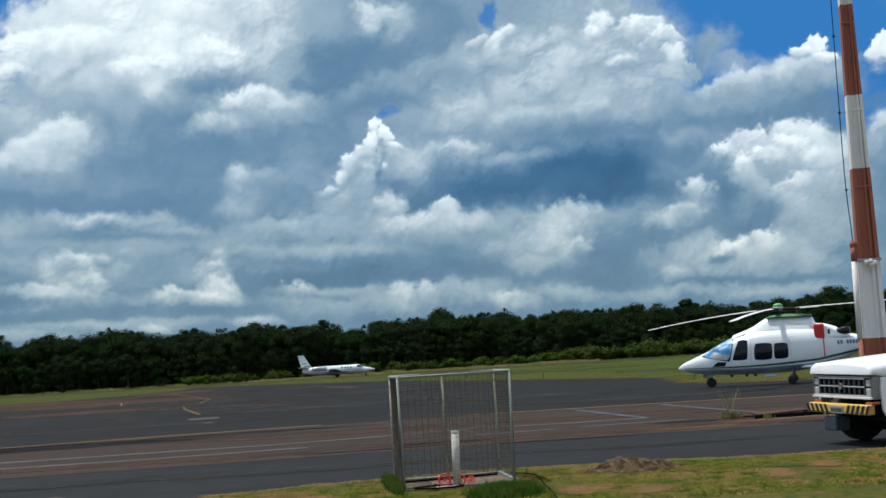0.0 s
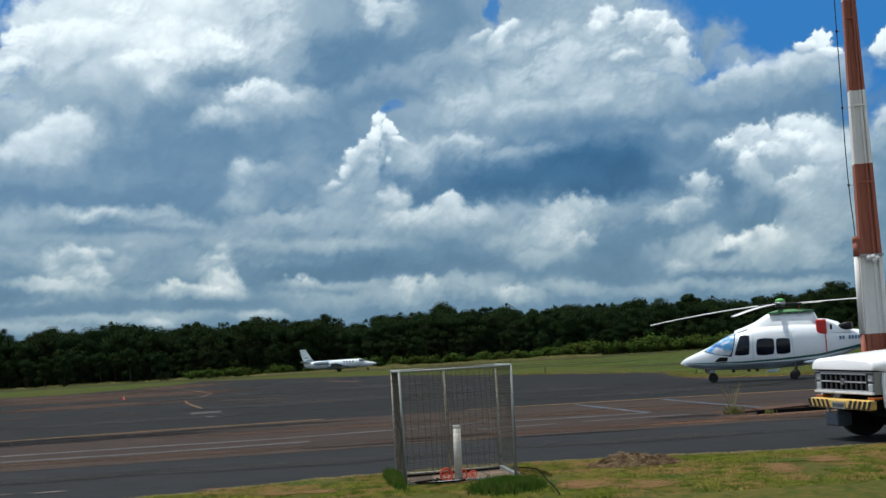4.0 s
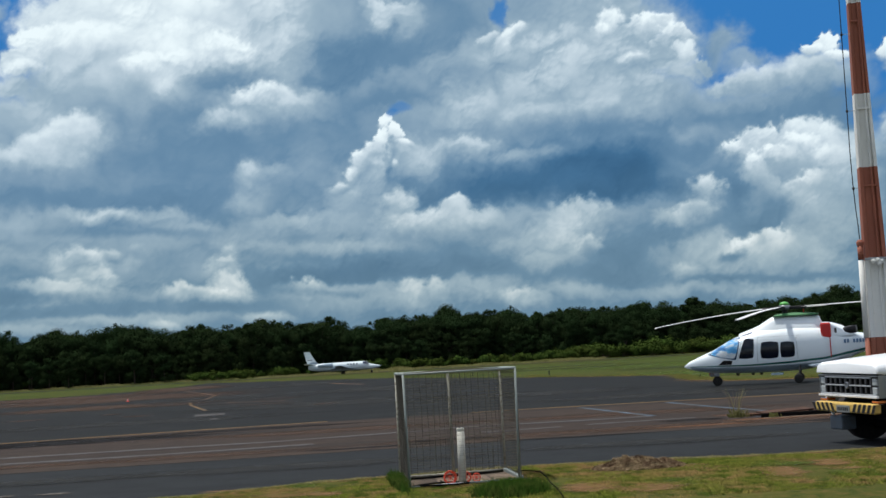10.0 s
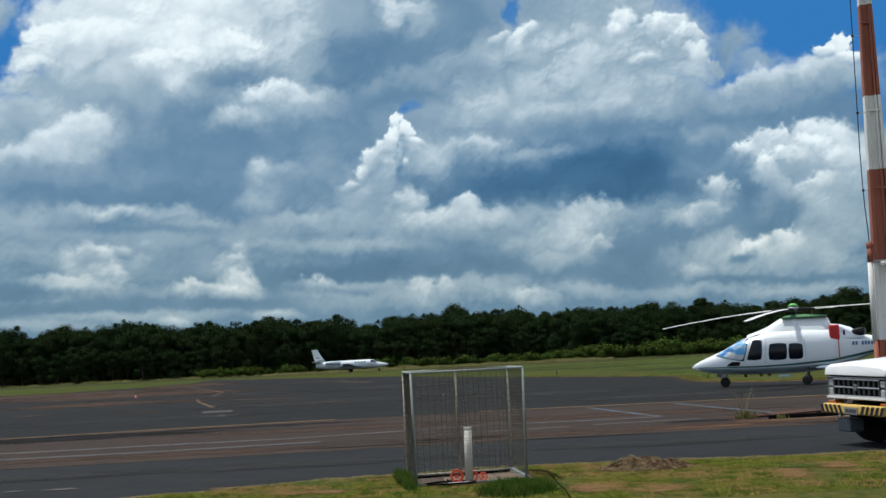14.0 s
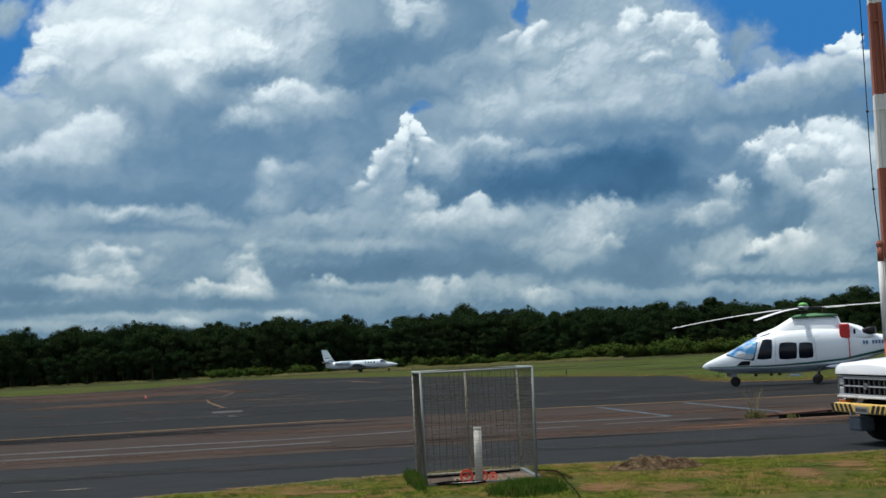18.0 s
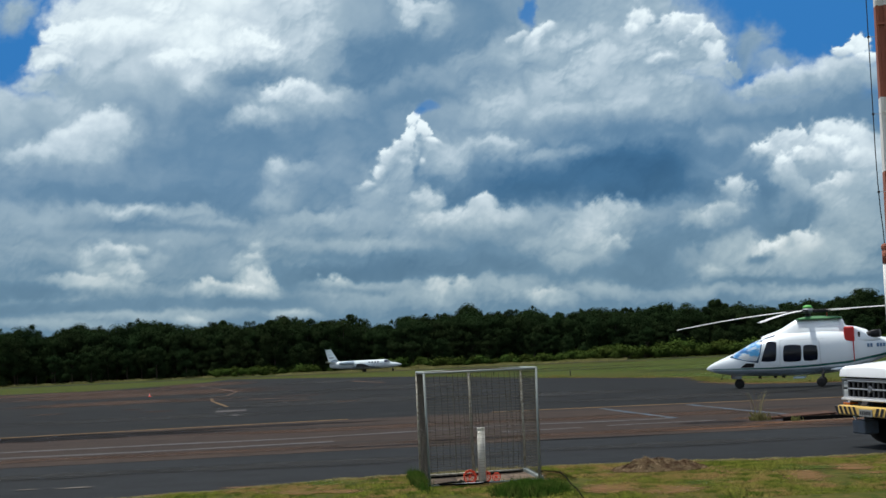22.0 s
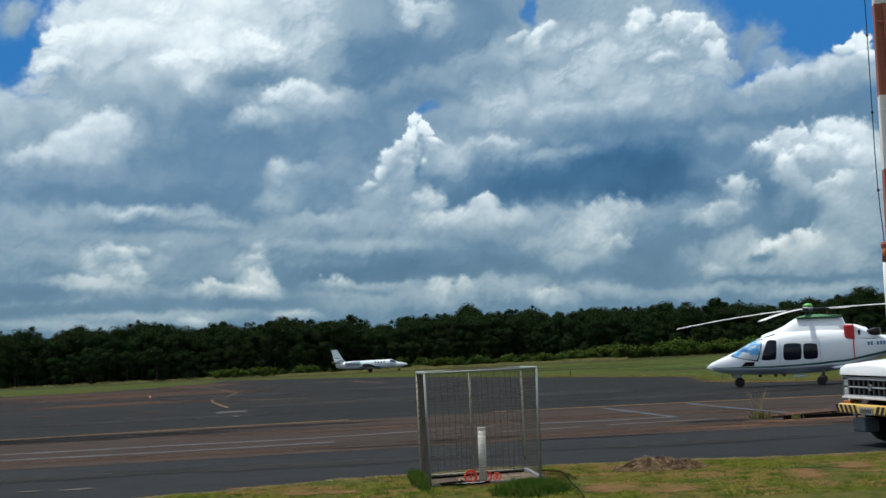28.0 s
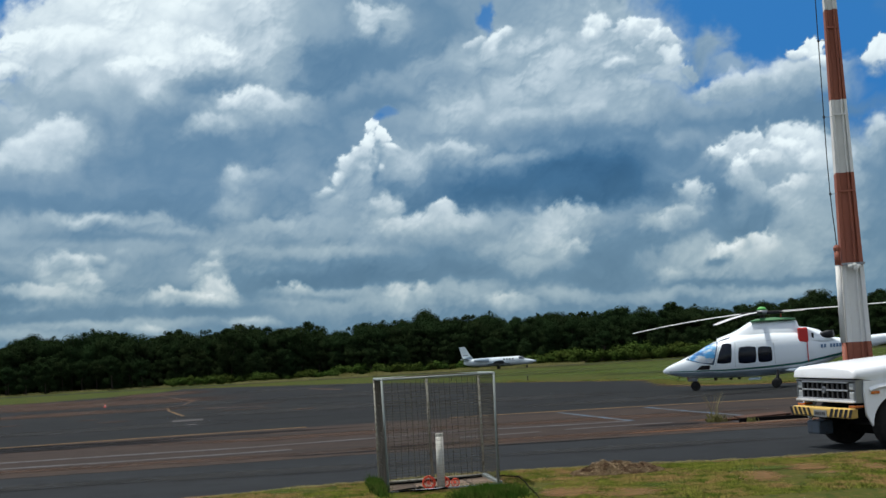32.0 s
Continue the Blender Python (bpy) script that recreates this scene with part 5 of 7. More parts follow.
for k in range(34):    # patchy, trodden lawn
    x, y = rng.uniform(-6, 9), rng.uniform(17.6, 22.0)
    if y < lawn_edge(x) - 0.4 and not (-1.0 < x < 1.6 and y > 19.4):
        tan = rng.random() < 0.6
        blotch("soil_patch" if tan else "green_patch", x, y, rng.uniform(0.3, 0.8), rng.uniform(0.3, 0.9), rng.uniform(-40, 40), "tan_soil" if tan else "green_wash", SANDY if tan else GREENER, 0.0300 + 0.0002 * k)


# ---- trees ----
def leaf_cloud(rng, blobs, count, size, flat=0.75):
    """Many small leaf sprays gathered in loose round masses with ragged rims."""
    verts, faces, soft = [], [], []
    vol = [b[3] ** 2 for b in blobs]
    for bx, by, bz, br in rng.choices(blobs, vol, k=count):
        d = Vector((rng.gauss(0, 1), rng.gauss(0, 1), rng.gauss(0, 1))).normalized()
        rr = br * min(0.45 + 0.34 * rng.gauss(0.9, 0.8), 1.0 + 0.08 * rng.random())
        p = Vector((bx + d.x * rr, by + d.y * rr, bz + d.z * rr * flat))
        nrm = (d + Vector((rng.uniform(-1, 1), rng.uniform(-1, 1), rng.uniform(-0.6, 1.0))) * 0.8).normalized()
        t = Matrix.Rotation(rng.uniform(0, 6.28), 3, nrm) @ nrm.orthogonal().normalized()
        b = nrm.cross(t)
        s = size * rng.uniform(0.6, 1.4)
        k = len(verts)
        verts += [p - t * s, p - b * s * 0.5 + nrm * s * 0.12, p + t * s, p + b * s * 0.5 + nrm * s * 0.12]
        faces.append((k, k + 1, k + 2, k + 3))
        soft += [(d * 0.35 + nrm * 0.75 + Vector((0, 0, 0.25))).normalized()] * 4
    return verts, faces, soft


def make_tree(seed, height, spread, leaves, size, name="tree", material="leaf", label="", category="tree"):
    rng = random.Random(seed)
    t = root(name, pose(0, 0, 0), label, category)
    bm = bmesh.new()
    lean = rng.uniform(-0.4, 0.4)
    fork = height * rng.uniform(0.35, 0.5)
    tube([(0, 0, -0.3), (lean * 0.3, 0, fork * 0.5), (lean, 0, fork)], 0.02 * height, 7, bm, r_end=0.013 * height)
    blobs = []
    for k in range(rng.randint(6, 8)):
        a = 6.283 * k / 7 + rng.uniform(-0.4, 0.4)
        rad = spread * rng.uniform(0.30, 0.62)
        top = height * rng.uniform(0.6, 0.88)
        tip = Vector((lean + rad * math.cos(a), rad * math.sin(a), top))
        tube([(lean, 0, fork * rng.uniform(0.8, 1)), tuple(Vector((lean, 0, fork)).lerp(tip, 0.5) + Vector((0, 0, 0.3))), tuple(tip)], 0.008 * height, 5, bm, r_end=0.003 * height)
        blobs.append((tip.x, tip.y, tip.z, spread * rng.uniform(0.26, 0.42)))
        blobs.append((tip.x * 0.8, tip.y * 0.8, tip.z - height * rng.uniform(0.12, 0.3), spread * rng.uniform(0.28, 0.42)))
    blobs.append((lean, 0, height * 0.86, spread * 0.4))
    for k in range(4):
        a = rng.uniform(0, 6.28)
        blobs.append((lean + spread * 0.5 * math.cos(a), spread * 0.5 * math.sin(a), height * rng.uniform(0.3, 0.55), spread * rng.uniform(0.2, 0.35)))
        blobs.append((spread * 0.6 * math.cos(a + 1), spread * 0.6 * math.sin(a + 1), height * rng.uniform(0.08, 0.28), spread * rng.uniform(0.25, 0.4)))
    for k in range(16):     # tufts and twigs that stand out of the crown
        bx, by, bz, br = rng.choice(blobs)
        tip = (bx + rng.gauss(0, 0.6) * br, by + rng.gauss(0, 0.6) * br, bz + br * rng.uniform(0.4, 0.8))
        tube([(bx, by, bz), tip], 0.03, 4, bm, r_end=0.015)
        blobs.append((*tip, spread * rng.uniform(0.09, 0.17)))
    part("trunk", bm, M["bark"], t)
    v, f, soft = leaf_cloud(rng, blobs, leaves, size)
    quads(v, f, "crown", M[material], parent=t, normals=soft)
    return t


def sprinkle_trees():
    rng = random.Random(11)
    kinds = []
    for k in range(9):
        kinds.append((make_tree(100 + k, rng.uniform(10.6, 11.8), rng.uniform(3.6, 4.8), 13000, 0.16,
                                label="dark green broadleaf tree in the wood's edge"), 11))
    used = set()
    for row, (dist, step, grow) in enumerate(((286, 3.4, 0.55), (292, 4.3, 0.86), (300, 4.6, 0.95), (312, 5.0, 1.02), (330, 5.4, 1.10))):
        az = -25.5
        while az < 25.5:
            d = dist + rng.uniform(-5, 5) + 22 * max(0, -az - 8) / 17
            x, y = d * math.sin(radians(az)), d * math.cos(radians(az))
            # height of the wood's outline varies slowly along it
            swell = 1.055 + 0.12 * min(1, max(0, -az - 7) / 11) + 0.05 * math.sin(az * 0.9 + 1.2) + 0.04 * math.sin(az * 2.3 + 0.4) + 0.05 * min(1, max(0, (az + 4) / 5)) * min(1, max(0, (5.5 - az) / 2.5)) - 0.025 * min(1, max(0, (az - 4) / 2)) * min(1, max(0, (12 - az) / 2)) - 0.12 * math.exp(-((az - 13.7) / 1.3) ** 2)
            s = grow * swell * rng.uniform(0.93, 1.05)
            which = rng.randrange(len(kinds))
            ob = kinds[which][0]
            if which not in used:
                used.add(which)
            else:
                ob = copy_thing(ob, pose(0, 0, 0))
            ob.matrix_basis = pose(x, y, -0.1, 0, 0, rng.uniform(0, 360)) @ Matrix.Diagonal((s * rng.uniform(0.9, 1.15), s, s, 1))
            tagged(ob, group="wood behind the airfield")
            az += math.degrees(step / d) * rng.uniform(0.8, 1.2)
    # a tall round crown that stands out over the wood
    for at, d, h, sp in ((10.85, 300, 13.2, 3.6), (16.7, 300, 13.4, 5.0)):
        t = make_tree(int(400 + at * 10), h, sp, 12000, 0.17, label="taller dark tree rising above the wood")
        t.matrix_basis = pose(d * math.sin(radians(at)), d * math.cos(radians(at)), -0.1, 0, 0, 40)
        tagged(t, group="wood behind the airfield")


sprinkle_trees()


def dark_wood():
    """The shaded depth of the wood behind its front trees: one uneven mass."""
    rng = random.Random(3)
    blobs_v, blobs_f, blobs_n = [], [], []
    for k in range(420):
        az = rng.uniform(-27, 27)
        d = rng.uniform(306, 350) + 22 * max(0, -az - 8) / 17
        h = rng.uniform(3, 8.5)
        blobs = [(d * math.sin(radians(az)), d * math.cos(radians(az)), h * 0.55, rng.uniform(3, 4.5))]
        v, f, soft = leaf_cloud(rng, blobs, 55, 1.5)
        n = len(blobs_v)
        blobs_n += soft
        blobs_v += v
        blobs_f += [tuple(i + n for i in q) for q in f]
    quads(blobs_v, blobs_f, "wood_undergrowth", M["understorey"], "dense shaded undergrowth inside the wood", "undergrowth", "stuff", normals=blobs_n)


dark_wood()


def bushes():
    rng = random.Random(21)
    kinds = []
    for k in range(6):
        b = root("bush", pose(0, 0, 0), "bright green shrub at the foot of the wood", "bush", "shrubs along the wood")
        bm = bmesh.new()
        blobs = []
        for j in range(6):
            a, r = rng.uniform(0, 6.28), rng.uniform(0.2, 1.1)
            z = rng.uniform(0.7, 1.7)
            tube([(0, 0, -0.1), (r * math.cos(a), r * math.sin(a), z)], 0.035, 5, bm, r_end=0.012)
            blobs.append((r * math.cos(a), r * math.sin(a), z, rng.uniform(0.6, 1.0)))
        part("stems", bm, M["bark"], b)
        v, f, soft = leaf_cloud(rng, blobs, 900, 0.15)
        quads(v, f, "foliage", M["bush_leaf"], parent=b, normals=soft)
        kinds.append(b)
    used = set()
    for a0, a1, d0, d1, step, size in ((2.0, 6, 262, 285, 1.5, 1.02), (2.5, 6, 276, 290, 1.7, 1.12), (6, 18, 264, 280, 1.4, 1.2), (6, 18, 276, 290, 1.5, 1.35), (-3.5, 2.5, 270, 288, 1.7, 0.95), (-10.5, -3.5, 268, 284, 1.6, 0.72), (-10.5, -3.5, 276, 288, 1.7, 0.8), (-20, -9, 304, 314, 3.6, 0.7)):
        az = a0
        while az < a1:
            d = rng.uniform(d0, d1)
            which = rng.randrange(6)
            ob = kinds[which] if which not in used else copy_thing(kinds[which], pose(0, 0, 0))
            used.add(which)
            s = size * rng.uniform(0.6, 1.25)
            ob.matrix_basis = pose(d * math.sin(radians(az)), d * math.cos(radians(az)), -0.05, 0, 0, rng.uniform(0, 360)) @ Matrix.Diagonal((s * 1.2, s * 1.2, s, 1))
            az += math.degrees(step / d) * rng.uniform(0.6, 1.5)


bushes()


# ---- grass ----
def blades(name, rng, place, count, height, width, material, label, lean=0.5, z=0.02):
    verts, faces, soft = [], [], []
    for _ in range(count):
        x, y, k = place()
        h = height * rng.uniform(0.5, 1.3) * k
        a = rng.uniform(-1.2, 1.2)
        dx, dy = math.cos(a), math.sin(a)
        w = width * rng.uniform(0.6, 1.3)
        ox, oy = rng.gauss(0, lean) * h, rng.gauss(0, lean) * h
        n = len(verts)
        verts += [(x - dx * w, y - dy * w, z), (x + dx * w, y + dy * w, z),
                  (x + ox * 0.45 + dx * w * 0.7, y + oy * 0.45 + dy * w * 0.7, z + h * 0.6), (x + ox * 0.45 - dx * w * 0.7, y + oy * 0.45 - dy * w * 0.7, z + h * 0.6),
                  (x + ox, y + oy, z + h)]
        faces += [(n, n + 1, n + 2, n + 3), (n + 3, n + 2, n + 4)]
        soft += [Vector((rng.uniform(-0.45, 0.45), rng.uniform(-0.6, 0.1), 1)).normalized()] * 5
    return quads(verts, faces, name, material, label, "grass", "stuff", normals=soft)


def grow_lawn():
    rng = random.Random(8)

    def spot():
        while True:
            x, y = rng.uniform(-8.2, 8.8), rng.uniform(16.6, 23)
            if y < lawn_edge(x) - rng.random() ** 3 * 0.5 and noise.noise((x * 0.9, y * 0.6, 2.0)) + 0.5 * noise.noise((x * 2.7, y * 1.8, 4.0)) > rng.uniform(-0.5, 0.3):
                if not (-0.75 < x < 1.2 and 19.75 < y < 22.0 and abs(y - 20.9 - 0.31 * x) < 0.8):
                    return x, y, 0.8 + 0.6 * noise.noise((x * 1.2, y * 1.2, 7.0))
    blades("lawn_grass", rng, spot, 150000, 0.030, 0.0055, M["grass_blade"], "short mown grass, green with dry patches", 0.6)

    def fringe():
        x = rng.uniform(-8.2, 8.8)
        return x, lawn_edge(x) + rng.gauss(-0.02, 0.07), 0.5 + 0.9 * abs(noise.noise((x * 1.7, 3.0, 9.0)))
    blades("straw_fringe", rng, fringe, 9000, 0.035, 0.006, M["fringe_straw"], "pale straw along the lawn's edge", 0.9)

    def lush():
        if rng.random() < 0.22:
            y = 20.2 + rng.gauss(0, 0.45)
            return -0.66 - 0.12 * (y - 19.7) - 0.03 + rng.gauss(0, 0.035), y, rng.uniform(0.5, 1.3)
        return 0.85 + rng.gauss(0, 0.17), 18.25 + rng.gauss(0, 0.22), rng.uniform(0.5, 1.25)
    blades("tall_grass", rng, lush, 22000, 0.14, 0.005, M["lush_blade"], "lush uncut grass round the netted cage", 0.35)


grow_lawn()


def far_grass():
    rng = random.Random(9)

    def verge():
        k = rng.random()
        if k < 0.35:
            x = rng.uniform(-110, -37)
            return x, 150 + (x + 37) * -0.05 + rng.uniform(0, 1) ** 2 * 120, 1
        if k < 0.8:
            x = rng.uniform(-38, 40)
            y0 = np.interp(x, (-38, -17.5, -6, 6.4, 14, 22, 40), (216, 176, 151, 106, 84, 63, 58))
            return x, y0 + rng.random() ** 2 * (222 - y0), 0.8
        return rng.uniform(-110, 110), 262 + rng.random() * 28, 1.6
    blades("verge_grass", rng, verge, 12000, 0.07, 0.04, M["grass_blade"], "rough grass beside the apron and taxiway", 0.5, z=-0.02)


far_grass()


def dry_fringe():
    rng = random.Random(31)

    def strip_of_straw():
        az = rng.uniform(-21, -4) if rng.random() < 0.6 else rng.uniform(-4, 7)
        d = rng.uniform(282, 288) + (24 * max(0, -az - 8) / 17 if az < -8 else -24) + rng.gauss(0, 2)
        return d * math.sin(radians(az)), d * math.cos(radians(az)), 0.6 + 0.8 * abs(noise.noise((az * 0.9, 3.0, 1.0)))
    blades("dry_grass_fringe", rng, strip_of_straw, 9000, 0.55, 0.05, M["straw"], "pale dry grass along the foot of the wood", 0.35, z=-0.02)


def scrub_band():
    """Tall half-dry grass in front of the shrubs and along the taxiway."""
    rng = random.Random(53)

    def tall():
        if rng.random() < 0.7:
            az = rng.uniform(-3.5, 7)
            d = rng.uniform(260, 269)
            k = (0.35 + 0.9 * abs(noise.noise((az * 0.8, 5.0, 2.0)))) * min(1, (7.5 - az) * 0.4)
        else:
            az, d, k = rng.uniform(-11, 19), rng.uniform(229, 235), 0.16 + 0.12 * noise.noise((az_seed[0], 2.0, 1.0))
            az_seed[0] += 0.03
        return d * math.sin(radians(az)), d * math.cos(radians(az)), k
    az_seed = [0.0]
    blades("tall_dry_grass", rng, tall, 15000, 0.85, 0.06, M["scrub"], "tall half-dry grass before the shrubs", 0.25, z=-0.02)


def apron_rim():
    """Dry tufts where the grass creeps over the apron's edge."""
    rng = random.Random(67)
    xs, ys = (6.4, 10.5, 14.4, 13.6, 13.4, 14.8, 18, 22, 27), (105.5, 94, 83, 75, 69.5, 64, 61.4, 59.1, 57.8)

    def spot():
        k = rng.uniform(0, 7.99)
        i = int(k)
        f = k - i
        return xs[i] + (xs[i + 1] - xs[i]) * f + rng.gauss(0.3, 0.35), ys[i] + (ys[i + 1] - ys[i]) * f + abs(rng.gauss(0, 0.8)), 0.4 + abs(noise.noise((k * 3.1, 1.0, 4.0))) * 2.2
    blades("rim_grass", rng, spot, 9000, 0.11, 0.018, M["rim_blade"], "dry tufts along the apron's edge", 0.5, z=0.0)


dry_fringe()
scrub_band()
apron_rim()
rng = random.Random(61)
for k in range(26):    # bands of paler and duller grass beyond the apron
    x = rng.uniform(2, 46)
    y = rng.uniform(max(70, 112 - 2.6 * x), 225)
    blotch("grass_patch", x * y / 120, y, rng.uniform(8, 18), rng.uniform(4, 12), rng.uniform(-8, 8), "far_wash" if k % 5 < 4 else "dull_wash",
           "paler band of grass beyond the apron" if k % 5 < 4 else "duller band of grass beyond the apron", -0.004 + 0.0005 * (k % 8))
rng = random.Random(44)
rim = [(6.4, 105.5), (10.5, 94), (14.4, 83), (13.6, 75), (13.4, 69.5), (14.8, 64), (18, 61.4), (22, 59.1), (27, 57.8)]
for (x0, y0), (x1, y1) in zip(rim, rim[1:]):
    for f in (0.15, 0.55, 0.9):
        blotch("soil_patch", x0 + (x1 - x0) * f, y0 + (y1 - y0) * f, rng.uniform(0.9, 2.2), rng.uniform(0.5, 1.1), rng.uniform(-40, 0), "tan_soil", "bare tan soil along the apron's edge", 0.0135 + 0.0004 * rng.randrange(6))

# ---- helicopter: x forward, y to its left, z up, origin under the rotor ----
def curve(table, x):
    return float(np.interp(x, [a for a, _ in table], [b for _, b in table]))


H_TOP = ((-8.2, 1.98), (-5.0, 2.02), (-3.4, 1.93), (-2.9, 1.97), (-2.3, 2.20), (-1.8, 2.36), (-0.5, 2.42), (0.6, 2.40), (1.3, 2.32), (1.9, 2.14), (2.4, 1.97), (3.0, 1.61), (3.6, 1.36), (4.2, 1.11), (4.42, 0.93))
H_BOT = ((-8.2, 1.72), (-5.0, 1.60), (-3.4, 1.26), (-2.4, 0.88), (-1.5, 0.63), (-0.5, 0.51), (0.6, 0.48), (2.0, 0.50), (3.2, 0.56), (3.8, 0.66), (4.25, 0.78), (4.42, 0.86))
H_HALF = ((-8.2, 0.12), (-5.0, 0.26), (-3.4, 0.42), (-2.4, 0.60), (-1.5, 0.76), (-0.5, 0.82), (1.4, 0.82), (2.2, 0.78), (3.0, 0.62), (3.7, 0.40), (4.2, 0.18), (4.42, 0.05))
H_EXP = 2.7


def soft_curve(table, x):
    return sum(curve(table, x + d) * w for d, w in ((-0.2, 0.2), (-0.1, 0.2), (0, 0.2), (0.1, 0.2), (0.2, 0.2))) if -7.9 < x < 4.1 else curve(table, x)


def heli_side(x, z):
    t, b, h = soft_curve(H_TOP, x), soft_curve(H_BOT, x), soft_curve(H_HALF, x)
    v = min(0.999, abs((z - (t + b) / 2) / ((t - b) / 2)))
    return h * (1 - v ** H_EXP) ** (1 / H_EXP)


def skin_patch(side, lift, inside, nx=10, nz=8):
    """A panel that lies on the fuselage; inside(u, v) gives x, z for u, v from -1 to 1."""
    bm = bmesh.new()
    grid = []
    for i in range(nx + 1):
        row = []
        for j in range(nz + 1):
            u, v = 2 * i / nx - 1, 2 * j / nz - 1
            x, z = inside(u, v)
            row.append(bm.verts.new((x, side * (heli_side(x, z) + lift), z)))
        grid.append(row)
    for i in range(nx):
        for j in range(nz):
            q = (grid[i][j], grid[i + 1][j], grid[i + 1][j + 1], grid[i][j + 1])
            bm.faces.new(q if side < 0 else q[::-1])
    bmesh.ops.solidify(bm, geom=list(bm.faces), thickness=-0.004 if side < 0 else -0.004)
    return bm


def rounded_quad(corners, r=0.22):
    """u, v -> x, z inside a quad (front low, back low, back high, front high) with rounded corners."""
    (x0, z0), (x1, z1), (x2, z2), (x3, z3) = corners

    def f(u, v):
        uu, vv = u * math.sqrt(1 - r * v * v * 0.9), v * math.sqrt(1 - r * u * u * 0.9)
        s, t = (uu + 1) / 2, (vv + 1) / 2
        return ((x0 * (1 - s) + x1 * s) * (1 - t) + (x3 * (1 - s) + x2 * s) * t, (z0 * (1 - s) + z1 * s) * (1 - t) + (z3 * (1 - s) + z2 * s) * t)
    return f


def band(x0, x1, low, high):
    def f(u, v):
        x = x0 + (x1 - x0) * (u + 1) / 2
        return x, curve(low, x) + (curve(high, x) - curve(low, x)) * (v + 1) / 2
    return f


def wheel_parts(parent, name, x, y, z, r, w, hub=0.55):
    wheel = part(name, lathe([(r * 0.45, -w / 2), (r * 0.9, -w / 2), (r, -w * 0.32), (r, w * 0.32), (r * 0.9, w / 2), (r * 0.45, w / 2)], 24, "y"), M["rubber"], parent, smooth=True)
    wheel.location = (x, y, z)
    part("rim", lathe([(0.02, -w * 0.36), (r * hub * 0.5, -w * 0.4), (r * hub, -w * 0.46), (r * hub, w * 0.46), (r * hub * 0.5, w * 0.4), (0.02, w * 0.36)], 18, "y"), M["grey_metal"], wheel)
    return wheel


def make_helicopter(m):
    h = root("helicopter", m, "parked white twin-engine helicopter with a green stripe and covered windscreen", "helicopter")
    xs = [4.42 - 12.6 * (k / 70) for k in range(71)]
    rings = []
    for x in xs:
        t, b, hw = soft_curve(H_TOP, x), soft_curve(H_BOT, x), soft_curve(H_HALF, x)
        ring = []
        for k in range(40):
            a = 2 * math.pi * k / 40
            c, s = math.cos(a), math.sin(a)
            ring.append((x, hw * math.copysign(abs(c) ** (2 / H_EXP), c), (t + b) / 2 + (t - b) / 2 * math.copysign(abs(s) ** (2 / H_EXP), s)))
        rings.append(ring)
    part("fuselage", loft(rings), M["white_paint"], h, smooth=True)
    # engine and gearbox cowling on the roof
    rings = []
    for x, zt, hw in ((2.0, 2.20, 0.30), (1.7, 2.30, 0.36), (1.4, 2.40, 0.40), (1.1, 2.53, 0.44), (0.8, 2.71, 0.46), (0.55, 2.85, 0.47), (0.40, 2.88, 0.48), (-1.25, 2.84, 0.47), (-1.40, 2.79, 0.45), (-1.50, 2.52, 0.48), (-1.9, 2.47, 0.52), (-2.3, 2.33, 0.50), (-2.6, 2.10, 0.46), (-2.85, 1.96, 0.36)):
        ring = []
        for k in range(28):
            a = 2 * math.pi * k / 28
            c, s = math.cos(a), math.sin(a)
            wide = hw * (1.0 + 0.45 * max(0, 0.55 - max(0, s)))
            ring.append((x, wide * math.copysign(abs(c) ** 0.75, c), 1.9 + (zt - 1.9) * math.copysign(abs(s) ** 0.7, s) if s > 0 else 1.9 + 0.2 * s))
        rings.append(ring)
    part("cowling", loft(rings), M["white_paint"], h, smooth=True)
    part("cowling_cover", loft([[(x, -0.42, 2.83), (x, -0.42, 2.87), (x, -0.25, zt - 0.01), (x, 0, zt), (x, 0.25, zt - 0.01), (x, 0.42, 2.87), (x, 0.42, 2.83)] for x, zt in ((0.50, 2.89), (0.3, 2.95), (0.0, 2.985), (-0.5, 2.985), (-1.0, 2.95), (-1.38, 2.89))]), M["dark_green"], h, "dark green cover on the cowling's top")
    # windows and paint on both sides
    low = ((-4.5, 1.56), (-3.0, 1.20), (-1.5, 0.93), (0, 0.84), (1.5, 0.80), (4.2, 0.86))
    high = ((-4.5, 1.64), (-3.0, 1.30), (-1.5, 1.02), (0, 0.92), (1.5, 0.87), (4.2, 0.89))
    belly = ((-4.5, 1.53), (-3.0, 1.12), (-1.5, 0.84), (0, 0.78), (1.5, 0.76), (4.2, 0.84))
    floor_ = ((-4.5, 1.52), (-3.0, 1.19), (-1.5, 0.68), (0, 0.56), (1.5, 0.53), (3.3, 0.60), (3.9, 0.72), (4.2, 0.81))
    for s in (1, -1):
        part("stripe", skin_patch(s, 0.004, band(-4.4, 4.15, low, high), 60, 3), M["green_paint"], h, "teal green side stripe")
        part("belly_panel", skin_patch(s, 0.003, band(-2.9, 4.1, floor_, belly), 50, 4), M["belly_paint_pod_shade"], h, "pale blue lower panel")
        part("window", skin_patch(s, 0.006, rounded_quad(((2.06, 1.12), (1.40, 1.12), (1.34, 1.96), (1.75, 1.99)), 0.16)), M["cabin_glass"], h, "dark cockpit door window")
        part("window", skin_patch(s, 0.006, rounded_quad(((1.13, 1.08), (0.36, 1.08), (0.32, 1.79), (1.07, 1.81)), 0.22)), M["cabin_glass"], h, "dark cabin window")
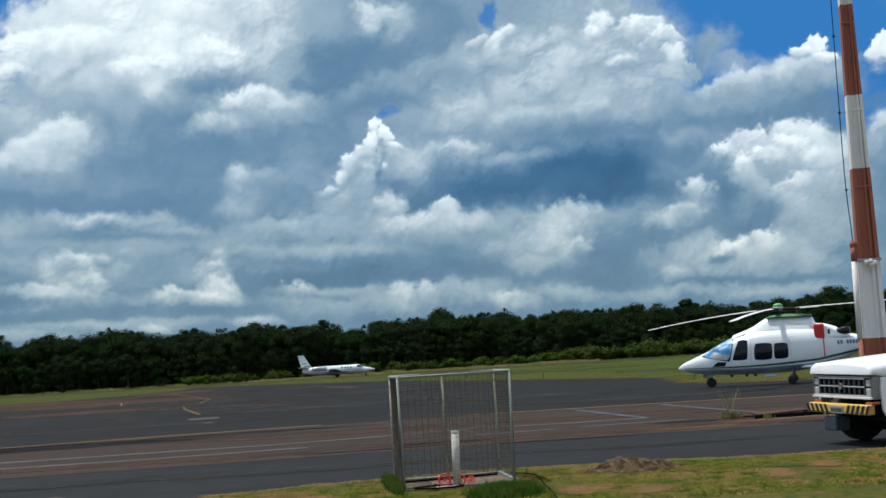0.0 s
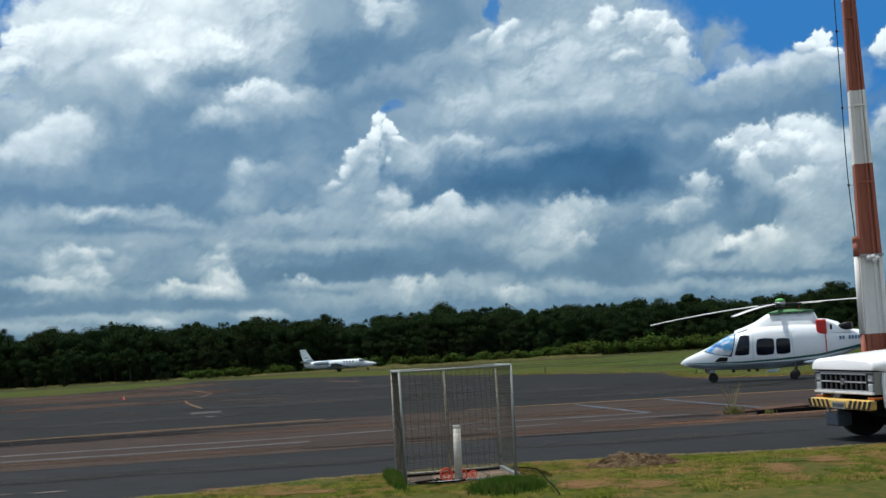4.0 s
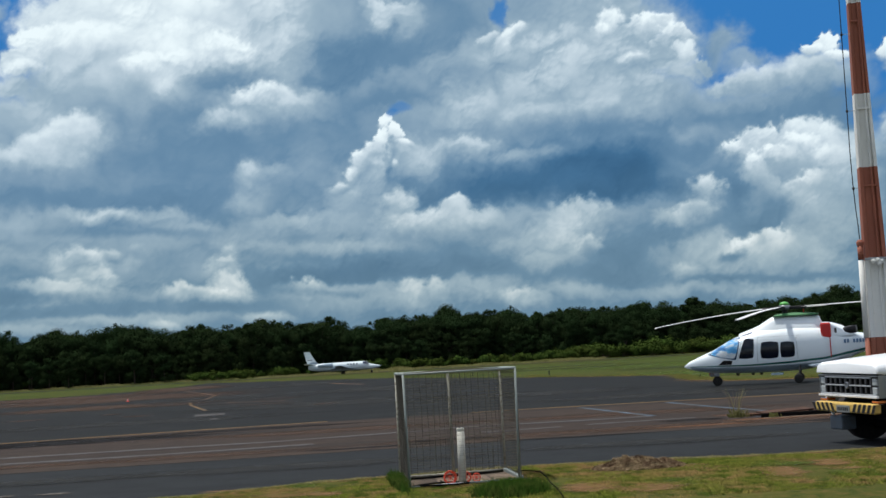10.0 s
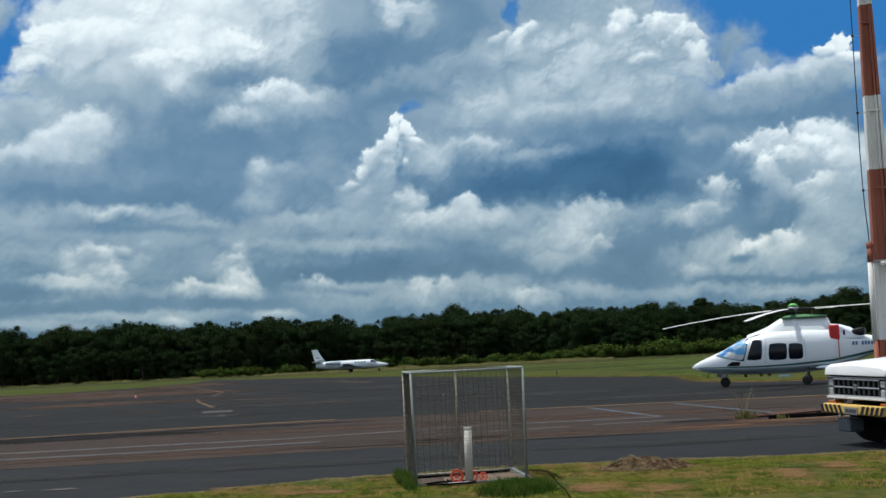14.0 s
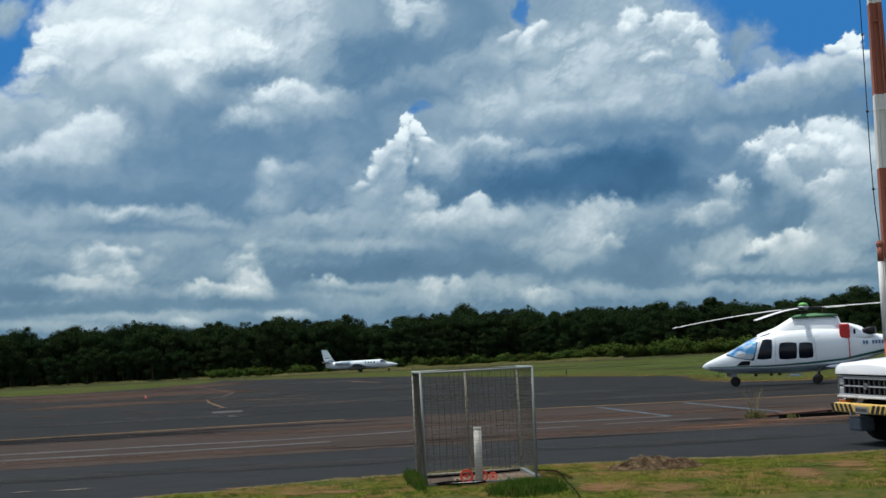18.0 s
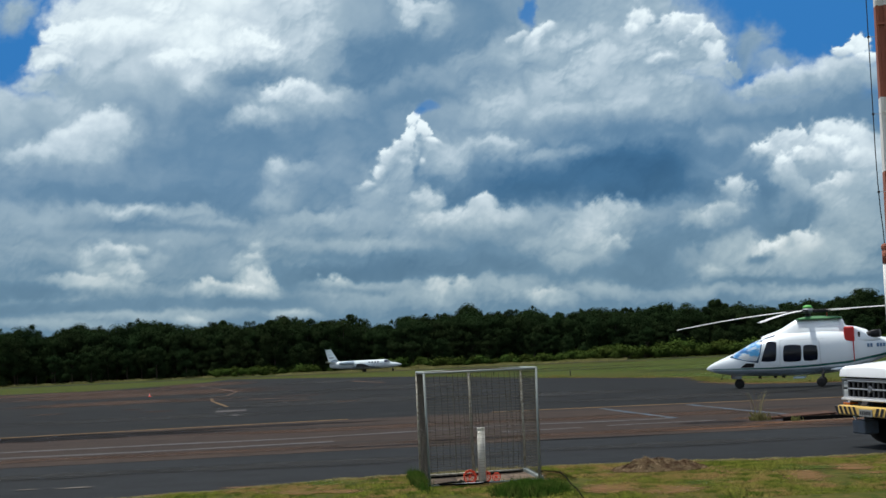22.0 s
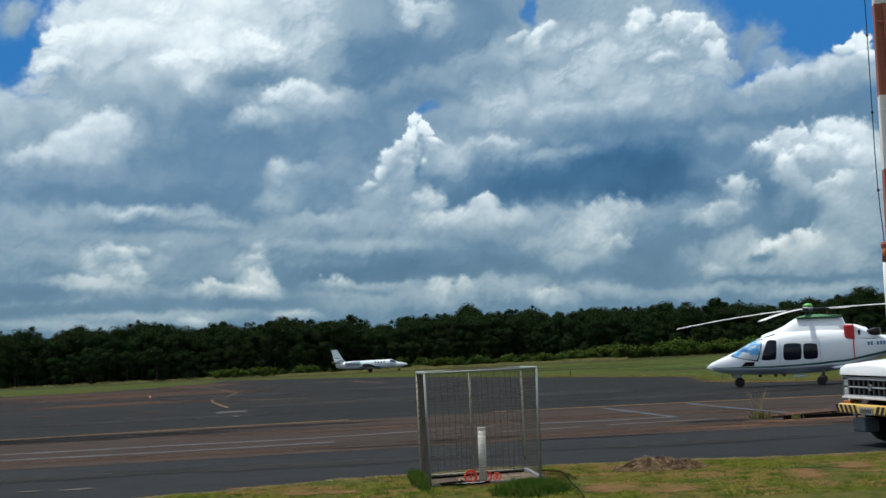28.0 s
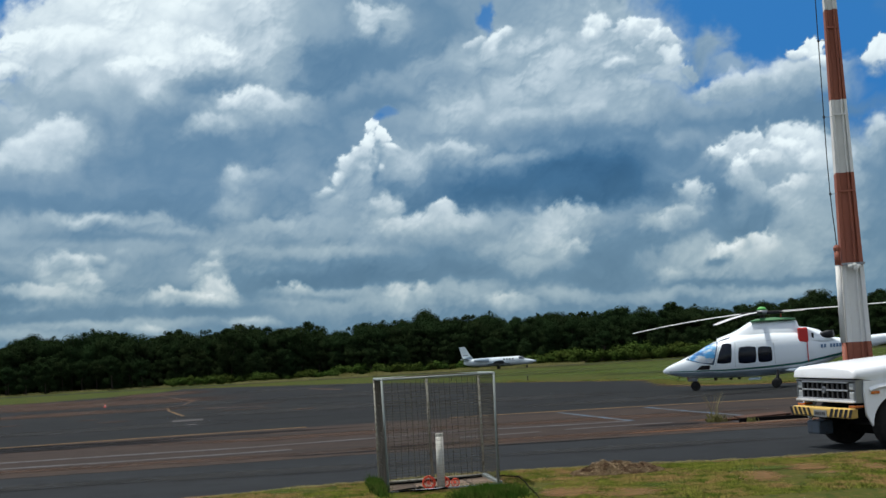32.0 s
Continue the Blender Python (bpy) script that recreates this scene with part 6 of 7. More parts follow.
        part("window", skin_patch(s, 0.006, rounded_quad(((0.29, 1.08), (-0.32, 1.10), (-0.32, 1.75), (0.27, 1.78)), 0.22)), M["cabin_glass"], h, "dark cabin window")
        shield = part("windscreen", skin_patch(s, 0.006, rounded_quad(((3.42, 1.36), (2.14, 1.06), (1.90, 2.08), (2.38, 1.97)), 0.08), 14, 12), M["windscreen"], h, "blue-tinted windscreen")
        part("sunshade", skin_patch(s, 0.016, rounded_quad(((3.36, 1.37), (2.17, 1.09), (1.95, 2.04), (2.40, 1.94)), 0.25), 12, 10), M["sunshade"], shield, "crumpled blue sunshade with white cloud reflection put into its colour")
        part("nose_vent", skin_patch(s, 0.008, rounded_quad(((2.92, 0.90), (2.36, 0.90), (2.30, 1.07), (2.68, 1.09)), 0.05)), M["black"], h, "black lower chin window")
        part("roof_window", skin_patch(s, 0.006, rounded_quad(((1.95, 2.06), (1.45, 2.18), (1.40, 2.26), (1.80, 2.14)), 0.1)), M["windscreen"], h)
        part("intake_cover", box(-1.84, 0.44 if s > 0 else -0.72, 1.82, -1.42, 0.72 if s > 0 else -0.44, 2.46, 0.06), M["red_cloth"], h, "red engine intake cover")
        part("ribbon", box(-1.80, s * 0.755 - 0.008, 1.02, -1.76, s * 0.755 + 0.008, 1.95, 0.003), M["red_cloth"], h, "long red warning ribbon")
        ex = part("exhaust", tube([(-2.40, s * 0.34, 2.06), (-2.62, s * 0.46, 2.12), (-2.86, s * 0.56, 2.13)], 0.165, 14), M["black"], h, "black engine exhaust pipe", True)
        for k in range(7):    # small blue marks on the boom
            if k != 2:
                x = -2.33 - 0.125 * k
                y = s * heli_side(x, 1.6)
                part("marking_bar", box(x - 0.085, y - 0.06, 1.57, x, y + 0.035, 1.72), M["marking_blue"], h, "small blue paint mark")
        seams = ((((2.11, 1.02), (2.097, 1.02), (1.83, 2.04), (1.843, 2.04))), ((1.26, 0.95), (1.247, 0.95), (1.20, 1.98), (1.213, 1.98)), ((-0.42, 0.98), (-0.432, 0.98), (-0.40, 1.94), (-0.388, 1.94)))
        for seam in seams:
            part("door_seam", skin_patch(s, 0.006, rounded_quad(seam, 0.0), 1, 10), M["seam"], h)
        for x0, z0, w, tall in ((-1.98, 1.98, 0.09, 0.24), (-2.32, 1.96, 0.12, 0.10)):
            y = s * heli_side(x0, z0 + 0.08)
            part("vent", box(x0 - w, y - 0.05, z0, x0, y + 0.03, z0 + tall, 0.01), M["black"], h, "small dark vent")
        for k in range(9):
            x0 = 1.2 - 0.2 * k
            part("panel_line", skin_patch(s, 0.004, rounded_quad(((x0, 1.995), (x0 - 0.19, 1.995), (x0 - 0.19, 2.002), (x0, 2.002)), 0.0), 1, 1), M["seam"], h)
        # main gear, sponson and fin at the tail
        leg = part("main_leg", tube([(-0.50, s * 0.80, 0.72), (-0.46, s * 0.92, 0.50), (-0.42, s * 0.99, 0.22)], 0.045, 8), M["black"], h)
        wheel_parts(h, "main_wheel", -0.40, s * 1.10, 0.195, 0.195, 0.16)
        sp = lathe([(0.02, 0.35), (0.11, 0.15), (0.16, -0.4), (0.14, -1.0), (0.04, -1.5)], 16, "x")
        o = part("sponson", sp, M["white_paint"], h, smooth=True)
        o.location, o.scale = (-1.15, s * 0.74, 0.70), (1, 0.8, 0.6)
        part("stabiliser", box(-6.9, 0.1 if s > 0 else -1.35, 1.92, -6.3, 1.35 if s > 0 else -0.1, 1.97, 0.02), M["white_paint"], h)
        part("belly_step", box(0.25, s * 0.55 - 0.12, 0.36, 0.75, s * 0.55 + 0.12, 0.44, 0.02), M["belly_paint_pod_shade"], h)
    part("tail_fin", loft([[(x, y, z) for x, y in ((a, 0.07), (a - w * 0.4, 0.06), (a - w, 0.01), (a - w, -0.01), (a - w * 0.4, -0.06), (a, -0.07))]
                           for z, a, w in ((1.0, -8.1, 0.6), (1.8, -7.4, 1.0), (2.4, -7.8, 0.9), (3.1, -8.3, 0.7))]), M["white_paint"], h)
    hubt = part("tail_rotor_hub", lathe([(0.02, -0.08), (0.12, -0.06), (0.12, 0.06), (0.02, 0.08)], 14, "y"), M["grey_metal"], h)
    hubt.location = (-8.1, 0.26, 1.95)
    for k in range(2):
        part("tail_blade", box(-0.08, -0.015, -0.95, 0.08, 0.015, 0.95, 0.01), M["blade_grey"], hubt).rotation_euler = (0, radians(35 + 90 * k), 0)
    part("nose_leg", tube([(3.15, 0, 0.62), (3.1, 0, 0.36), (3.05, 0, 0.24)], 0.055, 8), M["grey_metal"], h)
    part("gear_door", box(2.95, -0.22, 0.42, 3.35, 0.22, 0.66, 0.02), M["grey_metal"], h)
    part("gear_flag", box(3.16, -0.10, 0.46, 3.38, 0.22, 0.60, 0.02), M["gear_red"], h, "red cloth flag on the nose gear")
    wheel_parts(h, "nose_wheel", 3.05, 0.0, 0.21, 0.21, 0.16)
    part("antenna", tube([(3.72, 0, 0.64), (3.82, 0, 0.42)], 0.018, 6), M["black"], h)
    for x in (2.2, 1.55, 1.2):
        part("belly_antenna", box(x - 0.10, -0.02, 0.40, x + 0.04, 0.02, 0.56, 0.008), M["black"], h)
    part("roof_antenna", tube([(-0.78, 0.1, 2.9), (-0.78, 0.1, 3.12)], 0.02, 6), M["red_cloth"], h)
    # rotor
    part("rotor_mast", tube([(0, 0, 2.85), (0, 0, 3.28)], 0.11, 12), M["black"], h)
    rot = part("rotor_hub", lathe([(0.02, 3.10), (0.22, 3.12), (0.27, 3.20), (0.25, 3.28), (0.16, 3.34), (0.02, 3.36)], 18), M["grey_metal"], h, smooth=True)
    part("hub_cap", lathe([(0.21, 3.33), (0.19, 3.40), (0.12, 3.45), (0.02, 3.47)], 18), M["bright_green"], rot, "bright green rotor cap", True)
    for ang, droop in ((-16, 0.55), (74, 0.51), (164, -0.06), (254, -0.12)):
        n = 16
        blade = []
        for k in range(n + 1):
            f = k / n
            r = 0.30 + 5.75 * f
            c = 0.08 if f < 0.12 else 0.14
            z = 3.22 - droop * f ** 1.5
            c = c if f < 0.97 else c * 0.55
            blade.append([(r, c, z), (r, c * 0.3, z + 0.028), (r, -c * 0.6, z + 0.018), (r, -c, z), (r, 0, z - 0.018)])
        o = part("rotor_blade", loft(blade), M["blade_grey"], rot, "drooping grey rotor blade")
        o.rotation_euler = (0, 0, radians(ang))
        part("blade_grip", box(0.22, -0.10, 3.12, 0.95, 0.10, 3.26, 0.03), M["black"], o)
    return h


HELI_AT = (14.88, 57.2)
helicopter = make_helicopter(pose(*HELI_AT, 0.01, 0, 0, 163.5))


# ---- business jet: x forward, origin under its wing ----
def make_jet(m):
    j = root("business_jet", m, "small white business jet with a swept fin, taxiing", "jet")
    # x, top, bottom, half width
    J = ((-6.4, 1.72, 1.14, 0.10), (-5.8, 1.95, 0.92, 0.36), (-4.5, 2.10, 0.72, 0.62), (-2.5, 2.18, 0.62, 0.78), (3.7, 2.20, 0.60, 0.80), (4.2, 2.17, 0.60, 0.79), (4.55, 1.98, 0.61, 0.74),
         (5.0, 1.70, 0.64, 0.64), (5.5, 1.60, 0.69, 0.53), (6.1, 1.48, 0.78, 0.40), (6.7, 1.32, 0.93, 0.22), (7.0, 1.18, 1.06, 0.05))
    rings = []
    for k in range(81):
        x = -6.4 + 13.4 * k / 80
        top, low, r = (curve([(q[0], q[c]) for q in J], x) for c in (1, 2, 3))
        rings.append([(x, r * math.cos(2 * math.pi * i / 24), (top + low) / 2 + (top - low) / 2 * math.sin(2 * math.pi * i / 24)) for i in range(24)])
    part("fuselage", loft(rings), M["jet_paint"], j, smooth=True)

    def aerofoil(x0, chord, y, z, t):
        return [(x0, y, z), (x0 - chord * 0.2, y, z + t), (x0 - chord * 0.6, y, z + t * 0.8), (x0 - chord, y, z), (x0 - chord * 0.6, y, z - t * 0.4), (x0 - chord * 0.2, y, z - t * 0.6)]
    for s in (1, -1):
        # wing coloured darker than the body to stand for its shaded underside
        part("wing", loft([aerofoil(1.4, 2.9, s * 0.5, 1.02, 0.18), aerofoil(0.9, 2.1, s * 3.2, 1.20, 0.13), aerofoil(0.35, 1.1, s * 7.6, 1.55, 0.06)]), M["jet_shade"], j, "wing with its underside's shade put into a grey-blue colour")
        # engine pod's grey-blue shading is put into its base colour
        eng = part("engine", lathe([(0.30, 1.35), (0.40, 1.25), (0.43, 0.6), (0.42, -0.4), (0.32, -1.25), (0.22, -1.45), (0.05, -1.4)], 20, "x"), M["belly_paint_pod_shade"], j, smooth=True)
        eng.location, eng.scale = (-3.1, s * 1.10, 1.80), (1, 0.85, 0.85)
        part("intake", lathe([(0.02, 1.22), (0.28, 1.24), (0.30, 1.30)], 18, "x"), M["black"], eng)
        part("pylon", box(-4.0, 0.6 if s > 0 else -1.0, 1.74, -2.4, 1.0 if s > 0 else -0.6, 1.88, 0.03), M["jet_paint"], j)
        part("tailplane", loft([aerofoil(-5.3, 1.7, s * 0.1, 1.95, 0.08), aerofoil(-6.0, 0.9, s * 2.7, 2.2, 0.05)]), M["jet_paint"], j)
        for k in range(4):
            w = part("cabin_window", lathe([(0.02, 0.0), (0.15, 0.0), (0.15, 0.03), (0.02, 0.035)], 14, "y"), M["glass_dark"], j)
            w.location = (2.65 - 0.54 * k, s * 0.735 - (0.0 if s > 0 else 0.03), 1.76)
        part("cockpit_window", loft([[(3.75, s * 0.56, 2.10), (3.75, s * 0.80, 1.68), (3.75, s * 0.56, 1.68)], [(4.2, s * 0.52, 2.12), (4.3, s * 0.80, 1.66), (4.2, s * 0.5, 1.66)], [(4.62, s * 0.20, 1.97), (4.9, s * 0.66, 1.62), (4.7, s * 0.3, 1.62)]]), M["glass_dark"], j)
        part("main_leg", tube([(0.0, s * 1.9, 1.0), (0.0, s * 1.9, 0.3)], 0.07, 8), M["grey_metal"], j)
        wheel_parts(j, "main_wheel", 0.0, s * 1.9, 0.28, 0.28, 0.2)
        part("side_stripe", box(-2.4, s * 0.785 - 0.012, 1.38, 4.2, s * 0.785 + 0.012, 1.44), M["grey_metal"], j)
    fin = [[(a, 0.11, z), (a - c * 0.5, 0.08, z), (a - c, 0.01, z), (a - c, -0.01, z), (a - c * 0.5, -0.08, z), (a, -0.11, z)] for z, a, c in ((1.75, -3.6, 2.6), (2.2, -4.6, 1.9), (2.6, -5.0, 1.7), (4.4, -6.05, 1.1))]
    part("tail_fin", loft(fin), M["jet_paint"], j)
    part("fin_marking", box(-6.5, -0.10, 2.75, -5.6, 0.10, 2.95, 0.01), M["grey_metal"], j, "grey paint mark on the fin")
    for s in (1, -1):
        part("fin_swoosh", loft([[(x, s * 0.115, z - w), (x, s * 0.125, z), (x, s * 0.115, z + w)] for x, z, w in ((-4.5, 2.12, 0.03), (-5.0, 2.28, 0.12), (-5.5, 2.34, 0.16), (-6.0, 2.24, 0.12), (-6.35, 2.05, 0.05))]), M["jet_shade"], j, "dark blue-grey swoosh under the fin")
        part("wing_root", loft([[(x, s * 0.70, z - 0.10), (x, s * 0.86, z), (x, s * 0.70, z + 0.10)] for x, z in ((2.0, 0.98), (0.8, 1.10), (-1.0, 1.10), (-2.0, 1.0))]), M["jet_shade"], j)
    part("nose_leg", tube([(5.2, 0, 0.9), (5.3, 0, 0.22)], 0.06, 8), M["grey_metal"], j)
    wheel_parts(j, "nose_wheel", 5.3, 0, 0.22, 0.22, 0.15)
    return j


JET_Y = 247.0
jet = make_jet(pose(-18.3, JET_Y, 0.01))

# ---- truck: x forward, y to its left, origin on the ground under the front axle ----
def make_truck(m):
    t = root("truck", m, "white old flatbed truck with a yellow and black striped bumper", "truck")
    W = 0.93
    # bonnet with a rounded nose
    rings = []
    for x, zt, w in ((0.815, 1.365, 0.90), (0.805, 1.39, 0.915), (0.75, 1.42, 0.93), (0.3, 1.455, 0.93), (-0.4, 1.50, 0.93), (-1.4, 1.55, 0.93)):
        low = 1.225 if x > 0.5 else 1.16
        rings.append([(x, -w, low), (x, -w, max(low + 0.01, zt - 0.13)), (x, -w + 0.035, zt - 0.05), (x, -w + 0.12, zt - 0.01), (x, -0.35, zt + 0.015), (x, 0.0, zt + 0.03), (x, 0.35, zt + 0.015),
                      (x, w - 0.12, zt - 0.01), (x, w - 0.035, zt - 0.05), (x, w, max(low + 0.01, zt - 0.13)), (x, w, low)])
    part("bonnet", loft(rings), M["truck_paint"], t, smooth=True)
    # front panel: frame round grille and lamps
    part("radiator_panel", box(0.40, -0.86, 0.80, 0.740, 0.86, 1.30, 0.02), M["underbody"], t)
    part("grille_surround", box(0.60, -0.88, 1.170, 0.800, 0.88, 1.196, 0.008), M["chrome"], t, "chrome grille frame")
    part("grille_surround", box(0.60, -0.88, 0.812, 0.815, 0.88, 0.852, 0.01), M["blade_grey"], t, "silver bar under the grille")
    for s in (1, -1):
        part("grille_surround", box(0.48, s * 0.885 - 0.016, 0.81, 0.770, s * 0.885 + 0.016, 1.20, 0.01), M["chrome"], t, "chrome grille frame")
    grille = part("grille", box(0.740, -0.69, 0.855, 0.755, 0.69, 1.17), M["underbody"], t)
    for z in (0.868, 1.018, 1.155):
        part("grille_bar", box(0.755, -(0.69 if 0.9 < z < 1.2 else 0.84), z - 0.012, 0.795, 0.69 if 0.9 < z < 1.2 else 0.84, z + 0.012, 0.006), M["bright_chrome"], grille)
    for k in range(10):
        y = -0.68 + 0.151 * k
        part("grille_bar", box(0.755, y - 0.020, 0.868, 0.785, y + 0.020, 1.155, 0.008), M["grille_grey"], grille)
    part("badge", lathe([(0.02, 0.705), (0.06, 0.705), (0.062, 0.725), (0.045, 0.735), (0.02, 0.728)], 18, "x"), M["chrome"], grille, "round chrome badge").location = (0.075, 0, 1.02)
    for s in (1, -1):
        for z in (0.938, 1.086):
            lamp = part("headlamp", box(0.740, s * 0.778 - 0.068, z - 0.060, 0.780, s * 0.778 + 0.068, z + 0.060, 0.018), M["lamp_glass"], t, "rectangular headlamp")
            part("bezel", box(0.735, s * 0.778 - 0.082, z - 0.070, 0.762, s * 0.778 + 0.082, z + 0.070, 0.01), M["chrome"], lamp)
        part("turn_lamp", box(0.60, s * 0.78 - 0.10, 0.732, 0.785, s * 0.78 + 0.10, 0.772, 0.01), M["amber"], t, "amber turn lamp under the headlamps")
        # wing with a wheel arch
        bm = bmesh.new()
        n = 16
        arch = [(0.0 + 0.50 * math.cos(math.pi * k / n), 0.42 + 0.50 * math.sin(math.pi * k / n)) for k in range(n + 1)]
        outline = [(0.62, 0.62)] + [(max(-0.9, x), z) for x, z in arch] + [(-1.42, 0.42), (-1.42, 1.20), (0.62, 1.18), (0.64, 1.0)]
        a = [bm.verts.new((x, s * 0.905, z)) for x, z in outline]
        b = [bm.verts.new((x, s * 0.955, z)) for x, z in outline]
        bm.faces.new(a)
        bm.faces.new(b)
        for k in range(len(a)):
            bm.faces.new((a[k], a[(k + 1) % len(a)], b[(k + 1) % len(a)], b[k]))
        bmesh.ops.recalc_face_normals(bm, faces=bm.faces)
        part("front_wing", bm, M["truck_paint"], t)
        part("wing_moulding", loft([[(x, s * 0.965, z - 0.05), (x, s * 1.0, z), (x, s * 0.96, z + 0.05)] for x, z in ((0.55, 1.02), (0.35, 1.07), (-0.1, 1.10), (-0.6, 1.10), (-1.4, 1.10))]), M["truck_paint"], t)
        part("side_lamp", box(0.36, s * 0.97 - 0.015, 0.955, 0.52, s * 0.97 + 0.018, 1.005, 0.008), M["amber"], t, "amber side marker lamp")
        wheel_parts(t, "front_wheel", -0.10, s * 0.79, 0.455, 0.475, 0.28, 0.5)
        for y in (0.66, 0.92):
            wheel_parts(t, "rear_wheel", -4.0, s * y, 0.42, 0.42, 0.22, 0.5)
        part("mirror", box(-1.55, s * 1.06 - 0.07, 1.52, -1.50, s * 1.06 + 0.07, 1.70, 0.01), M["grey_metal"], t)
        door = part("door", box(-2.45, s * 0.955 - 0.02, 0.70, -1.45, s * 0.955 + 0.02, 1.52, 0.02), M["truck_paint"], t)
        part("door_window", box(-2.35, s * 0.90 - 0.006, 1.56, -1.52, s * 0.90 + 0.006, 1.96, 0.004), M["glass_dark"], door)
        part("door_handle", box(-2.4, s * 0.985 - 0.012, 1.30, -2.26, s * 0.985 + 0.012, 1.34, 0.005), M["chrome"], door)
    # bumper: yellow with slanting black stripes
    bump = part("bumper", box(0.74, -0.89, 0.555, 0.90, 0.89, 0.725, 0.03), M["yellow_paint"], t, "yellow bumper with black warning stripes")
    for s in (1, -1):
        for k in range(5):
            y = s * (0.26 + 0.14 * k)
            d = -s * 0.07
            bm = bmesh.new()
            v = [bm.verts.new(p) for p in ((0.905, y, 0.57), (0.905, y + s * 0.08, 0.57), (0.905, y + s * 0.08 - d, 0.71), (0.905, y - d, 0.71),
                                           (0.74, y - d, 0.723), (0.74, y + s * 0.08 - d, 0.723))]
            bm.faces.new(v[:4])
            bm.faces.new((v[3], v[2], v[5], v[4]))
            part("stripe", bm, M["black"], bump)
    pl = part("number_plate", box(0.902, -0.20, 0.56, 0.91, 0.20, 0.68, 0.003), M["plate"], t, "grey number plate")
    for k in range(6):
        part("plate_mark", box(0.911, -0.16 + 0.055 * k, 0.59, 0.913, -0.125 + 0.055 * k, 0.65), M["black"], pl)
    part("winch_box", box(0.48, -0.64, 0.23, 0.78, -0.26, 0.47, 0.03), M["box_steel"], t, "blue-grey steel box under the bumper")
    # added near-black block: stands for the shadow under the truck
    part("sump", box(-1.8, -0.60, 0.20, -0.05, 0.60, 0.84, 0.04), M["underbody"], t)
    part("front_axle", tube([(-0.10, -0.8, 0.40), (-0.10, 0.8, 0.40)], 0.07, 8), M["black"], t)
    for s in (1, -1):
        part("chassis_rail", box(-5.0, s * 0.40 - 0.05, 0.52, 0.74, s * 0.40 + 0.05, 0.72, 0.01), M["black"], t)
    # cab and load bed
    part("cab", box(-2.50, -0.93, 0.62, -1.4, 0.93, 1.56, 0.05), M["truck_paint"], t)
    rings = [[(x0, -w, z), (x0, w, z), (x1, w, z), (x1, -w, z)] for z, x0, x1, w in ((1.54, -1.42, -2.50, 0.92), (1.6, -1.45, -2.50, 0.91), (1.98, -1.78, -2.45, 0.84), (2.05, -1.88, -2.4, 0.78))]
    part("cab_roof", loft(rings), M["truck_paint"], t)
    part("windscreen", loft([[(-1.455, -0.82, 1.60), (-1.455, 0.82, 1.60), (-1.475, 0.82, 1.60), (-1.475, -0.82, 1.60)], [(-1.755, -0.76, 1.95), (-1.755, 0.76, 1.95), (-1.775, 0.76, 1.95), (-1.775, -0.76, 1.95)]]), M["glass_dark"], t)
    part("load_bed", box(-5.3, -1.0, 0.80, -2.65, 1.0, 0.92, 0.02), M["rust"], t)
    for y in (-1.0, 0.96):
        part("side_board", box(-5.3, y, 0.92, -2.65, y + 0.04, 1.30, 0.01), M["truck_paint"], t)
    return t


truck = make_truck(pose(7.76, 23.40, 0.012, -1.2, 0, 180 + 16.2))


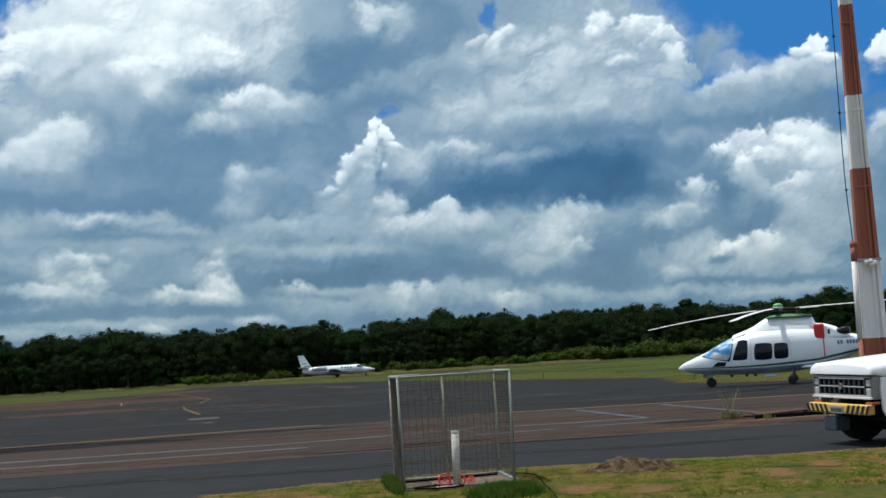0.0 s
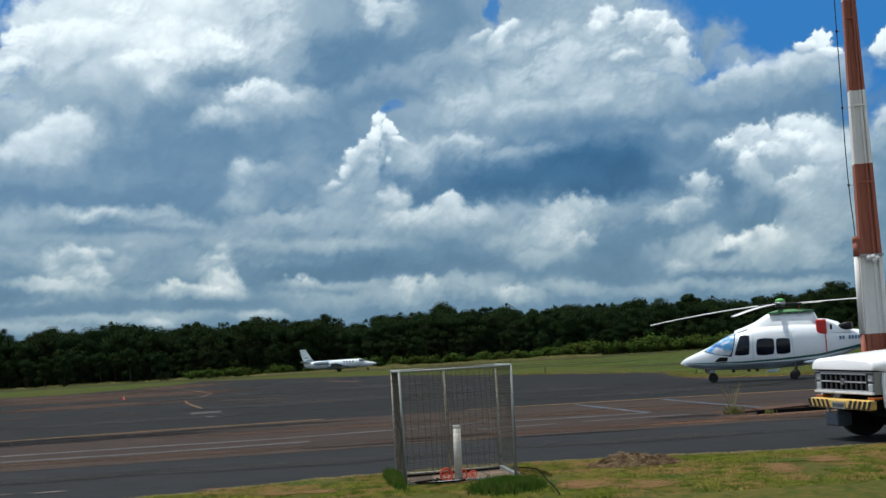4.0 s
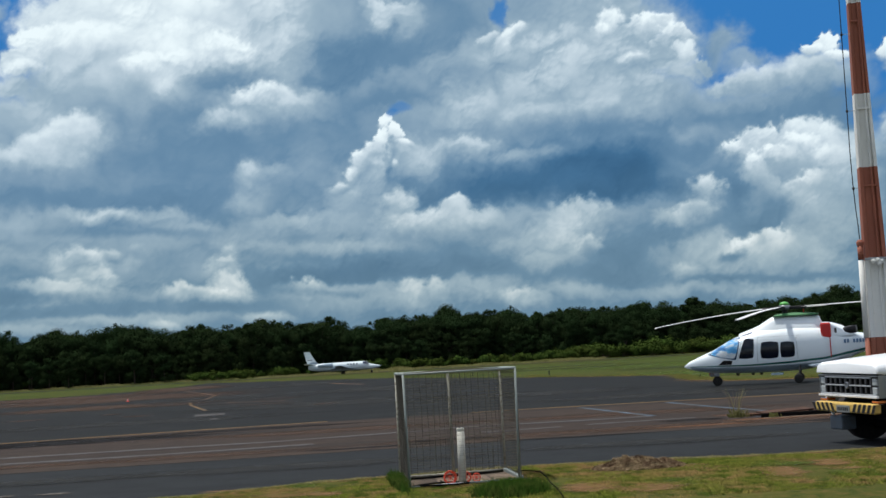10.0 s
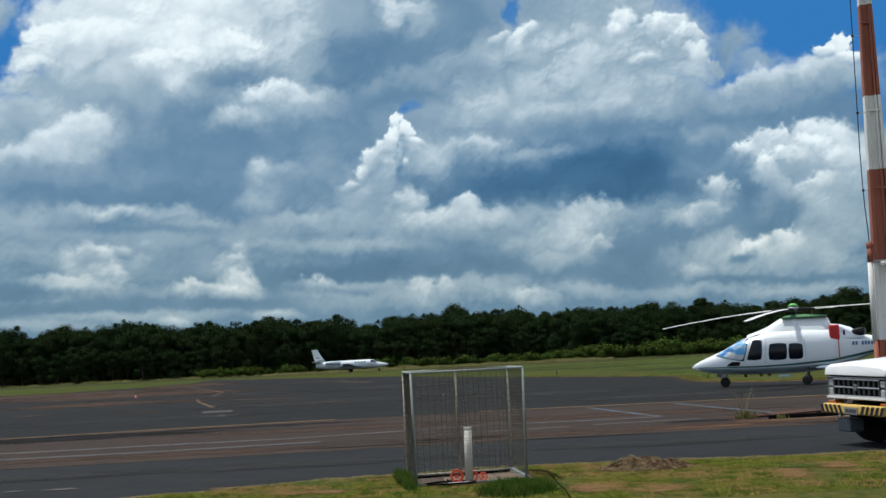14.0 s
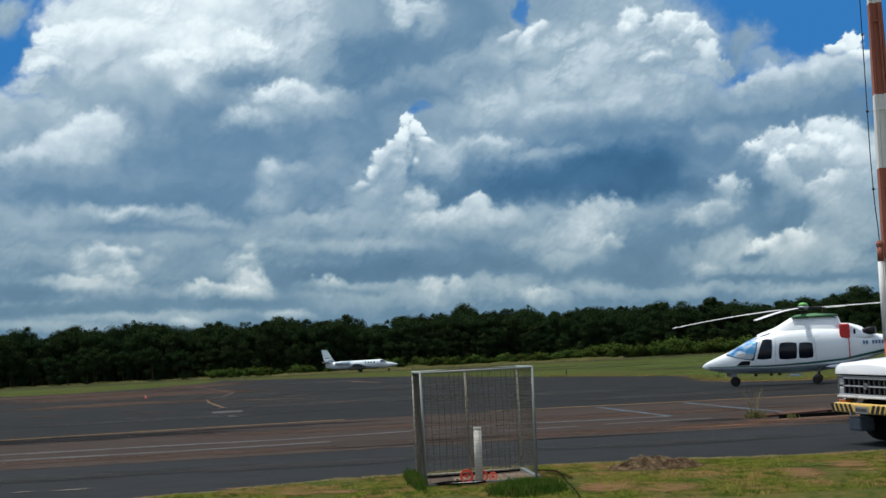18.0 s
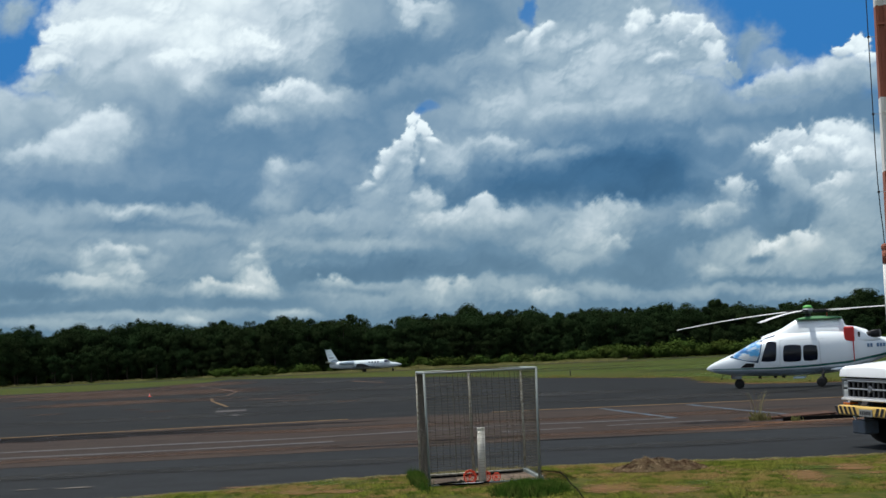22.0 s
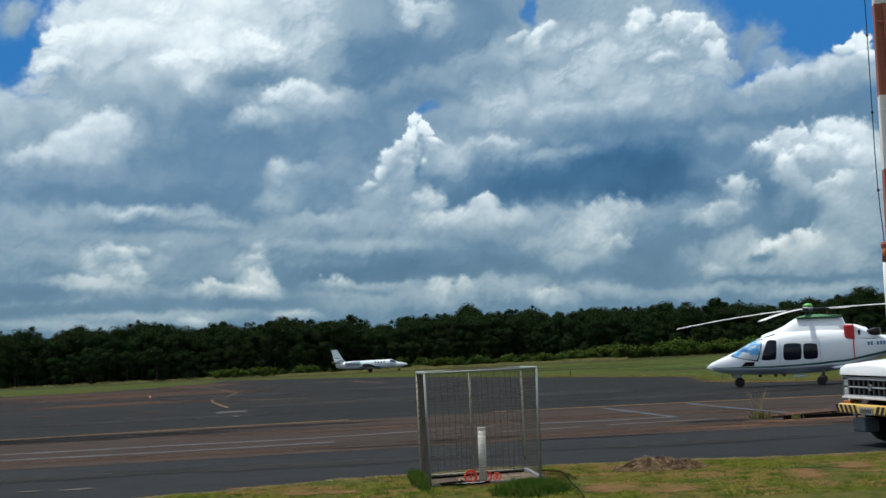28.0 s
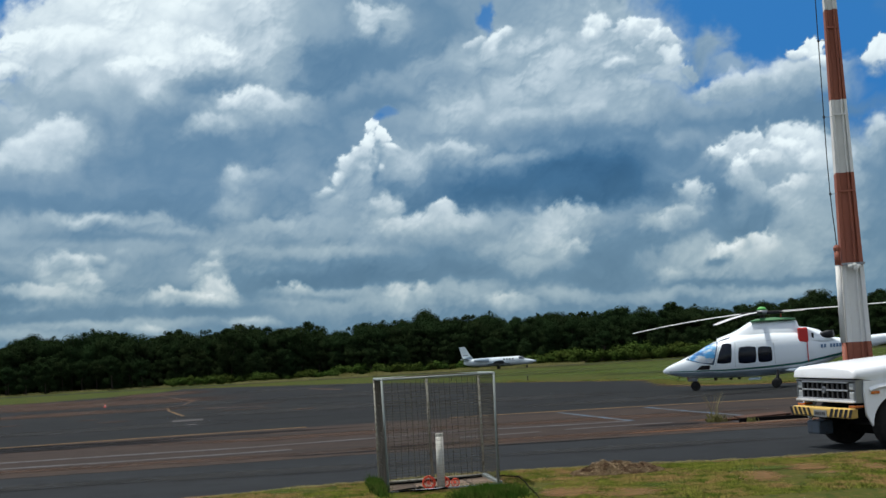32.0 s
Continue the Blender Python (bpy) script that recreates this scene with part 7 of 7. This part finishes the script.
# ---- striped concrete mast ----
def make_mast(x, y, turn):
    m = root("mast", pose(x, y, 0, 0, 0, turn), "tall tapered concrete mast painted in red and white bands", "mast")
    bands = ((0.0, 1.82, "mast_red"), (1.82, 3.44, "mast_white"), (3.44, 5.42, "mast_red"), (5.42, 7.00, "mast_white"), (7.00, 8.97, "mast_red"), (8.97, 10.8, "mast_white"), (10.8, 12.6, "mast_red"))

    def section(z):
        w, d = 0.27 - 0.0155 * z, 0.20 - 0.009 * z      # half width and half depth
        f = w * 0.36
        r = d * 0.36
        return [(-w, -d, z), (-w + f, -d, z), (-w + f + 0.02, -d + r, z), (w - f - 0.02, -d + r, z), (w - f, -d, z), (w, -d, z),
                (w, d, z), (w - f, d, z), (w - f - 0.02, d - r, z), (-w + f + 0.02, d - r, z), (-w + f, d, z), (-w, d, z)]
    for z0, z1, mat in bands:
        part("mast_section", loft([section(z0), section(z1 - 0.002)]), M[mat], m, "red painted section" if mat == "mast_red" else "white painted section")
        part("mast_conduit", tube([(0.055, -0.155 + 0.004 * z0, z0), (0.055, -0.155 + 0.004 * z1, z1 - 0.002)], 0.026, 8), M[mat], m)
        if z0 >= 1.9:
            zc = z1 - 0.42 if mat == "mast_red" else z0 + (z1 - z0) * 0.78
            part("clamp", box(-0.25 + 0.0155 * zc, -0.215 + 0.009 * zc, zc, 0.25 - 0.0155 * zc, -0.19 + 0.009 * zc, zc + 0.045, 0.005), M[mat], m)
    # wide conduit at the side with a capped head
    for z0, z1, mat in ((0.0, 1.82, "mast_red"), (1.82, 3.45, "mast_white")):
        part("side_conduit", tube([(-0.315, -0.10, z0), (-0.298, -0.10, z1)], 0.058, 12), M[mat], m, smooth=True)
    part("conduit_head", tube([(-0.297, -0.10, 3.46), (-0.292, -0.10, 3.77)], 0.062, 12), M["mast_red"], m, smooth=True)
    part("conduit_cap", lathe([(0.072, 3.77), (0.075, 3.83), (0.05, 3.88), (0.01, 3.89)], 14), M["mast_red"], m).location = (-0.292, -0.10, 0)
    # stay wire bundle and clamp with white insulators
    for dx, dz in ((0.02, 3.43), (-0.07, 3.41), (0.10, 3.40), (0.04, 3.35)):
        part("insulator", lathe([(0.01, -0.05), (0.05, -0.03), (0.05, 0.03), (0.01, 0.05)], 12, "y"), M["mast_white"], m).location = (dx, -0.24, dz)
    part("bracket", box(-0.24, -0.235, 3.44, 0.24, -0.19, 3.49, 0.006), M["grey_metal"], m)
    # hanging cable with standoffs
    pts = [(-0.29, -0.10, 3.87), (-0.30, -0.10, 4.2), (-0.325, -0.11, 4.6), (-0.34, -0.12, 5.1), (-0.345, -0.12, 5.8), (-0.335, -0.12, 6.7), (-0.325, -0.12, 7.6), (-0.32, -0.12, 8.3), (-0.31, -0.12, 9.2), (-0.27, -0.12, 12.4)]
    cable = part("cable", tube(pts, 0.011, 6), M["black"], m, "dark downlead cable")
    for z in (4.98, 6.64, 8.3, 9.9, 11.5):
        part("standoff", tube([(-0.335, -0.12, z), (-0.14, -0.12, z)], 0.006, 5), M["grey_metal"], cable)
        part("bead", lathe([(0.005, z - 0.035), (0.026, z - 0.02), (0.026, z + 0.02), (0.005, z + 0.035)], 10), M["black"], cable).location = (-0.335 if z < 7 else -0.32, -0.12, 0)
    return m


mast = make_mast(9.27, 28.0, -8)


# ---- netted cage over the pipe ----
def make_cage(m):
    """Front open to -y; x from 0 to the width."""
    w, d, hgt = 1.72, 1.60, 1.67
    c = root("net_cage", m, "white tubular goal-like cage with a sagging cord net", "cage")
    r = 0.0155
    for x in (0, w):
        part("front_post", tube([(x + (0.022 if x == 0 else -0.03), 0, 0), (x, 0, hgt)], r * 1.15, 10), M["galvanised"], c, smooth=True)
        part("rear_post", tube([(x, d, 0), (x, d, hgt)], 0.020, 8), M["post_beige"], c, smooth=True)
        part("base_rail", box(x - 0.040, 0.0, 0.0, x + 0.040, d, 0.06, 0.01), M["galvanised"], c, "white bottom side rail")
        part("top_rail", tube([(x, 0, hgt), (x, d, hgt)], 0.024, 8), M["galvanised"], c, smooth=True)
    part("crossbar", tube([(-r, 0, hgt), (w + r, 0, hgt)], r, 10), M["galvanised"], c, smooth=True)
    part("rear_bar", tube([(0, d, hgt), (w, d, hgt)], 0.020, 8), M["galvanised"], c, smooth=True)
    part("rear_base", tube([(0, d, 0.03), (w, d, 0.03)], 0.020, 8), M["post_beige"], c, smooth=True)
    part("front_base", tube([(0, 0, 0.02), (w, 0, 0.02)], 0.014, 8), M["grey_metal"], c, smooth=True)
    part("middle_post", tube([(w * 0.505, d, 0), (w * 0.495, d, hgt)], 0.022, 8), M["post_beige"], c, smooth=True)
    part("brace", tube([(w * 0.495, d, hgt), (w * 0.495, 0.02, hgt)], 0.018, 8), M["galvanised"], c, smooth=True)
    rng = random.Random(4)

    def netting(name, origin, u, v, nu, nv, cords="net_cord", thick=0.0032, gather=0.0):
        verts, faces = [], []
        o, u, v = Vector(origin), Vector(u), Vector(v)
        nrm = u.cross(v).normalized()

        def cord(fixed, along_u):
            seg = 12
            wob = rng.uniform(-0.012, 0.012)
            for k in range(seg):
                quad = []
                for e in (k / seg, (k + 1) / seg):
                    s = wob * math.sin(math.pi * e) + 0.006 * math.sin(9 * e + fixed * 40)
                    bulge = nrm * 0.03 * math.sin(math.pi * e) * math.sin(math.pi * fixed)
                    p = o + (u * e + v * (fixed + s / v.length) if along_u else u * (fixed + s / u.length) + v * e) + bulge
                    quad.append(p)
                a, b = quad
                t = thick * (1 if not gather else 0.66 if along_u else 1.25)
                side = (v if along_u else u).normalized() * t
                n = len(verts)
                verts.extend((a - side, a + side, b + side, b - side, a - nrm * t, a + nrm * t, b + nrm * t, b - nrm * t))
                faces.extend(((n, n + 1, n + 2, n + 3), (n + 4, n + 5, n + 6, n + 7)))
        for k in range(nu + 1):
            f = k / nu
            cord(f - gather * math.sin(4 * math.pi * f), False)       # the cords crowd together midway between the posts
        for k in range(nv + 1):
            cord(k / nv, True)
        return quads(verts, faces, name, M[cords], parent=c)
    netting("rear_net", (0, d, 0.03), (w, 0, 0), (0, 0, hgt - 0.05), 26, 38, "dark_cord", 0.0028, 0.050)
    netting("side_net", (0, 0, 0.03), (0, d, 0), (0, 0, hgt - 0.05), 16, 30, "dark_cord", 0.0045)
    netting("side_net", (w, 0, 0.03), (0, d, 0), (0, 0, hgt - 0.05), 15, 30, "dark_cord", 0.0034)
    netting("roof_net", (0, 0, hgt), (w, 0, 0), (0, d, 0), 27, 20)
    netting("front_net", (0, -0.005, 0.03), (w, 0, 0), (0, 0, hgt - 0.05), 4, 38, "net_cord", 0.0020)
    # net gathered in folds where it is tied to the rear posts
    for x in (0.0, w * 0.50, w):
        for k in range(16):
            z = 0.12 + k * 0.1
            part("tie", tube([(x - 0.025, d - 0.01, z), (x + 0.025, d - 0.03, z + 0.02)], 0.005, 5), M["net_cord"], c)
    rack = Matrix(((1, 0.115, 0, 0), (0, 1, 0, 0), (0, 0, 1, 0), (0, 0, 0, 1)))      # the frame is racked out of square
    for o in c.children:
        o.data.transform(rack)
    return c


CAGE = pose(-0.584, 19.71, 0.02, 0, 0, 12.4)
make_cage(CAGE)
slab = tagged(part("cage_slab", box(0.0, -0.04, -0.2, 1.86, 1.70, 0.0, 0.02), M["concrete"]), "worn brown concrete slab under the cage", "slab")
slab.matrix_world = CAGE @ pose(0, 0, 0.012)
pipe = root("standpipe", pose(0.212, 20.0, 0.02), "white plastic standpipe with a cap", "pipe")
part("pipe_body", tube([(0, 0, 0), (0.012, 0, 0.80)], 0.058, 18), M["pvc"], pipe, smooth=True)
part("pipe_cap", lathe([(0.060, 0.78), (0.0605, 0.815), (0.055, 0.825), (0.01, 0.828)], 18), M["pvc"], pipe).location = (0.012, 0, 0)


def coil(name, x, y, z, r, turns, label, tilt):
    o = root(name, pose(x, y, z, tilt, 0, 12), label, "hose coil")
    for k in range(turns):
        rr = r * (1 - 0.11 * k)
        pts = [(rr * math.cos(2 * math.pi * i / 20), 0.012 * k, rr * math.sin(2 * math.pi * i / 20) + r) for i in range(21)]
        part("loop", tube(pts, 0.0075, 6, caps=False), M["orange_plastic"], o)
    for k in range(5):
        a = math.pi * k / 5
        part("spoke", tube([(r * 0.9 * math.cos(a), 0.02, r + r * 0.9 * math.sin(a)), (-r * 0.9 * math.cos(a), 0.02, r - r * 0.9 * math.sin(a))], 0.005, 5), M["orange_plastic"], o)
    return o


coil("orange_reel", 0.035, 19.95, 0.03, 0.098, 3, "bright orange plastic cord reel leaning on the slab", -8)
coil("orange_reel", 0.272, 20.10, 0.03, 0.078, 2, "bright orange plastic cord reel behind the pipe", -8)
coil("orange_reel", 0.43, 20.16, 0.03, 0.06, 1, "thin orange plastic cord loop", -8)


def hose(points, r, label):
    return tagged(part("hose", tube([(x, y, 0.035 + r) for x, y in points], r, 7), M["underbody"], smooth=True), label, "hose")


hose([(-0.45, 19.82), (-0.25, 20.02), (0.0, 20.08), (0.22, 19.98), (0.30, 19.82), (0.15, 19.68), (-0.15, 19.66), (-0.4, 19.74), (-0.52, 19.78)], 0.014, "black rubber hose looped on the slab")
hose([(-0.12, 20.35), (-0.06, 20.1), (0.02, 19.85)], 0.012, "short black hose end on the slab")
hose([(-0.78, 20.93), (-0.4, 20.98), (0.0, 21.12), (0.45, 21.22), (0.88, 21.42)], 0.02, "dark rope lying along the back of the slab")
hose([(1.10, 21.45), (1.28, 21.3), (1.44, 21.0), (1.47, 20.2), (1.46, 19.2), (1.48, 18.4), (1.46, 17.2)], 0.008, "dark hose trailing over the lawn beside the cage")


# ---- heap of cut grass and soil ----
def make_mound():
    rng = random.Random(17)
    bm = bmesh.new()
    bmesh.ops.create_grid(bm, x_segments=40, y_segments=26, size=1)
    for v in bm.verts:
        r = math.hypot(v.co.x, v.co.y)
        hgt = min(1.0, 1.7 * max(0, 1 - r)) ** 0.8
        n = noise.fractal((v.co.x * 3, v.co.y * 3, 0.4), 1, 2, 5)
        v.co.z = 0.095 * hgt * (1 + 0.8 * n) - 0.03 + 0.02 * n
        v.co.x, v.co.y = v.co.x * 0.72, v.co.y * 0.5
    o = part("soil_heap", bm, M["soil"], smooth=False)
    o.matrix_world = pose(2.98, 20.95, 0.02, 0, 0, 4)
    tagged(o, "low heap of reddish soil under dry cut grass", "heap")
    verts, faces = [], []
    for _ in range(17000):
        a, r = rng.uniform(0, 6.28), rng.random() ** 0.6
        x, y = 0.74 * r * math.cos(a), 0.52 * r * math.sin(a)
        z = 0.10 * min(1.0, 1.7 * max(0, 1 - r)) ** 0.8 * (1 + 0.8 * noise.fractal((x / 0.72 * 3, y / 0.5 * 3, 0.4), 1, 2, 5)) * rng.uniform(0.8, 1.15) + 0.005
        d = Vector((rng.gauss(0, 1), rng.gauss(0, 1), rng.gauss(0, 0.5))).normalized() * rng.uniform(0.010, 0.032)
        s = d.cross(Vector((rng.gauss(0, 1), rng.gauss(0, 1), 1))).normalized() * 0.0035
        n = len(verts)
        p = Vector((x, y, z))
        verts += [p - d - s, p - d + s, p + d + s * 0.4, p + d - s * 0.4]
        faces.append((n, n + 1, n + 2, n + 3))
    straw = quads(verts, faces, "cut_grass", M["cut_grass"], "dry brownish cut grass on the heap", "cut grass", "stuff")
    straw.matrix_world = pose(2.98, 20.95, 0.03, 0, 0, 4)


make_mound()


# ---- kerbed drain with rusty plates, weeds beside it ----
def make_drain():
    d = root("drain", pose(9.15, 33.3, 0, 0, 0, 4), "old concrete drain kerb with rusty steel covers", "drain")
    part("kerb", box(-1.5, -0.9, -0.1, 3.6, -0.78, 0.02, 0.008), M["concrete"], d)
    part("kerb", box(-1.5, 0.30, -0.1, 3.6, 0.44, 0.07, 0.02), M["rust"], d, "rust-stained kerb")
    # shadow gap below the plates, built as two near-black boxes
    part("channel_wall", box(-1.5, -0.70, -0.1, 3.6, -0.60, 0.11, 0.01), M["underbody"], d, "near-black strip for the shadow gap under the covers")
    part("pit", box(-1.45, -0.72, -0.1, 3.6, 0.3, 0.014), M["black"], d, "flat black strip for the shade inside the open channel")
    for k, (x, y, r, tilt) in enumerate(((-0.75, 0.1, 1, 1), (0.5, 0.12, -1, 1.5), (1.75, 0.1, 1, 1), (2.95, 0.14, -1, 1.5))):
        p = part("steel_cover", box(-0.62, -0.62, 0, 0.62, 0.10, 0.035, 0.006), M["rust"], d, "rusty steel cover plate")
        p.location, p.rotation_euler = (x, y, 0.115), (radians(tilt), radians(-2), radians(r))
    bar = part("steel_bar", box(-1.0, -0.05, 0, 2.8, 0.05, 0.07, 0.01), M["rust"], d)
    bar.location, bar.rotation_euler = (0.2, 0.55, 0.05), (0, radians(-2), radians(5))


make_drain()


def weed(x, y, count, height, spread, seed, stalks):
    rng = random.Random(seed)
    w = root("weed", pose(x, y, 0.0), "grassy weed clump with dry seed stalks", "weed", "weeds by the drain")
    verts, faces = [], []
    for _ in range(count):
        a, r = rng.uniform(0, 6.28), abs(rng.gauss(0, spread * 0.4))
        hgt = height * rng.uniform(0.4, 1.1)
        bx, by = r * math.cos(a), r * math.sin(a)
        tx, ty = bx + rng.gauss(0, hgt * 0.4), by + rng.gauss(0, hgt * 0.4)
        n = len(verts)
        verts += [(bx - 0.012, by, 0), (bx + 0.012, by, 0), ((bx + tx) / 2 + 0.008, (by + ty) / 2, hgt * 0.7), (tx, ty, hgt)]
        faces.append((n, n + 1, n + 2, n + 3))
    quads(verts, faces, "leaves", M["weed_leaf"], parent=w)
    for k in range(stalks):
        a = rng.uniform(-0.4, 0.4)
        top = (a * 0.9, rng.uniform(-0.2, 0.2), rng.uniform(0.55, 0.85))
        part("stalk", tube([(a * 0.1, 0, 0), (a * 0.4, top[1] * 0.4, top[2] * 0.6), top], 0.0036, 4, r_end=0.002), M["dry_grass"], w)


weed(7.30, 33.4, 110, 0.22, 0.36, 1, 16)
weed(7.95, 32.4, 45, 0.15, 0.16, 2, 0)
weed(7.2, 33.5, 30, 0.10, 0.2, 3, 2)


# ---- traffic cone and marker stakes ----
cone = root("traffic_cone", pose(-23.4, 99.1, 0.012) @ Matrix.Scale(0.8, 4), "small orange traffic cone on the apron", "cone")
part("cone_base", box(-0.14, -0.14, 0, 0.14, 0.14, 0.03, 0.01), M["orange_plastic"], cone)
part("cone_body", lathe([(0.085, 0.03), (0.025, 0.28), (0.01, 0.29)], 16), M["orange_plastic"], cone, smooth=True)
part("cone_band", lathe([(0.066, 0.12), (0.048, 0.19), (0.045, 0.19)], 16), M["white_paint"], cone)
bird = root("bird", pose(11.5, 40.0, 8.0), "small dark bird in flight", "bird")
part("body", lathe([(0.004, 0.11), (0.022, 0.07), (0.028, 0.01), (0.018, -0.06), (0.004, -0.10)], 10, "x"), M["black"], bird, smooth=True)
for s in (1, -1):
    part("wing", loft([[(0.05, s * 0.015, 0.01), (-0.03, s * 0.015, 0.01), (0.01, s * 0.015, 0.018)], [(0.03, s * 0.09, 0.04), (-0.035, s * 0.09, 0.04), (0, s * 0.09, 0.046)],
                       [(-0.03, s * 0.20, 0.03), (-0.05, s * 0.20, 0.03), (-0.04, s * 0.20, 0.033)]]), M["black"], bird)
part("tail", box(-0.16, -0.02, -0.004, -0.09, 0.02, 0.004, 0.002), M["black"], bird)
for x, y in ((8.8, 110), (20.5, 100), (3.0, 132)):
    st = root("marker_stake", pose(x, y, -0.02), "short dark marker stake in the grass", "stake", "stakes along the apron")
    part("stake_post", box(-0.035, -0.035, 0, 0.035, 0.035, 0.30, 0.01), M["black"], st)
    part("stake_head", lathe([(0.06, 0.29), (0.075, 0.33), (0.04, 0.39), (0.01, 0.40)], 12), M["black"], st)



# ---- what moves ----
def motions():
    walk(cloud_dome, [(t, pose(0, 0, 0, 0, 0, 0.0155 * (17 - t))) for t in (0.0, 17.0, 32.0)])
    walk(bird, [(t, pose(4.29 + 26 * (t - 21.5), 20.0 - 3 * (t - 21.5), 4.54 + 1.5 * (t - 21.5), 0, -8, -7)) for t in (0.0, 20.5, 21.5, 22.5, 32.0)])
    walk(jet, [(t, pose(-18.3 + d, JET_Y, 0.01)) for t, d in (
        (0.0, 0), (26.5, 0), (27.0, 0.12), (27.5, 0.42), (28.0, 1.08), (28.5, 2.5), (29.0, 4.75), (29.5, 7.6), (30.0, 11.2), (30.5, 15.5), (31.0, 20.5), (31.5, 26.4), (32.0, 32.8))])


motions()
